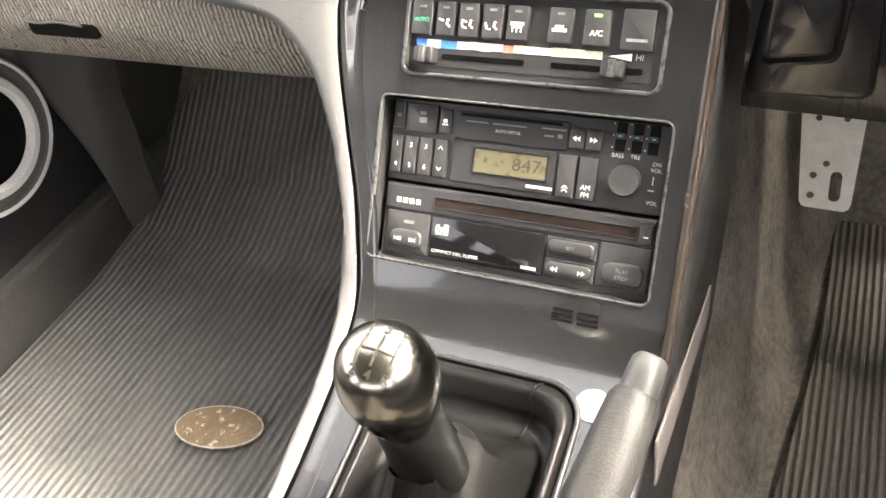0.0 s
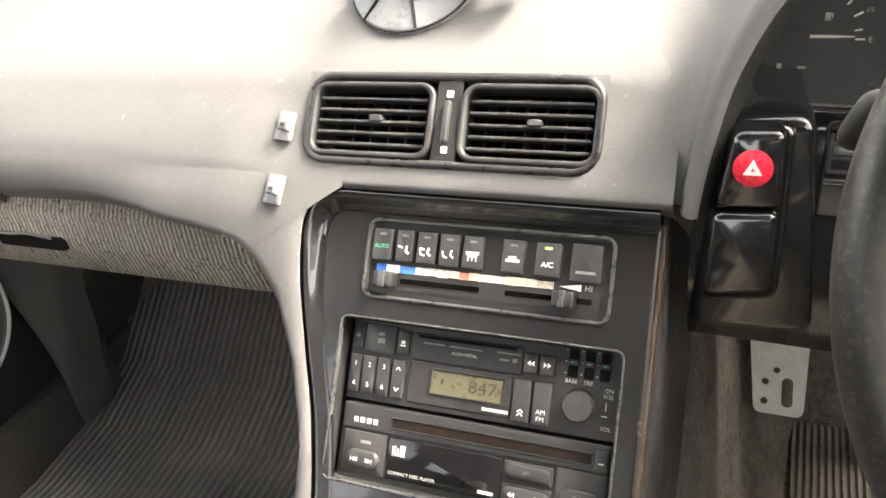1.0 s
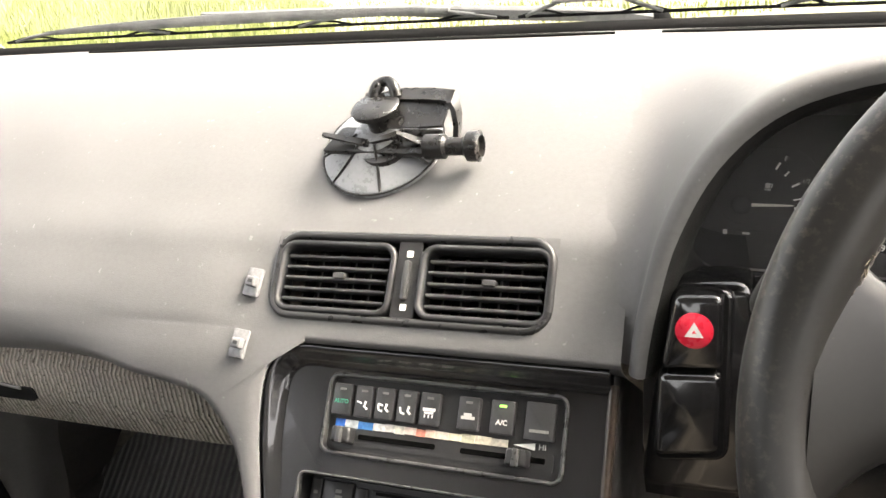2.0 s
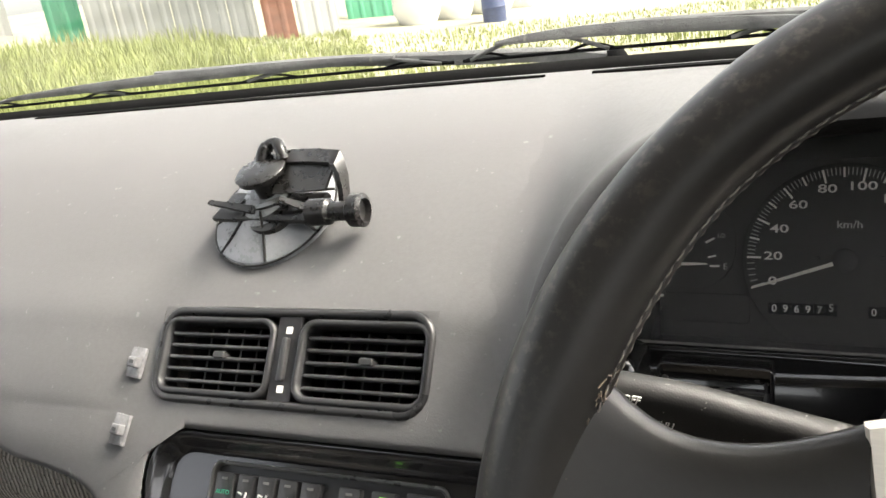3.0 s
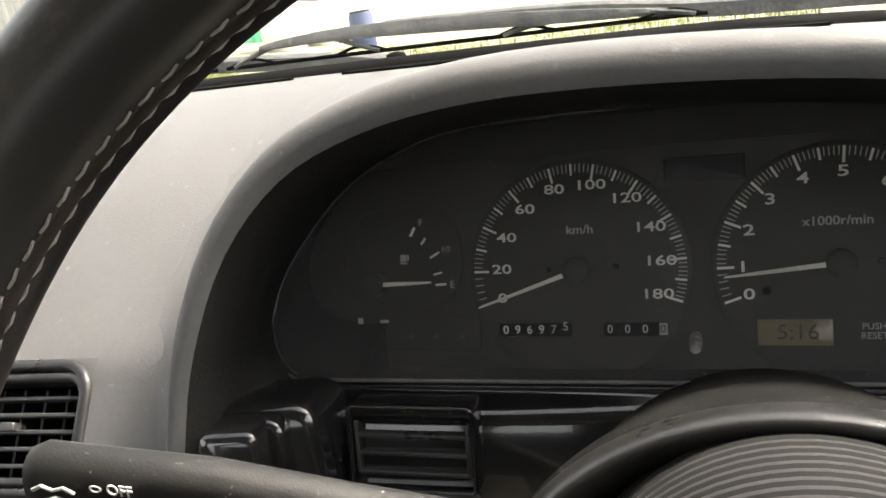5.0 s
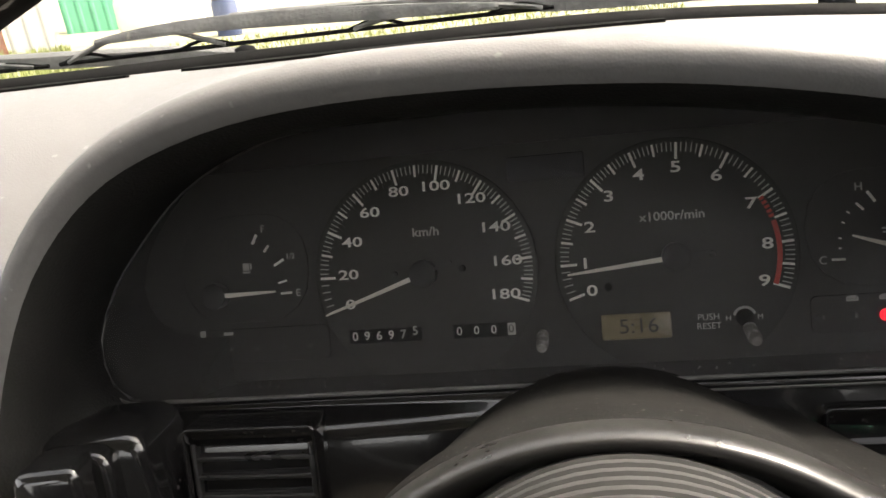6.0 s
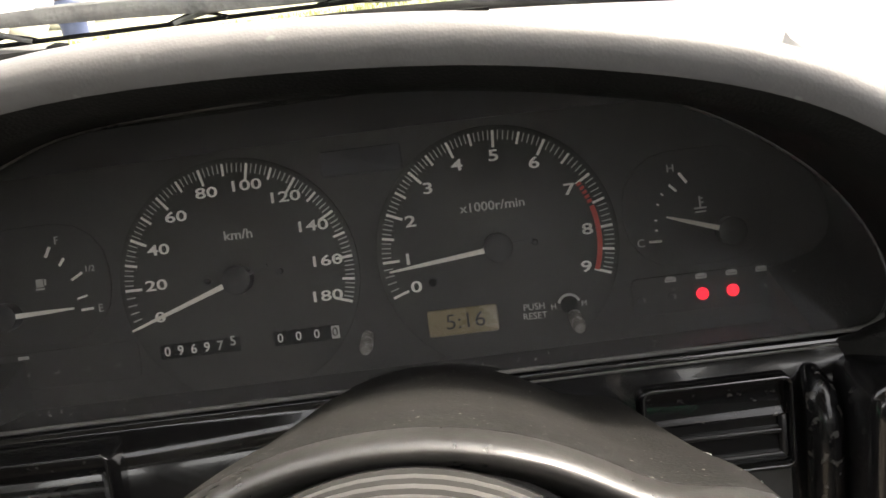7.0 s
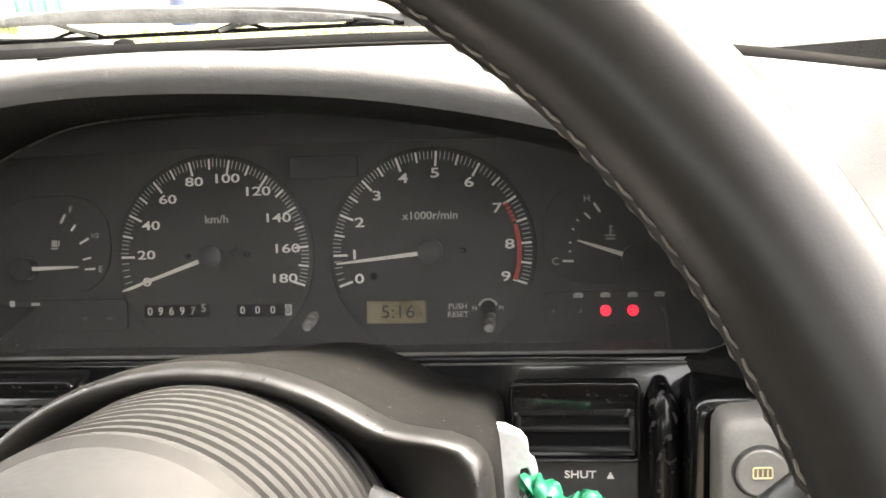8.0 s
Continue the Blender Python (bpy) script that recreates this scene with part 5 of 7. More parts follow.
for u0, u1, v0, v1, txt in ((0.0185, 0.0500, -0.0860, -0.0742, "RPT"), (0.0185, 0.0500, -0.1000, -0.0878, None)):
    k1 = keycap(cdp, u0, u1, v0, v1, z=0.0012)
    k2 = part("pad_button", P((u0 + u1) / 2, (v0 + v1) / 2, 0.0285, 0.0085, 0.0035, 0.001, 0.0036, bevel=0.0012), BUTTON, k1, smooth=50)
    if txt:
        writing(txt, 0.0032, (u0 + u1) / 2, (v0 + v1) / 2, 0.0038, PRINT_FAINT, k2)
    else:
        for cxx, sg in ((0.0245, -1), (0.0268, -1), (0.0418, 1), (0.0441, 1)):
            bm = bmesh.new()
            vs = [bm.verts.new(p) for p in ((cxx - sg * 0.0011, -0.0923, 0.0038), (cxx - sg * 0.0011, -0.0955, 0.0038), (cxx + sg * 0.0011, -0.0939, 0.0038))]
            bm.faces.new(vs)
            part("symbol", bm, PRINT, k2)
k1 = keycap(cdp, 0.0512, 0.0825, -0.1000, -0.0725, z=0.0012)
k2 = part("pad_button", P(0.0670, -0.0905, 0.0255, 0.0140, 0.0055, 0.001, 0.0040, bevel=0.0015), BUTTON, k1, smooth=50)
writing("PLAY", 0.0034, 0.0670, -0.0885, 0.0042, PRINT_FAINT, k2)
writing("STOP", 0.0034, 0.0670, -0.0925, 0.0042, PRINT_FAINT, k2)

# ---- gear lever ----
lever = thing("gear_lever", "polished smoky metal gear knob on a black leather gaiter", "gear lever")
kc = Vector((0.012, 0.212, 0.700))
foot = Vector((0.012, 0.215, 0.555))
axis = Matrix.Translation(kc) @ (Vector((-0.02, -0.12, 0.98)).to_track_quat("Z", "Y").to_matrix().to_4x4())
prof = [(0.0115, -0.078), (0.0120, -0.055), (0.0130, -0.036), (0.0150, -0.026), (0.0192, -0.013), (0.0216, 0.0), (0.0213, 0.010), (0.0185, 0.0195), (0.0138, 0.0252), (0.0072, 0.0283), (0.002, 0.029)]
sm = [(p.x, p.y) for p in spline([(a, b, 0) for a, b in prof[3:]], 4)]
knob = part("knob", moved(lathe(bmesh.new(), sm, 40), axis), CHROME, lever, "polished smoky metal knob", smooth=60)
part("collar", moved(lathe(bmesh.new(), [(0.0150, -0.0255), (0.0162, -0.030), (0.0164, -0.045), (0.0176, -0.062), (0.0176, -0.082)], 32), axis), BOOT, lever, smooth=50)
gate_n = Vector((0.11, -0.20, 0.97)).normalized()
gate_u = (Vector((0.02, 1, 0)) - gate_n * gate_n.y).normalized()
gate_x = gate_u.cross(gate_n)


def on_knob(x, y, lift=0.00025):
    """A place on the knob's crown, laid out flat about the shift pattern's centre."""
    d = (gate_n + gate_x * (x / 0.024) + gate_u * (y / 0.024)).normalized()
    q = axis.to_3x3().inverted() @ d
    a = math.atan2(math.hypot(q.x, q.y), q.z)
    best = 0.0216
    for (r0, z0), (r1, z1) in zip(sm, sm[1:]):
        a0, a1 = math.atan2(r0, z0), math.atan2(r1, z1)
        if a1 <= a <= a0:
            k = (a0 - a) / max(1e-9, a0 - a1)
            best = math.hypot(r0 + (r1 - r0) * k, z0 + (z1 - z0) * k)
    return kc + d * (best + lift)


bm = bmesh.new()
for x in (-0.0062, 0.0, 0.0062):
    tube(bm, [on_knob(x, y) for y in np.linspace(-0.0058, 0.0058, 7)], 0.0006, 6)
tube(bm, [on_knob(x, 0.0) for x in np.linspace(-0.0062, 0.0062, 9)], 0.0006, 6)
part("shift_pattern", bm, DIGIT, knob, "engraved dark shift pattern")
for ch, gx, gy in (("1", -0.0066, 0.0088), ("2", -0.0066, -0.0088), ("3", 0, 0.0092), ("4", 0, -0.0092), ("5", 0.0066, 0.0088), ("R", 0.0066, -0.0088)):
    fig = writing(ch, 0.0054, gx, gy, 0, DIGIT, knob, name="engraved_figure", bold=0.02)
    for v in fig.data.vertices:
        v.co = on_knob(v.co.x, v.co.y, 0.0002 + v.co.z)


def gaiter():
    """Leather that dips inside its frame, then climbs in folds to the collar."""
    top = axis @ Vector((0, 0, -0.060))
    base = rr_loop(GAITER[0], GAITER[1], GAITER[2] - 0.004, GAITER[3] - 0.004, GAITER[4], 12)
    base = [on_console(u, s, 0.0) for u, s in base]
    n = len(base)
    cen = sum(base, Vector()) / n
    rings = []
    for t in (-0.10, -0.06, -0.02, 0.04, 0.10, 0.17, 0.25, 0.33, 0.41, 0.49, 0.57, 0.65, 0.73, 0.81, 0.88, 0.94, 1.0):
        ring = []
        for k in range(n):
            b = base[k]
            a = math.atan2(b.y - cen.y, b.x - cen.x)
            q = top + Vector((0.0186 * math.cos(a), 0.0186 * math.sin(a), 0))
            if t <= 0.04:
                p = b.lerp(cen, max(0.0, 0.10 + t) * 0.9)
                p.z += 0.006 * math.sin(math.pi * (t + 0.1) / 0.2)
            else:
                e = t ** 0.75
                p = b.lerp(q, e)
                z0 = b.z - 0.002
                lift = t ** 1.6
                p.z = z0 - 0.030 * math.sin(math.pi * min(1, t * 1.25)) * (1 - t) ** 0.6 + (q.z - z0) * lift
                f = math.sin(math.pi * t)
                p += Vector((math.cos(a), math.sin(a), 0.4)) * f * (0.0035 * math.sin(4 * a + 9 * t) + 0.0022 * math.sin(7 * a - 14 * t) + 0.0015 * math.sin(24 * t))
            ring.append(p)
        rings.append(ring)
    g = part("gaiter", loft(bmesh.new(), rings), BOOT, lever, "creased black leather gaiter", smooth=80)
    c0 = rings[2]
    i = max(range(n), key=lambda k: c0[k].y - abs(c0[k].x - 0.0))
    part("seam", tube(bmesh.new(), [r[i] + Vector((0, 0, 0.0006)) for r in rings[:8]], 0.0009, 6), BOOT, g, smooth=60)
    return g


gaiter()

# ---- handbrake ----
hb = thing("handbrake", "grey grained vinyl handbrake lever with push button", "handbrake")
h0, h1 = Vector((0.112, 0.247, 0.703)), Vector((0.078, 0.06, 0.615))
d = (h1 - h0).normalized()
pts = [h0 + d * q for q in (0.012, 0.016, 0.03, 0.07, 0.11, 0.16, 0.22)]
part("grip", tube(bmesh.new(), pts, [0.0085, 0.0108, 0.0115, 0.0128, 0.0138, 0.0142, 0.014], 24), HANDBRAKE, hb, "grained grey grip", smooth=50)
part("push_button", tube(bmesh.new(), [h0 - d * 0.004, h0 - d * 0.002, h0 + d * 0.004, h0 + d * 0.016], [0.0055, 0.0072, 0.0078, 0.0078], 24), HB_BUTTON, hb, smooth=40)

# ---- instrument cluster ----
FACE = surface("gauge_panel_black", (0.023, 0.022, 0.021), 0.6, vary=0.15, blotch=0.03)
cluster = thing("instrument_cluster", "black instrument cluster with white-numbered dials and two lit red lamps", "instrument cluster", G_FRAME)
bm = bmesh.new()
lp = [(-0.188, -0.0485), (0.176, -0.0485), (0.196, -0.043), (0.203, -0.033), (0.205, 0.0), (0.203, 0.03), (0.16, 0.066), (0.08, 0.082), (-0.08, 0.084), (-0.16, 0.072), (-0.203, 0.035), (-0.207, 0.0), (-0.204, -0.032), (-0.198, -0.043)]
loft(bm, [[(x, y, -0.006) for x, y in lp], [(x, y, -0.001) for x, y in lp]], True, True, True)
part("panel", bm, FACE, cluster)


def needle(parent, cx, cy, ang, length, tail, hub_r):
    a = radians(ang)
    d, s = Vector((math.cos(a), math.sin(a), 0)), Vector((-math.sin(a), math.cos(a), 0))
    c = Vector((cx, cy, 0.0))
    bm = bmesh.new()
    rings = []
    for q, w in ((hub_r * 0.9, 0.0011), (length * 0.7, 0.0008), (length, 0.0004)):
        m = c + d * q
        rings.append([m - s * w + Vector((0, 0, 0.006)), m - s * w + Vector((0, 0, 0.0072)), m + s * w + Vector((0, 0, 0.0072)), m + s * w + Vector((0, 0, 0.006))])
    loft(bm, rings, True, True, True)
    part("needle", bm, NEEDLE, parent, "white pointer", smooth=30)
    part("hub", moved(lathe(bmesh.new(), [(hub_r, 0.001), (hub_r, 0.0075), (hub_r * 0.8, 0.0085), (0.001, 0.0086)], 28), Matrix.Translation(c)), BLACK, parent, "black hub cap", smooth=40)
    if tail:
        part("tail", moved(B(-tail, -hub_r * 0.8, -0.0008, 0.0008, 0.005, 0.0065), Matrix.Translation(c) @ Matrix.Rotation(a, 4, "Z")), BLACK, parent)


def dial_disc(cx, cy, r, name, label):
    return part(name, moved(lathe(bmesh.new(), [(r, -0.001), (r, 0.0004), (r - 0.0006, 0.0008), (0.001, 0.0009)], 64), Matrix.Translation((cx, cy, 0))), DIAL, cluster, label, smooth=40)


SP, TA = (-0.0576, -0.0006), (0.0553, -0.0005)
SP_ANG = [199.2, 179.4, 153.6, 128.6, 103.6, 79.0, 54.0, 29.0, 4.8, -18.2]
TA_ANG = [199.5, 181.2, 157.0, 133.3, 109.8, 86.0, 60.0, 32.0, 4.2, -19.6]


def at_value(table, q):
    i = max(0, min(len(table) - 2, int(q)))
    return table[i] + (table[i + 1] - table[i]) * (q - i)


def scale_marks(parent, c, table):
    """Minor, half and main marks of a round dial, each a printed bar."""
    minor = bmesh.new()
    for k in range(0, 91):
        a = radians(at_value(table, k / 10))
        if k < 10 and k % 2:
            continue
        r0, w, bm = (0.0428, 0.0012, bmesh.new()) if k % 10 == 0 else ((0.0448, 0.0011, bmesh.new()) if k % 5 == 0 else (0.0462, 0.0005, minor))
        d, s = Vector((math.cos(a), math.sin(a), 0)), Vector((-math.sin(a), math.cos(a), 0)) * w / 2
        o = Vector((c[0], c[1], 0.0012))
        bm.faces.new([bm.verts.new(o + d * r0 - s), bm.verts.new(o + d * 0.0502 - s), bm.verts.new(o + d * 0.0502 + s), bm.verts.new(o + d * r0 + s)])
        if bm is not minor:
            part("scale_mark", bm, PRINT, parent)
    tagged(part("minor_scale", minor, PRINT_DIM, parent), kind="stuff")


speedo = dial_disc(SP[0], SP[1], 0.0525, "speedometer", "black speedometer dial, white figures 0 to 180")
scale_marks(speedo, SP, SP_ANG)
for i in range(10):
    a = radians(SP_ANG[i] - (1.5 if i == 1 else 0))
    rr = (0.0386, 0.0364, 0.0372, 0.0382, 0.0396, 0.0405, 0.0405, 0.0390, 0.0385, 0.0385)[i]
    writing(str(20 * i), 0.0064, SP[0] + rr * math.cos(a), SP[1] + rr * math.sin(a), 0.0013, PRINT, speedo, wide=1.55, bold=0.016)
writing("km/h", 0.0058, SP[0] + 0.0020, SP[1] + 0.0190, 0.0013, PRINT_DIM, speedo, bold=0.015, wide=1.1)
needle(speedo, *SP, 199.4, 0.0500, 0.0145, 0.0062)

tacho = dial_disc(TA[0], TA[1], 0.0525, "tachometer", "black rev counter dial with red zone")
scale_marks(tacho, TA, TA_ANG)
for i in range(10):
    a = radians(TA_ANG[i])
    writing(str(i), 0.0068, TA[0] + 0.0392 * math.cos(a), TA[1] + 0.0392 * math.sin(a), 0.0013, PRINT, tacho, wide=1.5, bold=0.018)
writing("x1000r/min", 0.0056, TA[0] - 0.0002, TA[1] + 0.0180, 0.0013, PRINT_DIM, tacho, bold=0.015, wide=1.08)


def arc_band(parent, cx, cy, r0, r1, a0, a1, n, material, gap=0.0):
    bm = bmesh.new()
    for i in range(n):
        b0 = radians(a0 + (a1 - a0) * i / n)
        b1 = radians(a0 + (a1 - a0) * (i + 1 - gap) / n)
        vs = [bm.verts.new((cx + r * math.cos(b), cy + r * math.sin(b), 0.0014)) for r, b in ((r0, b0), (r1, b0), (r1, b1), (r0, b1))]
        bm.faces.new(vs)
    return part("red_zone", bm, material, parent, "printed red zone")


arc_band(tacho, *TA, 0.0428, 0.0450, 17, -19.6, 24, REDLINE)
arc_band(tacho, *TA, 0.0428, 0.0450, 32, 18, 5, REDLINE, gap=0.35)
needle(tacho, *TA, 186.0, 0.0475, 0.0145, 0.0062)
for dial, x, y, r in ((speedo, -0.0395, 0.0006, 0.0014), (speedo, -0.0712, 0.0, 0.0012), (tacho, 0.0712, -0.0002, 0.0014)):
    part("stop_pin", moved(lathe(bmesh.new(), [(r, 0), (r, 0.0035), (r * 0.6, 0.004)], 12), Matrix.Translation((x, y, 0.0008))), BLACK, dial, smooth=40)
part("pin_hole", moved(lathe(bmesh.new(), [(0.0019, 0.0008), (0.0019, 0.0011), (0.0003, 0.0011)], 16), Matrix.Translation((0.0256, -0.0123, 0))), SLOT, tacho)
part("dark_window", P(0.0012, 0.0438, 0.0350, 0.0112, 0.0010, -0.001, 0.0004), surface("smoked_blue_window", (0.016, 0.016, 0.021), 0.6, vary=0.05), cluster, "blank smoked window between the dials", smooth=40)

fuel = thing("fuel_gauge", "black fuel gauge with white pointer near empty", "fuel gauge", G_FRAME)
FU = (-0.1600, -0.0049)
part("face", P(FU[0] + 0.014, FU[1] + 0.012, 0.064, 0.052, 0.022, -0.0008, 0.0003, bevel=0.0003), FACE, fuel)
writing("F", 0.0050, -0.1350, 0.0255, 0.0009, PRINT_DIM, fuel)
writing("1/2", 0.0038, -0.1222, 0.0117, 0.0009, PRINT_DIM, fuel)
writing("E", 0.0050, -0.1196, -0.0060, 0.0009, PRINT_DIM, fuel)
for x0, y0, x1, y1, w in ((-0.1408, 0.0188, -0.1384, 0.0232, 0.0007), (-0.1352, 0.0146, -0.1328, 0.0176, 0.0006), (-0.1306, 0.0078, -0.1258, 0.0104, 0.0007), (-0.1292, -0.0007, -0.1248, 0.0003, 0.0005), (-0.1282, -0.0058, -0.1228, -0.0056, 0.0006)):
    part("gauge_mark", tube(bmesh.new(), [(x0, y0, 0.0007), (x1, y1, 0.0007)], w, 6), PRINT, fuel)
needle(fuel, *FU, 1.2, 0.0312, 0, 0.0060)
bars([(-0.1466, -0.1434, 0.0062, 0.0098), (-0.1430, -0.1421, 0.0068, 0.0096), (-0.1470, -0.1430, 0.0050, 0.0058)], PRINT_DIM, fuel, 0.0004, "pump_symbol")

temp = thing("temperature_gauge", "black temperature gauge with white pointer mid scale", "temperature gauge", G_FRAME)
TE = (0.1543, -0.0054)
part("face", P(TE[0] - 0.012, TE[1] + 0.012, 0.064, 0.050, 0.022, -0.0008, 0.0003, bevel=0.0003), FACE, temp)
writing("H", 0.0050, 0.1324, 0.0238, 0.0009, PRINT_DIM, temp)
writing("C", 0.0050, 0.1166, -0.0067, 0.0009, PRINT_DIM, temp)
for x0, y0, x1, y1, w in ((0.1388, 0.0172, 0.1358, 0.0216, 0.0007), (0.1340, 0.0140, 0.1312, 0.0170, 0.0006), (0.1284, 0.0128, 0.1272, 0.0138, 0.0004), (0.1262, 0.0088, 0.1250, 0.0094, 0.0004), (0.1246, 0.0024, 0.1234, 0.0026, 0.0004), (0.1244, -0.0018, 0.1232, -0.0018, 0.0004), (0.1256, -0.0066, 0.1202, -0.0064, 0.0006)):
    part("gauge_mark", tube(bmesh.new(), [(x0, y0, 0.0007), (x1, y1, 0.0007)], w, 6), PRINT, temp)
needle(temp, *TE, 161.5, 0.0285, 0, 0.0060)
bm = bmesh.new()
tube(bm, [(0.1435, 0.0060, 0.0007), (0.1435, 0.0108, 0.0007)], 0.0004, 6)
for dy in (0.0098, 0.0080):
    tube(bm, [(0.1435, dy, 0.0007), (0.1450, dy, 0.0007)], 0.0003, 6)
tube(bm, [(0.1408, 0.0056, 0.0007), (0.1462, 0.0056, 0.0007)], 0.0004, 6)
tube(bm, [(0.1412, 0.0040, 0.0007), (0.1458, 0.0040, 0.0007)], 0.0004, 6)
part("coolant_symbol", bm, PRINT_DIM, temp)

# counters, clock, lamps
part("counter_window", B(-0.0962, -0.0610, -0.0318, -0.0254, 0.0010, 0.0013), MATTE, cluster)
for i, ch in enumerate("096975"):
    writing(ch, 0.0058, -0.0930 + 0.0058 * i, -0.0286 if i < 5 else -0.0272, 0.0015, PRINT if i < 4 else PRINT_DIM, cluster, name="counter_digit", bold=0.01)
part("counter_window", B(-0.0462, -0.0170, -0.0318, -0.0254, 0.0010, 0.0013), MATTE, cluster)
for i in range(4):
    if i == 3:
        part("last_wheel", B(-0.0208, -0.0172, -0.0314, -0.0258, 0.0013, 0.0015), PRINT_DIM, cluster)
    writing("0", 0.0055, -0.0432 + 0.0080 * i, -0.0286, 0.0016, PRINT if i < 3 else DIGIT, cluster, name="counter_digit")
clk = part("clock", P(0.0366, -0.0305, 0.0305, 0.0115, 0.0010, 0.0, 0.0016), LCD, cluster, "brown liquid crystal clock", smooth=40)
writing("5:16", 0.0094, 0.0376, -0.0306, 0.0018, DIGIT, clk, wide=1.1)
writing("PUSH", 0.0040, 0.0678, -0.0282, 0.0011, PRINT_DIM, cluster)
writing("RESET", 0.0040, 0.0678, -0.0322, 0.0011, PRINT_DIM, cluster)
writing("H", 0.0034, 0.0762, -0.0292, 0.0011, PRINT_DIM, cluster)
writing("M", 0.0034, 0.0895, -0.0292, 0.0011, PRINT_DIM, cluster)
arc = [(0.0830 + 0.0046 * math.cos(radians(a)), -0.0292 + 0.0046 * math.sin(radians(a)), 0.0012) for a in range(20, 165, 12)]
part("setting_arc", tube(bmesh.new(), arc, 0.0006, 6), PRINT_DIM, cluster)
part("socket", moved(lathe(bmesh.new(), [(0.0036, 0.0002), (0.0036, 0.0012), (0.0005, 0.0013)], 20), Matrix.Translation((0.0830, -0.0292, 0))), MATTE, cluster)


def clear_pin(x, y):
    p = part("reset_pin", moved(lathe(bmesh.new(), [(0.0028, 0.004), (0.0028, 0.017), (0.0021, 0.0190), (0.0005, 0.0195)], 16), Matrix.Translation((x, y, 0)) @ Matrix.Rotation(radians(14), 4, "X")), surface("cloudy_acrylic", (0.3, 0.29, 0.27), 0.25, vary=0.3, blotch=0.004), cluster, "cloudy clear reset pin", smooth=50)
    return p


clear_pin(-0.0050, -0.0310)
clear_pin(0.0842, -0.0325)
for x0, sg in ((-0.168, 1), (0.108, -1)):
    part("lamp_strip", P(x0 + (0.03 if sg > 0 else 0.0385), -0.0300, 0.064 if sg > 0 else 0.072, 0.0165, 0.003, -0.0005, 0.0004, bevel=0.0003), FACE, cluster)
for i, x in enumerate((0.1141, 0.1273, 0.1405, 0.1536, 0.1664)):
    lit = i in (2, 3)
    part("warning_lamp", moved(lathe(bmesh.new(), [(0.0026 if lit else 0.0018, 0.0006), (0.0026 if lit else 0.0018, 0.0012), (0.0003, 0.0014)], 20), Matrix.Translation((x, -0.0312, 0))), LAMP_RED if lit else BLACK, cluster, "lit red warning lamp" if lit else "unlit warning lamp", smooth=40)
    if i:
        bars([(x - 0.0024, x + 0.0024, -0.0246, -0.0238), (x - 0.0016, x + 0.0016, -0.0236, -0.0222), (x - 0.0024, x - 0.0018, -0.0238, -0.0226), (x + 0.0018, x + 0.0024, -0.0238, -0.0226)], PRINT_DIM, cluster, 0.0010, "lamp_symbol")
    if not lit:
        bars([(x + 0.0006, x + 0.0016, -0.0320, -0.0300)], PRINT_FAINT, cluster, 0.0015)
for i, x in enumerate((-0.1697, -0.1565, -0.1430, -0.1295, -0.1160)):
    bars([(x - 0.0012, x + 0.0010, -0.0322, -0.0316), (x + 0.0008, x + 0.0014, -0.0322, -0.0304)], PRINT_FAINT, cluster, 0.0010, "lamp_mark")
    if i < 2:
        bars([(x - 0.0014, x + 0.0014, -0.0252, -0.0218) if i == 0 else (x - 0.0024, x + 0.0024, -0.0245, -0.0230)], PRINT_DIM, cluster, 0.0010, "lamp_symbol")

# clear lens, dusty and faintly hazed, leaning from the lower trim up to the hood
lens = part("lens", filled([[(p.x, p.z) for p in opening_path(4)]], lambda x, z, n: Vector((x, 0.5335 + 0.65 * (z - 0.8035) - n, z)), 0.0012), LENS, cluster, "dusty clear lens")
lens.matrix_parent_inverse = G_FRAME.inverted()
lens.visible_shadow = False


def dust():
    """Flakes of dust that lie on the foot of the lens."""
    rnd = random.Random(21)
    vs, fs = [], []
    for k in range(240):
        x = rnd.uniform(0.17, 0.50)
        z = 0.8035 - 0.033 * (x - 0.245) + 0.0015 + 0.022 * rnd.random() ** 2.2
        y = 0.5322 + 0.65 * (z - 0.8035)
        r, a, n = rnd.uniform(0.00012, 0.00042), rnd.uniform(0, 6.3), len(vs)
        for j in range(4):
            c, s = math.cos(a + j * 1.57) * r * rnd.uniform(0.5, 1.4), math.sin(a + j * 1.57) * r * rnd.uniform(0.5, 1.4)
            vs.append((x + c, y + 0.545 * s, z + 0.838 * s))
        fs.append((n, n + 1, n + 2, n + 3))
    me = bpy.data.meshes.new("dust")
    me.from_pydata(vs, [], fs)
    me.materials.append(PRINT_FAINT)
    ob = tagged(new("dust", me), "pale dust", kind="stuff")
    ob.parent, ob.matrix_parent_inverse = cluster, G_FRAME.inverted()


dust()

# ---- gloss black trim round and below the cluster ----
trim = thing("cluster_trim", "worn gloss black trim panel below the instruments", "dashboard trim")


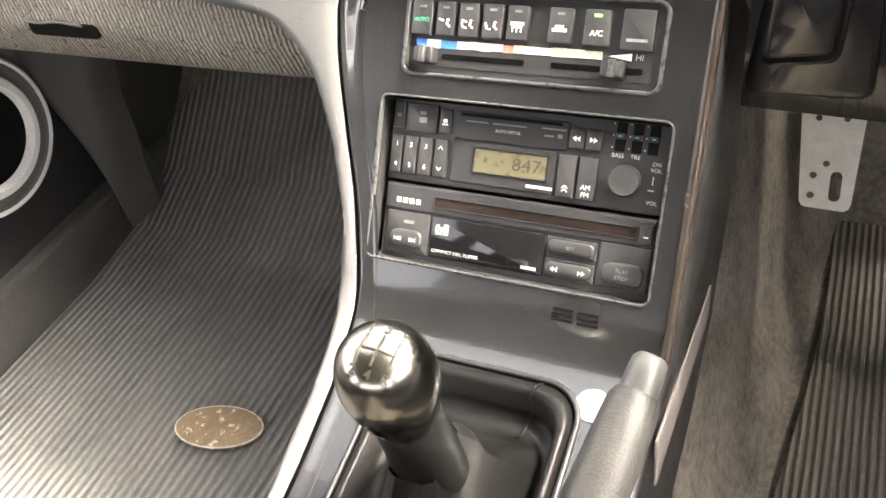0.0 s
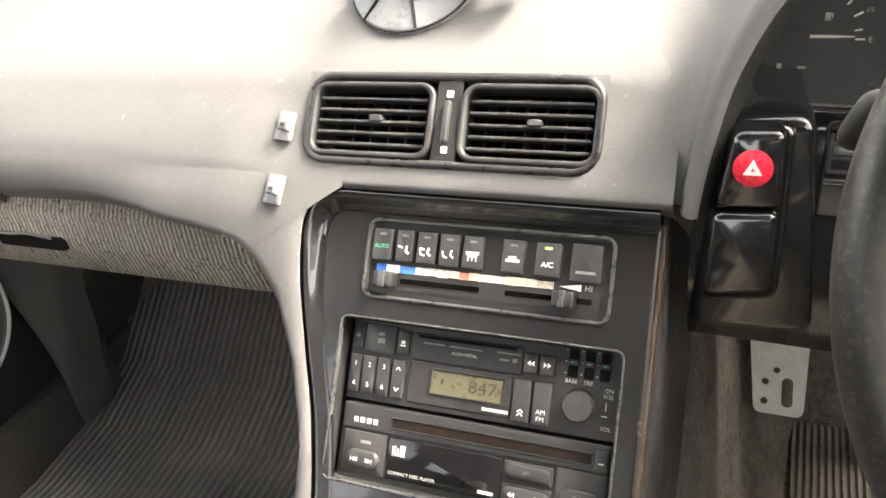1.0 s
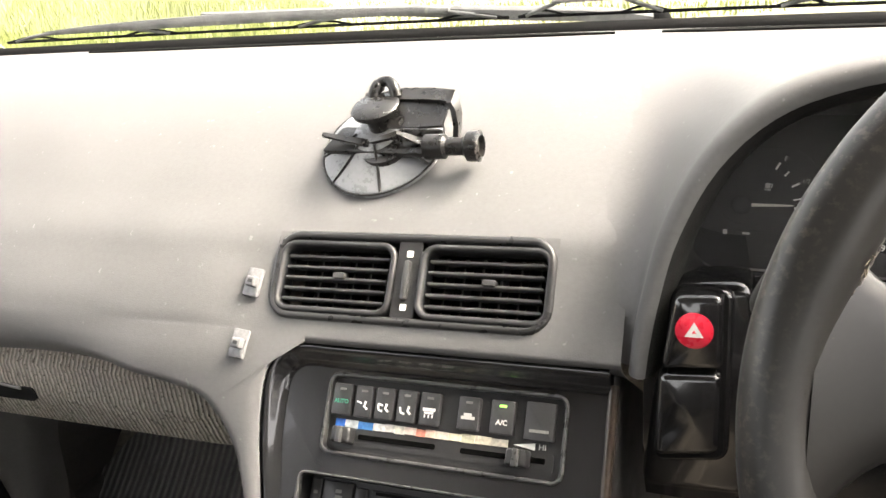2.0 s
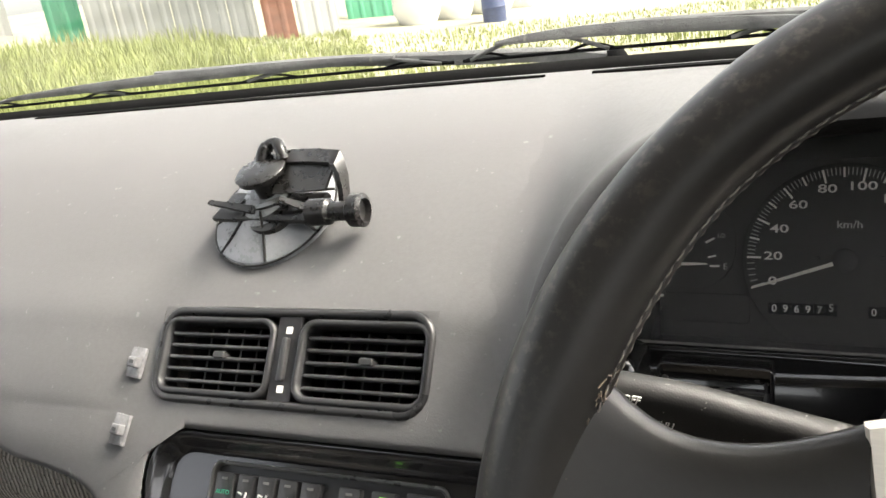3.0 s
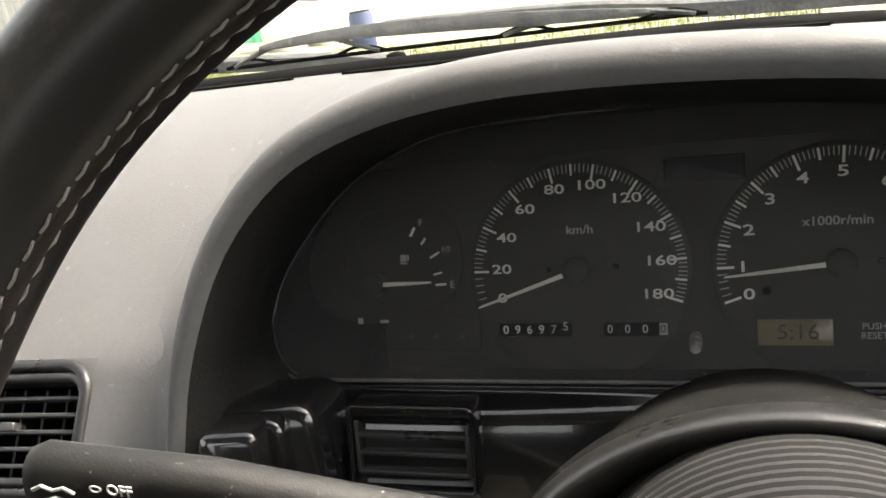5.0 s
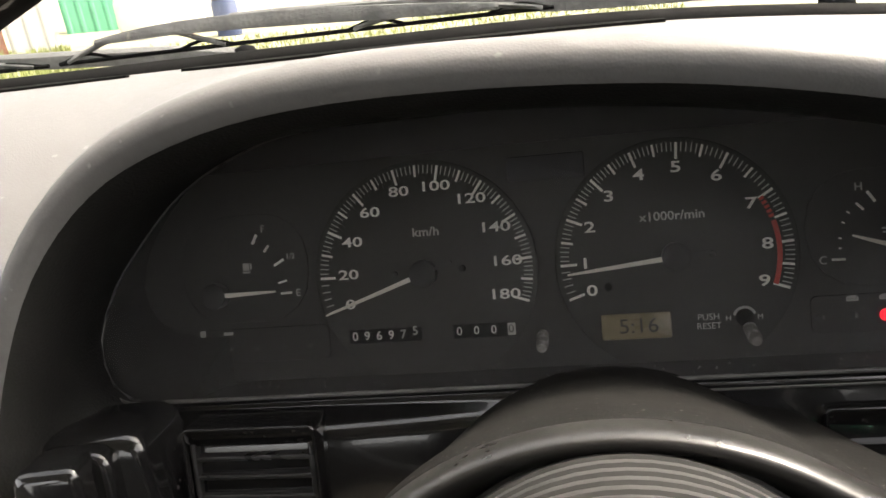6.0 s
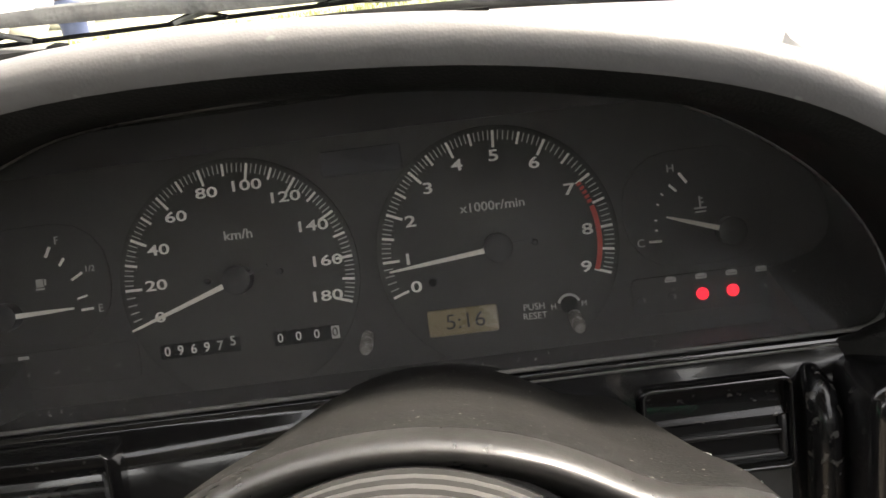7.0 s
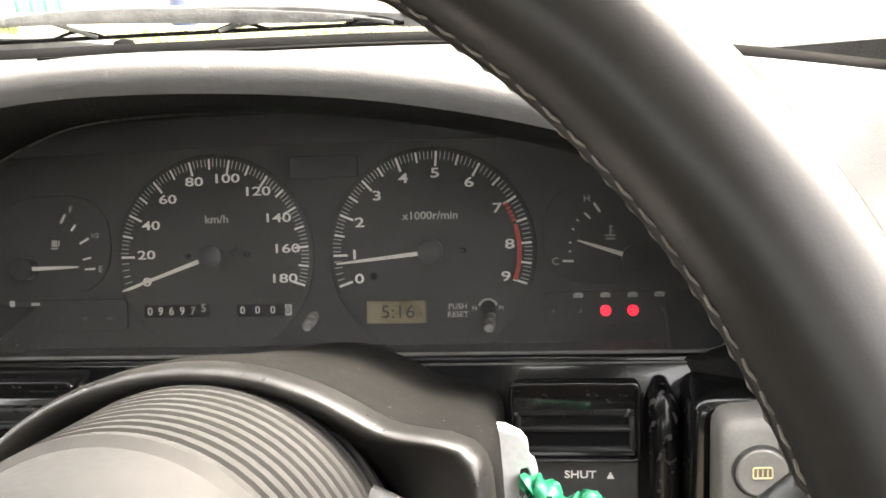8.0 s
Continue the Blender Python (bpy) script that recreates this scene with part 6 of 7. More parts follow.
def lower_panel():
    prof = [(0.60, 0.775), (0.545, 0.796), (0.534, 0.8020), (0.527, 0.8045), (0.5246, 0.8042), (0.5236, 0.8030), (0.5226, 0.7995), (0.517, 0.783), (0.508, 0.74), (0.498, 0.69), (0.505, 0.66)]
    sp = spline([(0, y, z) for y, z in prof], 4)
    rings = []
    for k in range(30):
        x = 0.113 + 0.42 * k / 29
        near = 0.011 * smooth01((0.40 - x) / 0.2)
        rings.append([(x, p.y - near * smooth01((0.803 - p.z) / 0.006) * (p.y < 0.526), p.z - 0.033 * (x - 0.245)) for p in sp])
    part("ledge", loft(bmesh.new(), [r[:9] for r in rings], False), HOODIN, trim, "dull black ledge behind the lens", smooth=60)
    return part("panel", loft(bmesh.new(), [r[8:] for r in rings], False), PIANO, trim, smooth=60)


lower_panel()
# Pale grey tubes stand for the highlights along the panel's edges.
EDGE_SHINE = surface("edge_shine_grey", (0.12, 0.118, 0.112), 0.35, vary=0.3, blotch=0.02)
for dy, dz, thick, start, turn in ((0.0, 0.0, 0.0009, [(0.1310, 0.5460, 0.8290), (0.1335, 0.5390, 0.8180), (0.1395, 0.5325, 0.8110)], [(0.5030, 0.5255, 0.7988), (0.5098, 0.5290, 0.8030), (0.5135, 0.5350, 0.8110), (0.5140, 0.5420, 0.8210)]), (-0.0030, -0.0034, 0.0006, [(0.1300, 0.5235, 0.8060)], [(0.5050, 0.5222, 0.7928), (0.5120, 0.5215, 0.7895)])):
    line = start + [(0.150 + 0.345 * k / 20, 0.5265 + dy, 0.8050 + dz - 0.033 * (0.150 + 0.345 * k / 20 - 0.245)) for k in range(21)] + turn
    part("edge_line", tube(bmesh.new(), spline(line, 3), thick, 8), EDGE_SHINE, trim, "grey edge line that stands for its highlight", smooth=60)



def small_vent(x0, x1, zt, zb, y, lip, blades, label):
    """Driver's outlet: frame, sloping upper lip, blades across a dark duct, shutter bar below."""
    cz = (zt + zb) / 2
    v = thing("driver_air_vent", label, "air vent", plane_frame(((x0 + x1) / 2, y, cz), 11.3, -1.9), "driver air vents")
    w, h = x1 - x0, zt - zb
    part("frame", rim(bmesh.new(), 0, 0, w, h, 0.0035, 0.0018, -0.020, 0.0020), PIANO, v, smooth=50)
    part("duct", P(0, 0, w - 0.002, h - 0.002, 0.002, -0.022, -0.019, bevel=0), SLOT, v)
    top = h / 2 - 0.0016
    rings = []
    for x in np.linspace(-w / 2 + 0.0018, w / 2 - 0.0018, 12):
        rings.append([(x, top, -0.010), (x, top, -0.0016), (x, top - 0.35 * lip, -0.0030), (x, top - 0.8 * lip, -0.0032), (x, top - lip, -0.0016), (x, top - lip - 0.0010, -0.0022), (x, top - lip - 0.0008, -0.010)])
    part("upper_lip", loft(bmesh.new(), rings, True, True, True), PIANO_WORN, v, "scuffed upper lip", smooth=50)
    for b in blades:
        q = b - cz
        part("vane", pill(bmesh.new(), 0, q, w - 0.0052, 0.0020, 0.0009, -0.014, -0.0006, bevel=0.0006), BEZEL, v, smooth=40)
    y0, y1 = blades[-1] - cz, top - lip
    for sx in (-1, 1):
        part("cheek", pill(bmesh.new(), sx * (w / 2 - 0.0034), (y0 + y1) / 2, 0.0024, y1 - y0, 0.0010, -0.014, -0.0004, bevel=0.0006), BEZEL, v, smooth=40)
    lo = part("shutter_bar", B(-w / 2 + 0.001, w / 2 - 0.001, -h / 2 - 0.018, -h / 2 - 0.0006, -0.012, -0.0016, 0.0010), SWITCH_DARK, v, "dark grey shutter bar")
    writing("SHUT", 0.0046, 0.002, -h / 2 - 0.0064, -0.0014, PRINT, lo, bold=0.02, wide=1.15)
    bm = bmesh.new()
    bm.faces.new([bm.verts.new(p) for p in ((0.0128, -h / 2 - 0.0080, -0.0013), (0.0160, -h / 2 - 0.0080, -0.0013), (0.0144, -h / 2 - 0.0048, -0.0013))])
    part("symbol", bm, PRINT, lo)
    return v


small_vent(0.1805, 0.2345, 0.8065, 0.770, 0.5030, 0.0060, (0.7930, 0.7855, 0.7775), "black driver air vent with thin blades")
small_vent(0.4155, 0.4690, 0.7905, 0.7560, 0.5135, 0.0135, (0.7695, 0.7605), "black driver air vent with scuffed lip")


def corner_post(x, y, zt, zb, r):
    """A rounded upright of the trim, rubbed where it bulges."""
    bm = tube(bmesh.new(), [(x, y + 0.012, zt), (x, y + 0.004, zt - 0.004), (x, y, zt - 0.012), (x, y - 0.002, zt - 0.03), (x, y - 0.006, zb)], [0.5 * r, 0.85 * r, r, r, 0.95 * r], 18)
    return part("corner_post", bm, PIANO_WORN, trim, "worn rounded corner post", smooth=60)


corner_post(0.1695, 0.503, 0.806, 0.705, 0.0080)
corner_post(0.4775, 0.509, 0.787, 0.695, 0.0064)

# hazard switch block
def corner_block(corners, z0, z1, r, bevel):
    """A block on a rounded four-cornered outline with a softened top."""
    c = [Vector((x, y, 0)) for x, y in corners]
    mid = sum(c, Vector()) / 4
    lp = []
    for i in range(4):
        a, p, q = c[i - 1], c[i], c[(i + 1) % 4]
        s, e = p + (a - p).normalized() * r, p + (q - p).normalized() * r
        for t in np.linspace(0, 1, 5):
            lp.append(s * (1 - t) ** 2 + p * (2 * t * (1 - t)) + e * t * t)

    def ring(z, inset):
        return [p + (mid - p).normalized() * inset + Vector((0, 0, z)) for p in lp]

    return loft(bmesh.new(), [ring(z0, 0), ring(z1 - bevel, 0), ring(z1 - bevel * 0.35, bevel * 0.3), ring(z1, bevel)], True, True, True)


hz = thing("hazard_switch_panel", "gloss black switch block with red hazard button", "switch panel", plane_frame((0.1445, 0.463, 0.776), 8))
part("housing", corner_block([(-0.0305, -0.089), (0.040, -0.0865), (0.030, 0.0440), (-0.0155, 0.0425)], -0.052, -0.020, 0.010, 0.006), PIANO, hz, smooth=60)
part("bezel", corner_block([(-0.0232, -0.0674), (0.0195, -0.0620), (0.0215, 0.0408), (-0.0125, 0.0398)], -0.026, -0.0125, 0.009, 0.0035), PIANO, hz, smooth=60)
part("well", corner_block([(-0.0212, -0.0640), (0.0170, -0.0590), (0.0188, 0.0385), (-0.0108, 0.0378)], -0.0135, -0.0118, 0.006, 0.0002), MATTE, hz)
up = part("hazard_button", corner_block([(-0.0166, -0.0046), (0.0166, -0.0030), (0.0165, 0.0405), (-0.0089, 0.0396)], -0.02, 0.0, 0.0055, 0.0042), PIANO, hz, smooth=60)
part("red_disc", moved(lathe(bmesh.new(), [(0.0101, -0.002), (0.0101, 0.0006), (0.0092, 0.0010), (0.0005, 0.0010)], 36), Matrix.Translation((0.0018, 0.0198, 0))), HAZARD, up, "bright red hazard disc", smooth=40)
tri = []
for a in (90, 210, 330):
    tri.append((0.0018 + 0.0058 * math.cos(radians(a)), 0.0192 + 0.0058 * math.sin(radians(a)), 0.0013))
bm = bmesh.new()
bm.faces.new([bm.verts.new(p) for p in tri])
part("warning_triangle", bm, PRINT, up, "white warning triangle")
bm = bmesh.new()
bm.faces.new([bm.verts.new((0.0018 + (p[0] - 0.0018) * 0.24, 0.0192 + (p[1] - 0.0192) * 0.24, 0.0016)) for p in tri])
part("triangle_centre", bm, HAZARD, up)
part("blank_button", corner_block([(-0.0206, -0.0578), (0.0152, -0.0527), (0.0160, -0.0046), (-0.0173, -0.0064)], -0.02, -0.0004, 0.0055, 0.0042), PIANO, hz, "blank gloss black button", smooth=60)

# rear demister switch block
dm = thing("demister_switch_panel", "gloss black switch block with round demister button", "switch panel", plane_frame((0.5, 0.474, 0.776), 8))
part("housing", corner_block([(-0.0175, -0.075), (0.040, -0.075), (0.040, 0.0215), (-0.0146, 0.0208)], -0.06, -0.0155, 0.008, 0.0045), PIANO, dm, smooth=60)
part("well", corner_block([(-0.0125, -0.070), (0.034, -0.070), (0.034, 0.0175), (-0.0105, 0.0170)], -0.0165, -0.0150, 0.006, 0.0002), MATTE, dm)
cap = part("switch_cap", corner_block([(-0.0100, -0.062), (0.0225, -0.062), (0.0225, 0.0192), (-0.0082, 0.0182)], -0.02, 0.0, 0.0065, 0.0042), SWITCH, dm, "grey switch cap", smooth=60)
part("button_ring", moved(lathe(bmesh.new(), [(0.0102, -0.001), (0.0102, 0.0007), (0.0093, 0.0009)], 40, cap=False), Matrix.Translation((0.0060, -0.0012, 0))), SWITCH_DARK, cap, smooth=40)
btn = part("round_button", moved(lathe(bmesh.new(), [(0.0091, -0.001), (0.0091, 0.0016), (0.0084, 0.0022), (0.0005, 0.0020)], 40), Matrix.Translation((0.0060, -0.0012, 0))), SWITCH, cap, "round grey push button", smooth=40)
part("demister_symbol", rim(bmesh.new(), 0.0060, -0.0008, 0.0072, 0.0046, 0.0010, 0.0006, 0.0022, 0.0026), PRINT_AMBER, btn, "amber demister symbol")
bars([(x - 0.0003, x + 0.0003, -0.0022, 0.0006) for x in (0.0043, 0.0060, 0.0077)], PRINT_AMBER, btn, 0.0023, "symbol")

# ---- steering wheel, boss, column ----
COL_FRAME = plane_frame((0.3357, 0.2926, 0.8514), 23.3)
W_FRAME = plane_frame((0.3357, 0.2926, 0.8514), 23.3, -2.7)
wheel = thing("steering_wheel", "worn black leather steering wheel with alloy spoke plate", "steering wheel", W_FRAME)
RW, TW = 0.1466, 0.0118


def rim_point(a, c, extra=0.0):
    """A place on the rim: a round the wheel, c round its section (pi: the inner edge)."""
    deg = math.degrees(a) % 360
    grip = max(0.0, 1 - abs(deg - 158) / 24)
    grip = grip * grip * (3 - 2 * grip)
    inner = max(0.0, -math.cos(c))
    lump = 1 + 0.02 * noise.noise((math.cos(a) * 6, math.sin(a) * 6, math.cos(c))) + inner * (0.06 + 0.22 * grip)
    t = TW * lump + extra
    r = RW + t * math.cos(c)
    return Vector((r * math.cos(a), r * math.sin(a), t * math.sin(c)))


def wheel_rim():
    n, m = 180, 28
    rings = [[rim_point(2 * math.pi * i / n, 2 * math.pi * k / m) for k in range(m)] for i in range(n)]
    rings.append(rings[0])
    bm = loft(bmesh.new(), rings)
    bmesh.ops.remove_doubles(bm, verts=bm.verts, dist=1e-6)
    return part("rim", bm, LEATHER, wheel, "worn black leather rim", smooth=80)


rim_ob = wheel_rim()
SEAM_AT = math.pi - 0.10
rings = []
for i in range(240):
    a = 2 * math.pi * i / 240
    rings.append([rim_point(a, SEAM_AT + q, h) for q, h in ((-0.11, -0.0004), (-0.08, 0.0004), (0.0, 0.0001), (0.08, 0.0004), (0.11, -0.0004))])
part("seam", loft(bmesh.new(), rings + [rings[0]], False), SEAM, rim_ob, "brown-black sewn seam", smooth=60)
bm_t = bmesh.new()
for i in range(176):
    for side in (-0.12, 0.12):
        a0 = 2 * math.pi * (i + (0.5 if side > 0 else 0)) / 176
        da = 2 * math.pi / 176
        tube(bm_t, [rim_point(a0, SEAM_AT + side, -0.0001), rim_point(a0 + 0.35 * da, SEAM_AT + side * 0.94, 0.0004), rim_point(a0 + 0.7 * da, SEAM_AT + side * 0.85, 0.0)], 0.00030, 5)
part("stitching", bm_t, THREAD, rim_ob, "pale grey stitching", smooth=60)


def spoke(sx):
    """Leather-wrapped spoke that flares into the rim."""
    rings = []
    for t in np.linspace(0, 1, 14):
        u = 0.066 + (RW - 0.010 - 0.066) * t
        fl = max(0, (t - 0.55) / 0.45) ** 2
        top = 0.0422 - 0.0082 * math.sin(math.pi * min(1, t / 0.88)) + 0.014 * fl
        bot = -0.012 - 0.03 * fl
        zc = -0.0125 + 0.0125 * t ** 1.5
        th = 0.0065 + 0.002 * fl
        ring = []
        for k in range(20):
            a = 2 * math.pi * k / 20
            cy = (top + bot) / 2 + (top - bot) / 2 * math.copysign(abs(math.sin(a)) ** 0.6, math.sin(a))
            ring.append((sx * u, cy, zc + th * math.copysign(abs(math.cos(a)) ** 0.7, math.cos(a))))
        rings.append(ring)
    s = part("spoke", loft(bmesh.new(), rings, True, True, True), LEATHER, wheel, "leather-wrapped spoke", smooth=70)
    if sx < 0:
        rub = bmesh.new()
        rnd = random.Random(3)
        for k in range(36):
            a, c = radians(rnd.uniform(158, 172)), math.pi - rnd.uniform(-0.15, 0.45)
            p, q = rim_point(a, c, 0.0002), rim_point(a + rnd.uniform(-0.02, 0.02), c + rnd.uniform(-0.15, 0.15), 0.0006)
            tube(rub, [p, (p + q) / 2 + Vector((0, 0, 0.0004)), q], rnd.uniform(0.00012, 0.0003), 5)
        tagged(part("frayed_edge", rub, LEATHER_WORN, s, "frayed rubbed leather"), kind="stuff")
    return s


spoke(-1)
spoke(1)
bm = bmesh.new()
top = [(x, 0.0402 + (0.0062 * math.sin(math.pi * (0.0675 + x) / 0.0675) if x < 0 else 0.0) + 0.0015 * abs(x) / 0.0675 - 0.5 * max(0.0, x - 0.034) - 0.005 * smooth01((x + 0.014) / 0.022)) for x in np.linspace(-0.0675, 0.0675, 25)]
lo = [(0.06, -0.02), (0.045, -0.05), (0.02, -0.07), (-0.02, -0.07), (-0.045, -0.05), (-0.06, -0.02)]
lp = top + lo
loft(bm, [[(x, y, -0.016) for x, y in lp], [(x, y, -0.0085) for x, y in lp], [(x * 0.985, y * 0.985, -0.0075) for x, y in lp]], True, True, True)
part("spoke_plate", bm, ALLOY, wheel, "brushed alloy spoke plate", smooth=30)
part("horn_pad", moved(lathe(bmesh.new(), [(0.028, -0.009), (0.028, -0.003), (0.025, 0.0), (0.002, 0.001)], 40), Matrix.Translation((0, -0.012, 0))), BLACK, wheel, smooth=50)
rings = [(0.030, -0.010), (0.0375, -0.013), (0.0395, -0.020), (0.0430, -0.040)]
for k in range(12):
    z = -0.042 - 0.0046 * k
    r = 0.0448 + 0.0006 * k
    rings += [(r + 0.0004, z), (r + 0.0005, z - 0.0016), (r + 0.0004, z - 0.0032), (r - 0.0003, z - 0.0037), (r - 0.0003, z - 0.0042)]
part("ribbed_boss", moved(lathe(bmesh.new(), rings, 64), Matrix.Translation((0.006, -0.001, 0))), BOSS, wheel, "ribbed rubber boss sleeve", smooth=35)
part("boss_ring", moved(lathe(bmesh.new(), [(0.026, -0.004), (0.0335, -0.005), (0.0350, -0.009), (0.0335, -0.012)], 48), Matrix.Translation((0.004, 0, 0))), BOSS, wheel, smooth=50)

col = thing("steering_column", "dusty dark plastic steering column shroud", "steering column", COL_FRAME)
cp = [(0.70, -0.112), (0.78, -0.101), (0.85, -0.0915), (0.905, -0.0855), (0.95, -0.0835), (0.985, -0.0860), (1.006, -0.0930), (1.015, -0.104), (1.01, -0.118), (0.98, -0.15), (0.95, -0.25)]
sp = [(p.x, p.y) for p in spline([(a, b, 0) for a, b in cp], 4)]
def shroud_reach(a, m):
    """How far the shroud's outline lies from its axis; m brings in the ignition lock's square bulge."""
    c, s = math.cos(a), math.sin(a)
    round_ = 1 / math.hypot(c / 0.0695, s / (0.0545 if s > 0 else 0.068))
    if c <= 0.02:
        return round_
    square = ((0.077 / c) ** -9 + ((0.0355 if s > 0 else 0.055) / max(1e-3, abs(s))) ** -9) ** (-1 / 9)
    return round_ * (1 - m) + m * (round_ ** 18 + square ** 18) ** (1 / 18)


rings = []
for s, z in sp:
    m = 1.0 if z < -0.095 and s > 0.97 else smooth01((s - 0.80) / 0.13)
    rings.append([(0.004 + s * shroud_reach(a, m) * math.cos(a), s * shroud_reach(a, m) * math.sin(a), z) for a in np.linspace(0, 2 * math.pi, 120, endpoint=False)])
# The lip's highlight is put into a lighter, glossier copy of the shroud plastic.
part("front_lip", loft(bmesh.new(), rings[:25]), LIT_COLUMN, col, "rounded front lip, lighter and glossier for its highlight", smooth=70)
part("shroud", loft(bmesh.new(), rings[24:]), COLUMN, col, smooth=70)
part("lock_barrel", moved(lathe(bmesh.new(), [(0.0075, -0.12), (0.0075, -0.105), (0.0066, -0.1035), (0.002, -0.1035)], 24), Matrix.Translation((0.083, -0.020, -0.02)) @ Matrix.Rotation(radians(25), 4, "Y")), SWITCH, col, "grey lock barrel", smooth=40)

# ignition key with tag
key = thing("ignition_key", "white-headed key with green tag in the ignition", "key")
fob = [(-0.0085, 0.0165), (-0.0062, 0.0220), (-0.0030, 0.0238), (0.0010, 0.0230), (0.0062, 0.0196), (0.0080, 0.0165), (0.0082, 0.0105), (0.0102, 0.0085), (0.0108, 0.0055), (0.0102, -0.0080), (0.0060, -0.0190), (-0.0020, -0.0215), (-0.0052, -0.0130)]
eyelet = [(0.0048, 0.0068), (0.0070, 0.0072), (0.0078, 0.0050), (0.0068, -0.0050), (0.0050, -0.0085), (0.0036, -0.0050)]
key_at = pose(0.4160, 0.4555, 0.7855, 0, 0, 6)
head = part("key_head", filled([fob, eyelet], lambda x, y, z: key_at @ Vector((x, z * 1.0 + 0.002, y)), 0.005), WHITE_PLASTIC, key, "white plastic key head with an eyelet")
bev = head.modifiers.new("soft_edges", "BEVEL")
bev.width, bev.segments, bev.limit_method = 0.0007, 2, "ANGLE"
part("blade", tube(bmesh.new(), [(0.412, 0.4555, 0.786), (0.402, 0.452, 0.782)], 0.0026, 8), EDGE, key)
rnd = random.Random(5)
crumple = [Vector((0.4215 + 0.0024 * k, 0.448 + rnd.uniform(-0.003, 0.003), 0.7850 - 0.0004 * k + rnd.uniform(-0.0042, 0.0042))) for k in range(14)]
bm = tube(bmesh.new(), spline(crumple, 3), [rnd.uniform(0.0020, 0.0050) for k in range(40)], 9)
part("tag", bm, GREEN_TAG, key, "crumpled green plastic tag", smooth=60)

# ---- wiper stalk ----
stalk = thing("wiper_stalk", "black wiper stalk with white printed settings", "wiper stalk")
s0, s1 = Vector((0.1815, 0.357, 0.8705)), Vector((0.290, 0.388, 0.838))
ax = (s1 - s0).normalized()
upv = Vector((0, -0.39, 0.92))
upv = (upv - ax * upv.dot(ax)).normalized()
nv = ax.cross(upv).normalized()
if nv.y > 0:
    nv = -nv
sm_ = Matrix((ax, upv, nv)).transposed().to_4x4()
sm_.translation = s0
stalk.matrix_world = sm_
rings = []
L = (s1 - s0).length
for t, hh, th in ((0.0, 0.55, 0.4), (0.012, 0.88, 0.8), (0.04, 1.0, 1.0), (0.35, 0.98, 1.0), (0.6, 0.72, 0.95), (0.8, 0.55, 0.9), (1.0, 0.5, 0.9)):
    rings.append([(t * L, (0.0135 * hh) * math.copysign(abs(math.sin(a)) ** 0.7, math.sin(a)) - 0.004 * (1 - hh), 0.0062 * th * math.copysign(abs(math.cos(a)) ** 0.7, math.cos(a))) for a in np.linspace(0, 2 * math.pi, 20, endpoint=False)])
part("lever", loft(bmesh.new(), rings, True, True, True), STALK, stalk, smooth=60)
for i, w in enumerate(("OFF", "INT", "LO", "HI")):
    y = 0.0112 - 0.0056 * i
    writing(w, 0.0054, 0.0203, y, 0.0064, PRINT, stalk, align="LEFT", bold=0.01, wide=0.58)
    if i == 0:
        part("setting_dot", moved(rim(bmesh.new(), 0, 0, 0.0026, 0.0026, 0.0013, 0.0005, 0, 0.0002), Matrix.Translation((0.0180, y, 0.0063))), PRINT, stalk)
    else:
        part("setting_dot", moved(lathe(bmesh.new(), [(0.0012, 0), (0.0012, 0.0003), (0.0002, 0.0003)], 14), Matrix.Translation((0.0180, y, 0.0062))), PRINT, stalk)
writing("PULL", 0.0054, 0.0355, 0.0011, 0.0063, PRINT, stalk, bold=0.01, wide=0.58)
writing("WASH", 0.0054, 0.0355, -0.0046, 0.0063, PRINT, stalk, bold=0.01, wide=0.58)
bm = bmesh.new()
tube(bm, [(0.0085, 0.0015, 0.0066), (0.0125, 0.0035, 0.0067), (0.0165, 0.0015, 0.0066), (0.0148, -0.0035, 0.0066), (0.0102, -0.0035, 0.0066), (0.0085, 0.0015, 0.0066)], 0.0005, 6)
tube(bm, [(0.0125, -0.003, 0.0067), (0.0125, 0.001, 0.0067)], 0.0004, 6)
tube(bm, [(0.0092, 0.0052, 0.0066), (0.0108, 0.0066, 0.0066), (0.0125, 0.0056, 0.0066), (0.0142, 0.0066, 0.0066), (0.0158, 0.0052, 0.0066)], 0.0004, 6)
part("washer_symbol", moved(bm, Matrix.Translation((-0.0072, 0.0022, 0)) @ Matrix.Diagonal((1.3, 1.3, 1, 1))), PRINT_DIM, stalk)

# ---- suction mount on the pad ----
M_FRAME = plane_frame((-0.072, 0.566, 0.866), 56)
mount = thing("suction_mount", "black folded phone mount on a suction cup stuck to the dashboard", "phone mount", M_FRAME)
cup_at = Matrix.Translation((-0.007, 0.008, 0.0048))
part("suction_cup", moved(lathe(bmesh.new(), [(0.0455, -0.006), (0.0460, 0.0), (0.0440, 0.0022), (0.034, 0.0055), (0.024, 0.010), (0.016, 0.015), (0.010, 0.017)], 56), cup_at), CUP, mount, "dull grey suction cup", smooth=60)
part("cup_edge", moved(tube(bmesh.new(), [(0.0458 * math.cos(a), 0.0458 * math.sin(a), 0.0006) for a in np.linspace(0, 2 * math.pi, 57)], 0.0009, 6), cup_at), MOUNT, mount)
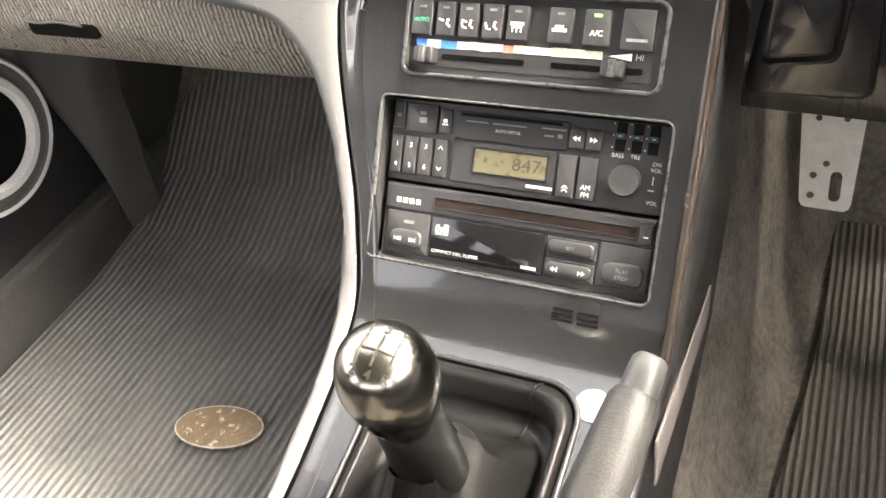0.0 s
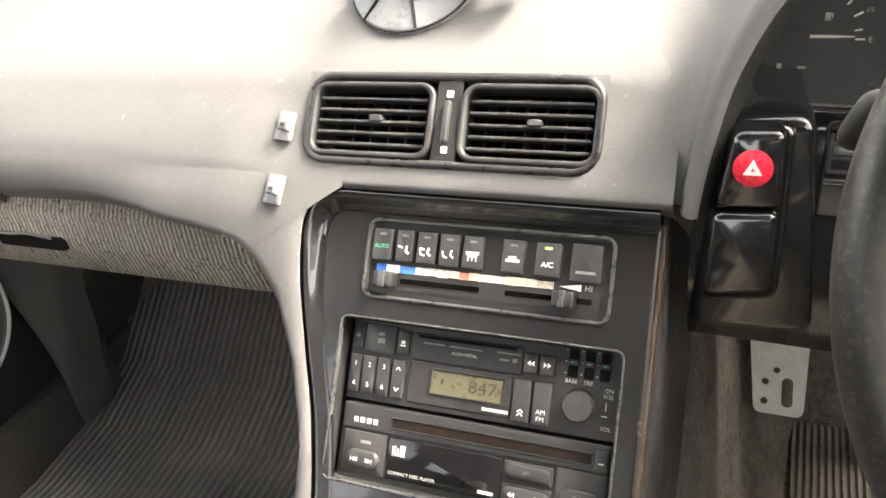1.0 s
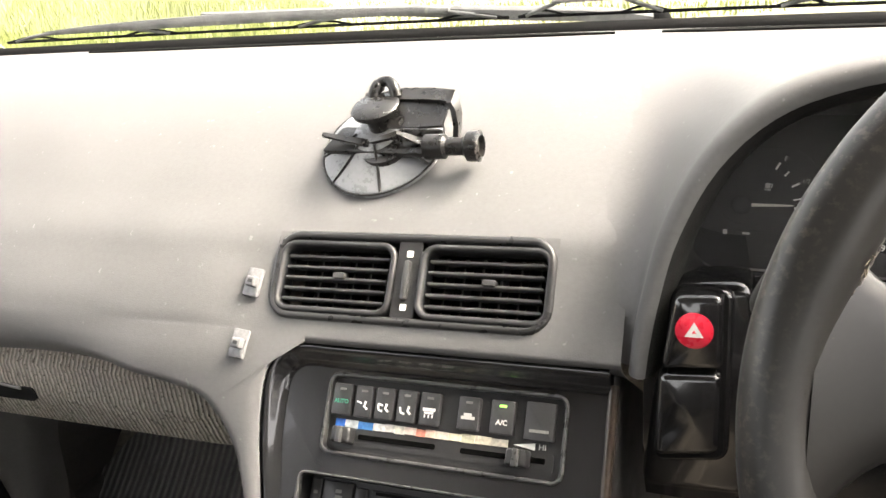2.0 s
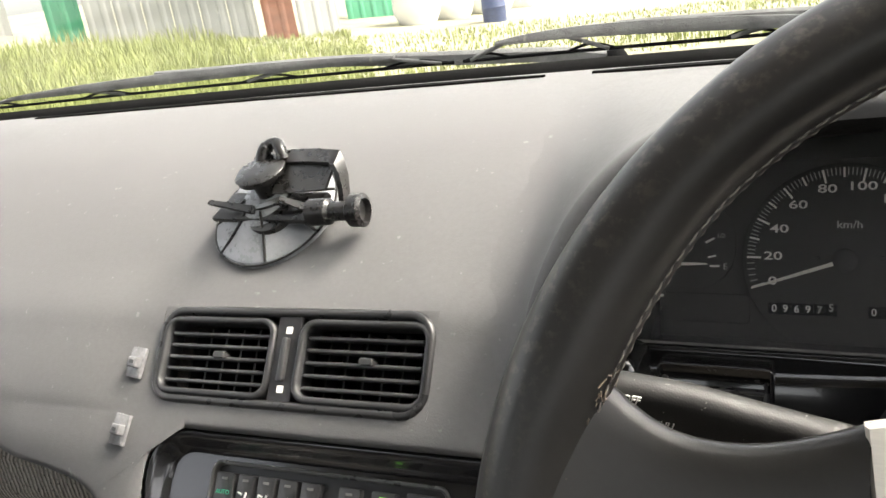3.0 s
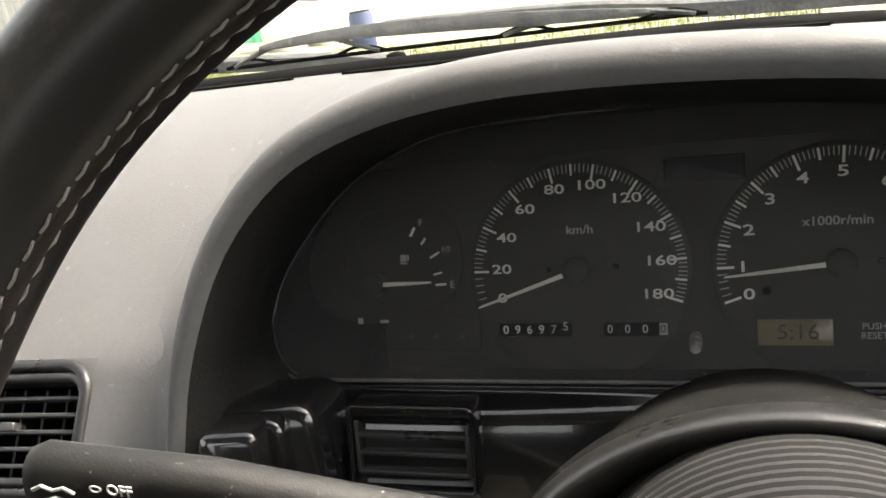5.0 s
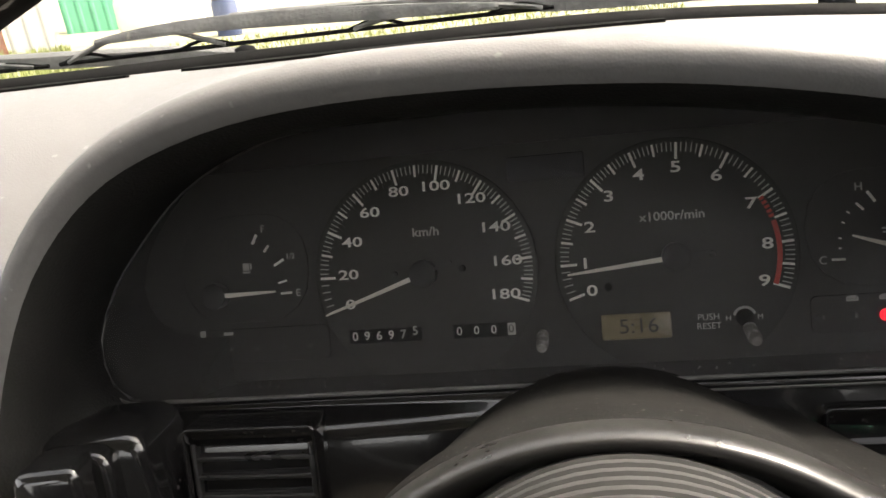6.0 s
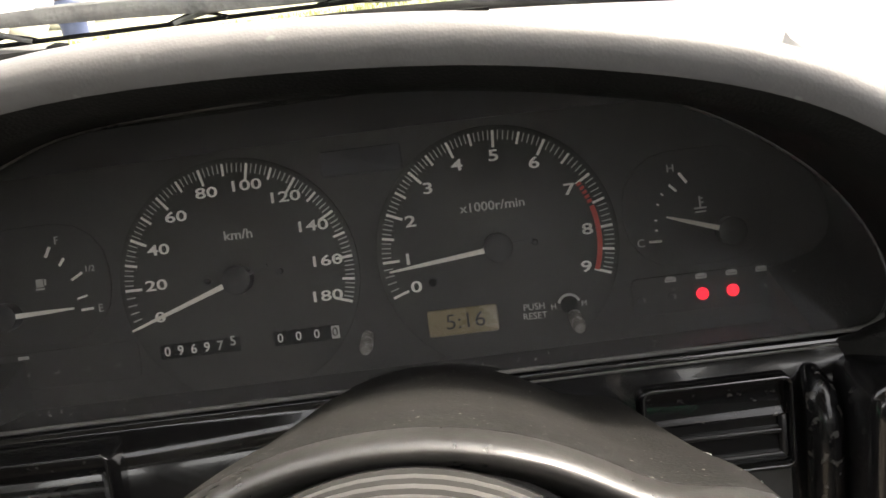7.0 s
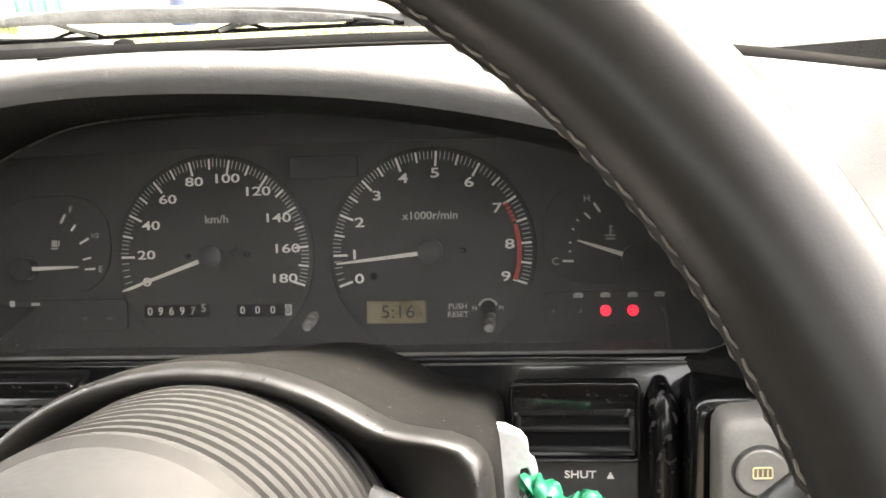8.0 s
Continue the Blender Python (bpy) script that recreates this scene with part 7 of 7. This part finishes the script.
for a in (195, 232, 285, 335, 20):
    t = radians(a)
    part("cup_rib", moved(tube(bmesh.new(), [(0.014 * math.cos(t), 0.014 * math.sin(t), 0.0165), (0.026 * math.cos(t), 0.026 * math.sin(t), 0.0095), (0.036 * math.cos(t), 0.036 * math.sin(t), 0.0052), (0.0450 * math.cos(t), 0.0450 * math.sin(t), 0.0016)], 0.0011, 6), cup_at), MOUNT, mount)
part("pedestal", lathe(bmesh.new(), [(0.020, 0.008), (0.018, 0.016), (0.010, 0.0165)], 28), MOUNT, mount, smooth=50)
part("base_plate", corner_block([(-0.046, -0.008), (0.034, -0.013), (0.044, 0.010), (-0.036, 0.014)], 0.0155, 0.0188, 0.003, 0.0008), MOUNT, mount, smooth=50)
for x0, x1, z0, z1, y1 in ((-0.042, -0.008, 0.028, 0.0195, -0.001), (-0.008, 0.016, 0.0195, 0.028, -0.001), (0.016, 0.032, 0.028, 0.020, -0.001)):
    bm = bmesh.new()
    loft(bm, [[(x0, -0.004, z0), (x0, y1, z0), (x0, y1, z0 + 0.002), (x0, -0.004, z0 + 0.002)], [(x1, -0.007, z1), (x1, y1, z1), (x1, y1, z1 + 0.002), (x1, -0.007, z1 + 0.002)]], True, True, True)
    part("lock_tab", bm, MOUNT, mount, "bent locking tab")
part("turret", moved(lathe(bmesh.new(), [(0.0085, 0.0), (0.0095, 0.013), (0.0165, 0.0145), (0.0175, 0.018), (0.0160, 0.0195), (0.006, 0.0200), (0.002, 0.0200)], 32), Matrix.Translation((-0.004, 0.012, 0.0185)) @ Matrix.Rotation(radians(-14), 4, "X")), MOUNT, mount, "round turret cap", smooth=50)
arm_pts = [(-0.002, 0.030, 0.030), (0.012, 0.0300, 0.032), (0.034, 0.0270, 0.034), (0.052, 0.0240, 0.034)]
bm = bmesh.new()
loft(bm, [[(x, y - 0.005, z - 0.0015), (x, y + 0.006, z - 0.0015), (x, y + 0.006, z + 0.0015), (x, y - 0.005, z + 0.0015)] for x, y, z in arm_pts], True, True, True)
part("clamp_arm", bm, MOUNT, mount, smooth=40)
bm = bmesh.new()
loft(bm, [[(x - 0.0018, y - 0.005, z), (x + 0.0018, y - 0.005, z), (x + 0.0018, y + 0.007, z), (x - 0.0018, y + 0.007, z)] for x, y, z in ((0.0505, 0.023, 0.0355), (0.0535, 0.019, 0.032), (0.055, 0.012, 0.024), (0.053, 0.006, 0.014))], True, True, True)
part("clamp_side", bm, MOUNT, mount, smooth=40)
bm = bmesh.new()
loft(bm, [[(a, y, z) for a, y, z in row] + [(a, y + 0.001, z - 0.002) for a, y, z in reversed(row)] for row in ([(0.004, 0.026, 0.0305), (0.006, 0.004, 0.0275)], [(0.027, 0.024, 0.032), (0.027, 0.003, 0.0285)], [(0.050, 0.022, 0.0330), (0.047, 0.004, 0.0285)])], True, True, True)
part("clamp_plate", bm, MOUNT, mount, "folded clamp plate", smooth=40)
part("swivel", moved(lathe(bmesh.new(), [(0.0085, -0.010), (0.0085, 0.004), (0.0062, 0.006), (0.0062, 0.018), (0.0102, 0.021), (0.0105, 0.0285), (0.0075, 0.030), (0.0068, 0.026), (0.001, 0.025)], 28), Matrix.Translation((0.045, -0.006, 0.0185)) @ Matrix.Rotation(radians(90), 4, "Y")), MOUNT, mount, "round screw knob", smooth=40)
hook = [(-0.010, 0.026, 0.030), (-0.0095, 0.032, 0.034), (-0.006, 0.038, 0.037), (0.001, 0.0385, 0.038), (0.006, 0.033, 0.037), (0.008, 0.028, 0.033)]
part("hook", tube(bmesh.new(), spline(hook, 5), [0.0050] * 10 + [0.0040] * 16, 12), MOUNT, mount, "curled hook", smooth=60)
part("hook_plate", moved(B(-0.012, 0.010, -0.004, 0.008, -0.0015, 0.0015, 0.001), Matrix.Translation((-0.006, 0.026, 0.0295)) @ Matrix.Rotation(radians(20), 4, "X")), MOUNT, mount, smooth=40)

# ---- cable clips ----
for u, v, n in ((-0.1495, 0.1205, 0.0190), (-0.1520, 0.0775, 0.0186)):
    cl = thing("cable_clip", "small clear plastic cable clip stuck on the dashboard", "cable clip", C_FRAME @ Matrix.Translation((u, v, n)) @ Matrix.Rotation(radians(-6), 4, "Z"), "cable clips")
    part("base", P(0, 0, 0.0125, 0.020, 0.001, -0.0012, 0.0012), CLIP, cl, smooth=40)
    part("catch", P(0.001, 0, 0.0075, 0.0070, 0.001, 0.001, 0.0062, bevel=0.001), CLIP, cl, smooth=40)
    part("slot", B(-0.0006, 0.0030, -0.0012, 0.0012, 0.0062, 0.0066), BLACK, cl)

# ---- passenger side: glovebox shelf, door, footwell ----
glove = thing("glovebox", "grey tweed covered glovebox lid with torn pull slot", "glovebox")
rings = []
for k in range(41):
    x = -0.70 + 0.545 * k / 40
    rn = max(0.0, (x + 0.28) / 0.125)
    pts = [(0.470, 0.742), (0.462, 0.728), (0.462, 0.700), (0.470, 0.672), (0.482, 0.662), (0.52, 0.660), (0.62, 0.668)]
    rings.append([(x, y + 0.012 * max(0, rn - 0.6), z) for y, z in pts])
part("lid", loft(bmesh.new(), rings, False), CLOTH, glove, "frayed grey tweed cloth", smooth=60)
part("pull_slot", moved(P(0, 0, 0.075, 0.012, 0.005, -0.002, 0.0015), plane_frame((-0.405, 0.4615, 0.70), 4)), MATTE, glove, "torn pull slot")
slot_fr = plane_frame((-0.405, 0.4605, 0.70), 4)
part("slot_lip", moved(tube(bmesh.new(), [(-0.036 + 0.06 * k / 8, 0.0065 - 0.001 * math.sin(k), 0.001) for k in range(9)], 0.0014, 8), slot_fr), DOOR, glove, "grey plastic slot lip", smooth=60)
fray = random.Random(11)
bm = bmesh.new()
for k in range(34):
    p = Vector((fray.uniform(-0.045, 0.065), -0.0065 + fray.uniform(-0.003, 0.002), 0.001))
    tube(bm, [p, p + Vector((fray.uniform(-0.004, 0.004), fray.uniform(-0.003, 0.004), fray.uniform(0.001, 0.003)))], 0.0005, 5)
tagged(part("frayed_threads", bm, CLOTH, glove, "frayed cloth threads"), kind="stuff")

floor_bm = bmesh.new()
rings = []
for y, yd, z in ((-1.3, -1.3, 0.262), (0.2, 0.2, 0.262), (0.55, 0.55, 0.262), (0.66, 0.87, 0.267), (0.74, 0.91, 0.305), (0.84, 0.945, 0.40), (0.95, 0.975, 0.52), (0.985, 0.985, 0.62)):
    rings.append([(-0.77, y, z), (-0.4, y, z), (-0.16, y, z), (0.0, (y + yd) / 2, z), (0.14, yd, z), (0.5, yd, z), (0.77, yd, z)])
tagged(part("floor", loft(floor_bm, rings, False), CARPET, smooth=60), "brown-black car floor carpet", "floor", kind="structure")

tun_bm = bmesh.new()
rings = []
for y, top, w in ((-1.2, 0.52, 0.09), (0.1, 0.52, 0.095), (0.3, 0.53, 0.10), (0.45, 0.56, 0.105), (0.7, 0.58, 0.13), (0.98, 0.60, 0.16)):
    rings.append([(-w - 0.06, y, 0.25), (-w - 0.015, y, 0.34), (-w + 0.005, y, 0.46), (-w + 0.03, y, top), (w - 0.03, y, top), (w - 0.004, y, 0.46), (w + 0.02, y, 0.34), (w + 0.06, y, 0.25)])
tagged(part("tunnel", loft(tun_bm, rings, False), CARPET, smooth=60), "worn brown-black carpet on the gearbox tunnel", "carpet", kind="structure")


def mat(name, label, rows, x1, material):
    """A mat from rows of (y, z, left edge), thickened downwards."""
    bm = bmesh.new()
    rings = []
    for y, z, x0 in rows:
        ring = []
        for k in range(13):
            x = x0 + (x1 - x0) * k / 12
            ring.append((x, y, z + 0.004 * noise.noise((x * 7, y * 7, 2))))
        rings.append(ring)
    loft(bm, rings, False)
    r = bmesh.ops.extrude_face_region(bm, geom=list(bm.faces))
    for v in r["geom"]:
        if isinstance(v, bmesh.types.BMVert):
            v.co.z -= 0.006
    return tagged(part(name, bm, material, smooth=50), label, "floor mat")


mat("floor_mat", "grey ribbed floor mat in the passenger footwell", [(-0.05, 0.268, -0.70), (0.3, 0.268, -0.70), (0.54, 0.268, -0.70), (0.64, 0.280, -0.70), (0.73, 0.318, -0.70), (0.776, 0.361, -0.70), (0.806, 0.389, -0.675), (0.832, 0.414, -0.643), (0.93, 0.52, -0.53)], -0.17, MAT_L)
mat("floor_mat", "dark ribbed floor mat in the driver footwell", [(p.y, 0.272, p.x) for p in spline([(0.165, -0.05, 0), (0.166, 0.3, 0), (0.177, 0.474, 0), (0.191, 0.605, 0), (0.197, 0.71, 0), (0.198, 0.80, 0), (0.188, 0.845, 0), (0.198, 0.868, 0)], 4)], 0.66, MAT_R)

badge = thing("mat_badge", "worn brown oval badge on the floor mat", "badge", pose(-0.372, 0.385, 0.272, 0, 0, 12))
bm = lathe(bmesh.new(), [(0.052, 0.0), (0.052, 0.0025), (0.049, 0.004), (0.002, 0.0045)], 40)
part("plate", moved(bm, Matrix.Diagonal((1.0, 0.52, 1, 1))), BADGE, badge, smooth=50)
ring_b = bmesh.new()
tube(ring_b, [(0.0505 * math.cos(a), 0.0505 * 0.52 * math.sin(a), 0.0030) for a in np.linspace(0, 2 * math.pi, 41)], 0.0011, 6)
part("pale_edge", ring_b, surface("chipped_pale_edge", (0.5, 0.46, 0.42), 0.6, vary=0.5, blotch=0.008), badge, "chipped pale edge")

sill = part("door_sill", B(-0.735, -0.690, -0.9, 0.86, 0.2, 0.352, 0.008), CARPET_DARK)
tagged(sill, "black plastic door sill trim beside the mat", "sill trim", kind="structure")
rings = []
for z, xl, xr in ((0.30, -0.672, -0.664), (0.37, -0.675, -0.658), (0.42, -0.688, -0.646), (0.48, -0.712, -0.640), (0.55, -0.736, -0.618), (0.70, -0.76, -0.570)):
    w = xr - xl
    rings.append([(xl, 0.70, z), (xl, 0.635, z), (xl + 0.12 * w, 0.622, z), (xl + 0.4 * w, 0.618, z), (xl + 0.72 * w, 0.628, z), (xl + 0.92 * w, 0.642, z), (xr, 0.675, z)])
kick = part("kick_panel", loft(bmesh.new(), [spline(r, 3) for r in rings], False), KICK, smooth=60)
# Darker than the floor carpet: shade under the dash is put into its colour.
tagged(part("footwell_side", B(-0.735, -0.705, 0.66, 0.99, 0.2, 0.72), CARPET_DARK), "carpeted side of the footwell, darkened for shade under the dash", "carpet", kind="structure")
tagged(kick, "grey plastic kick panel beside the footwell", "trim panel", kind="structure")
pdoor = thing("passenger_door", "grey passenger door with pale speaker ring", "car door")
part("door_card", B(-0.775, -0.715, -0.6, 0.66, 0.24, 0.86, 0.01), DOOR, pdoor, "grey door trim")
# Added black plate: its colour holds the shade between speaker and door jamb.
part("lower_trim", B(-0.73, -0.7135, -0.5, 0.655, 0.25, 0.49, 0.004), BLACK, pdoor, "black plate added low on the door, shade by the jamb included")
speaker_at = Matrix.Translation((-0.716, 0.523, 0.508)) @ Matrix.Rotation(radians(90), 4, "Y")
for nm, prof, mat_, lab in (("speaker_ring", [(0.060, 0.0), (0.060, 0.010), (0.064, 0.017), (0.071, 0.017), (0.074, 0.013)], SPEAKER, "pale grey speaker ring"),
                            ("speaker_band", [(0.074, 0.013), (0.076, 0.008), (0.088, 0.007), (0.090, 0.010)], DOOR, "dark grey speaker surround"),
                            ("speaker_edge", [(0.090, 0.010), (0.0925, 0.013), (0.0955, 0.011), (0.097, 0.0)], SPEAKER, "pale grey outer edge")):
    part(nm, moved(lathe(bmesh.new(), prof, 56, cap=False), speaker_at), mat_, pdoor, lab, smooth=50)
part("speaker_cone", moved(lathe(bmesh.new(), [(0.061, 0.006), (0.03, 0.001), (0.002, 0.004)], 40), Matrix.Translation((-0.716, 0.523, 0.508)) @ Matrix.Rotation(radians(90), 4, "Y")), MATTE, pdoor, smooth=60)

# ---- pedal ----
pedal = thing("clutch_pedal", "drilled bare alloy pedal plate", "pedal")
pf = Matrix.Translation((0.172, 0.755, 0.438)) @ Matrix.Rotation(radians(-3), 4, "Y") @ Matrix.Rotation(radians(62), 4, "X")
outline_p = [(-0.027, 0.046), (-0.025, 0.049), (0.029, 0.051), (0.031, 0.048), (0.027, -0.042), (0.0255, -0.047), (0.021, -0.050), (-0.014, -0.048), (-0.018, -0.0465), (-0.0205, -0.042)]
holes = [[(cx + r * math.cos(a), cy + r * math.sin(a)) for a in np.linspace(0, 2 * math.pi, 14, endpoint=False)] for cx, cy, r in ((-0.0105, -0.036, 0.0036), (-0.010, -0.016, 0.0034), (0.0005, -0.004, 0.0032), (-0.011, 0.040, 0.003), (0.014, 0.040, 0.003))]
holes.append(rr_loop(0.011, -0.026, 0.0105, 0.030, 0.005, 4))
part("plate", moved(filled([outline_p] + holes, lambda x, y, z: Vector((x, y, z)), 0.003), pf), PEDAL, pedal, "bare alloy plate with drilled holes")
part("arm", tube(bmesh.new(), [pf @ Vector((0, 0.01, -0.014)), pf @ Vector((0, 0.045, -0.02)), (0.174, 0.83, 0.55), (0.174, 0.87, 0.68)], 0.008, 8), BLACK, pedal, smooth=50)
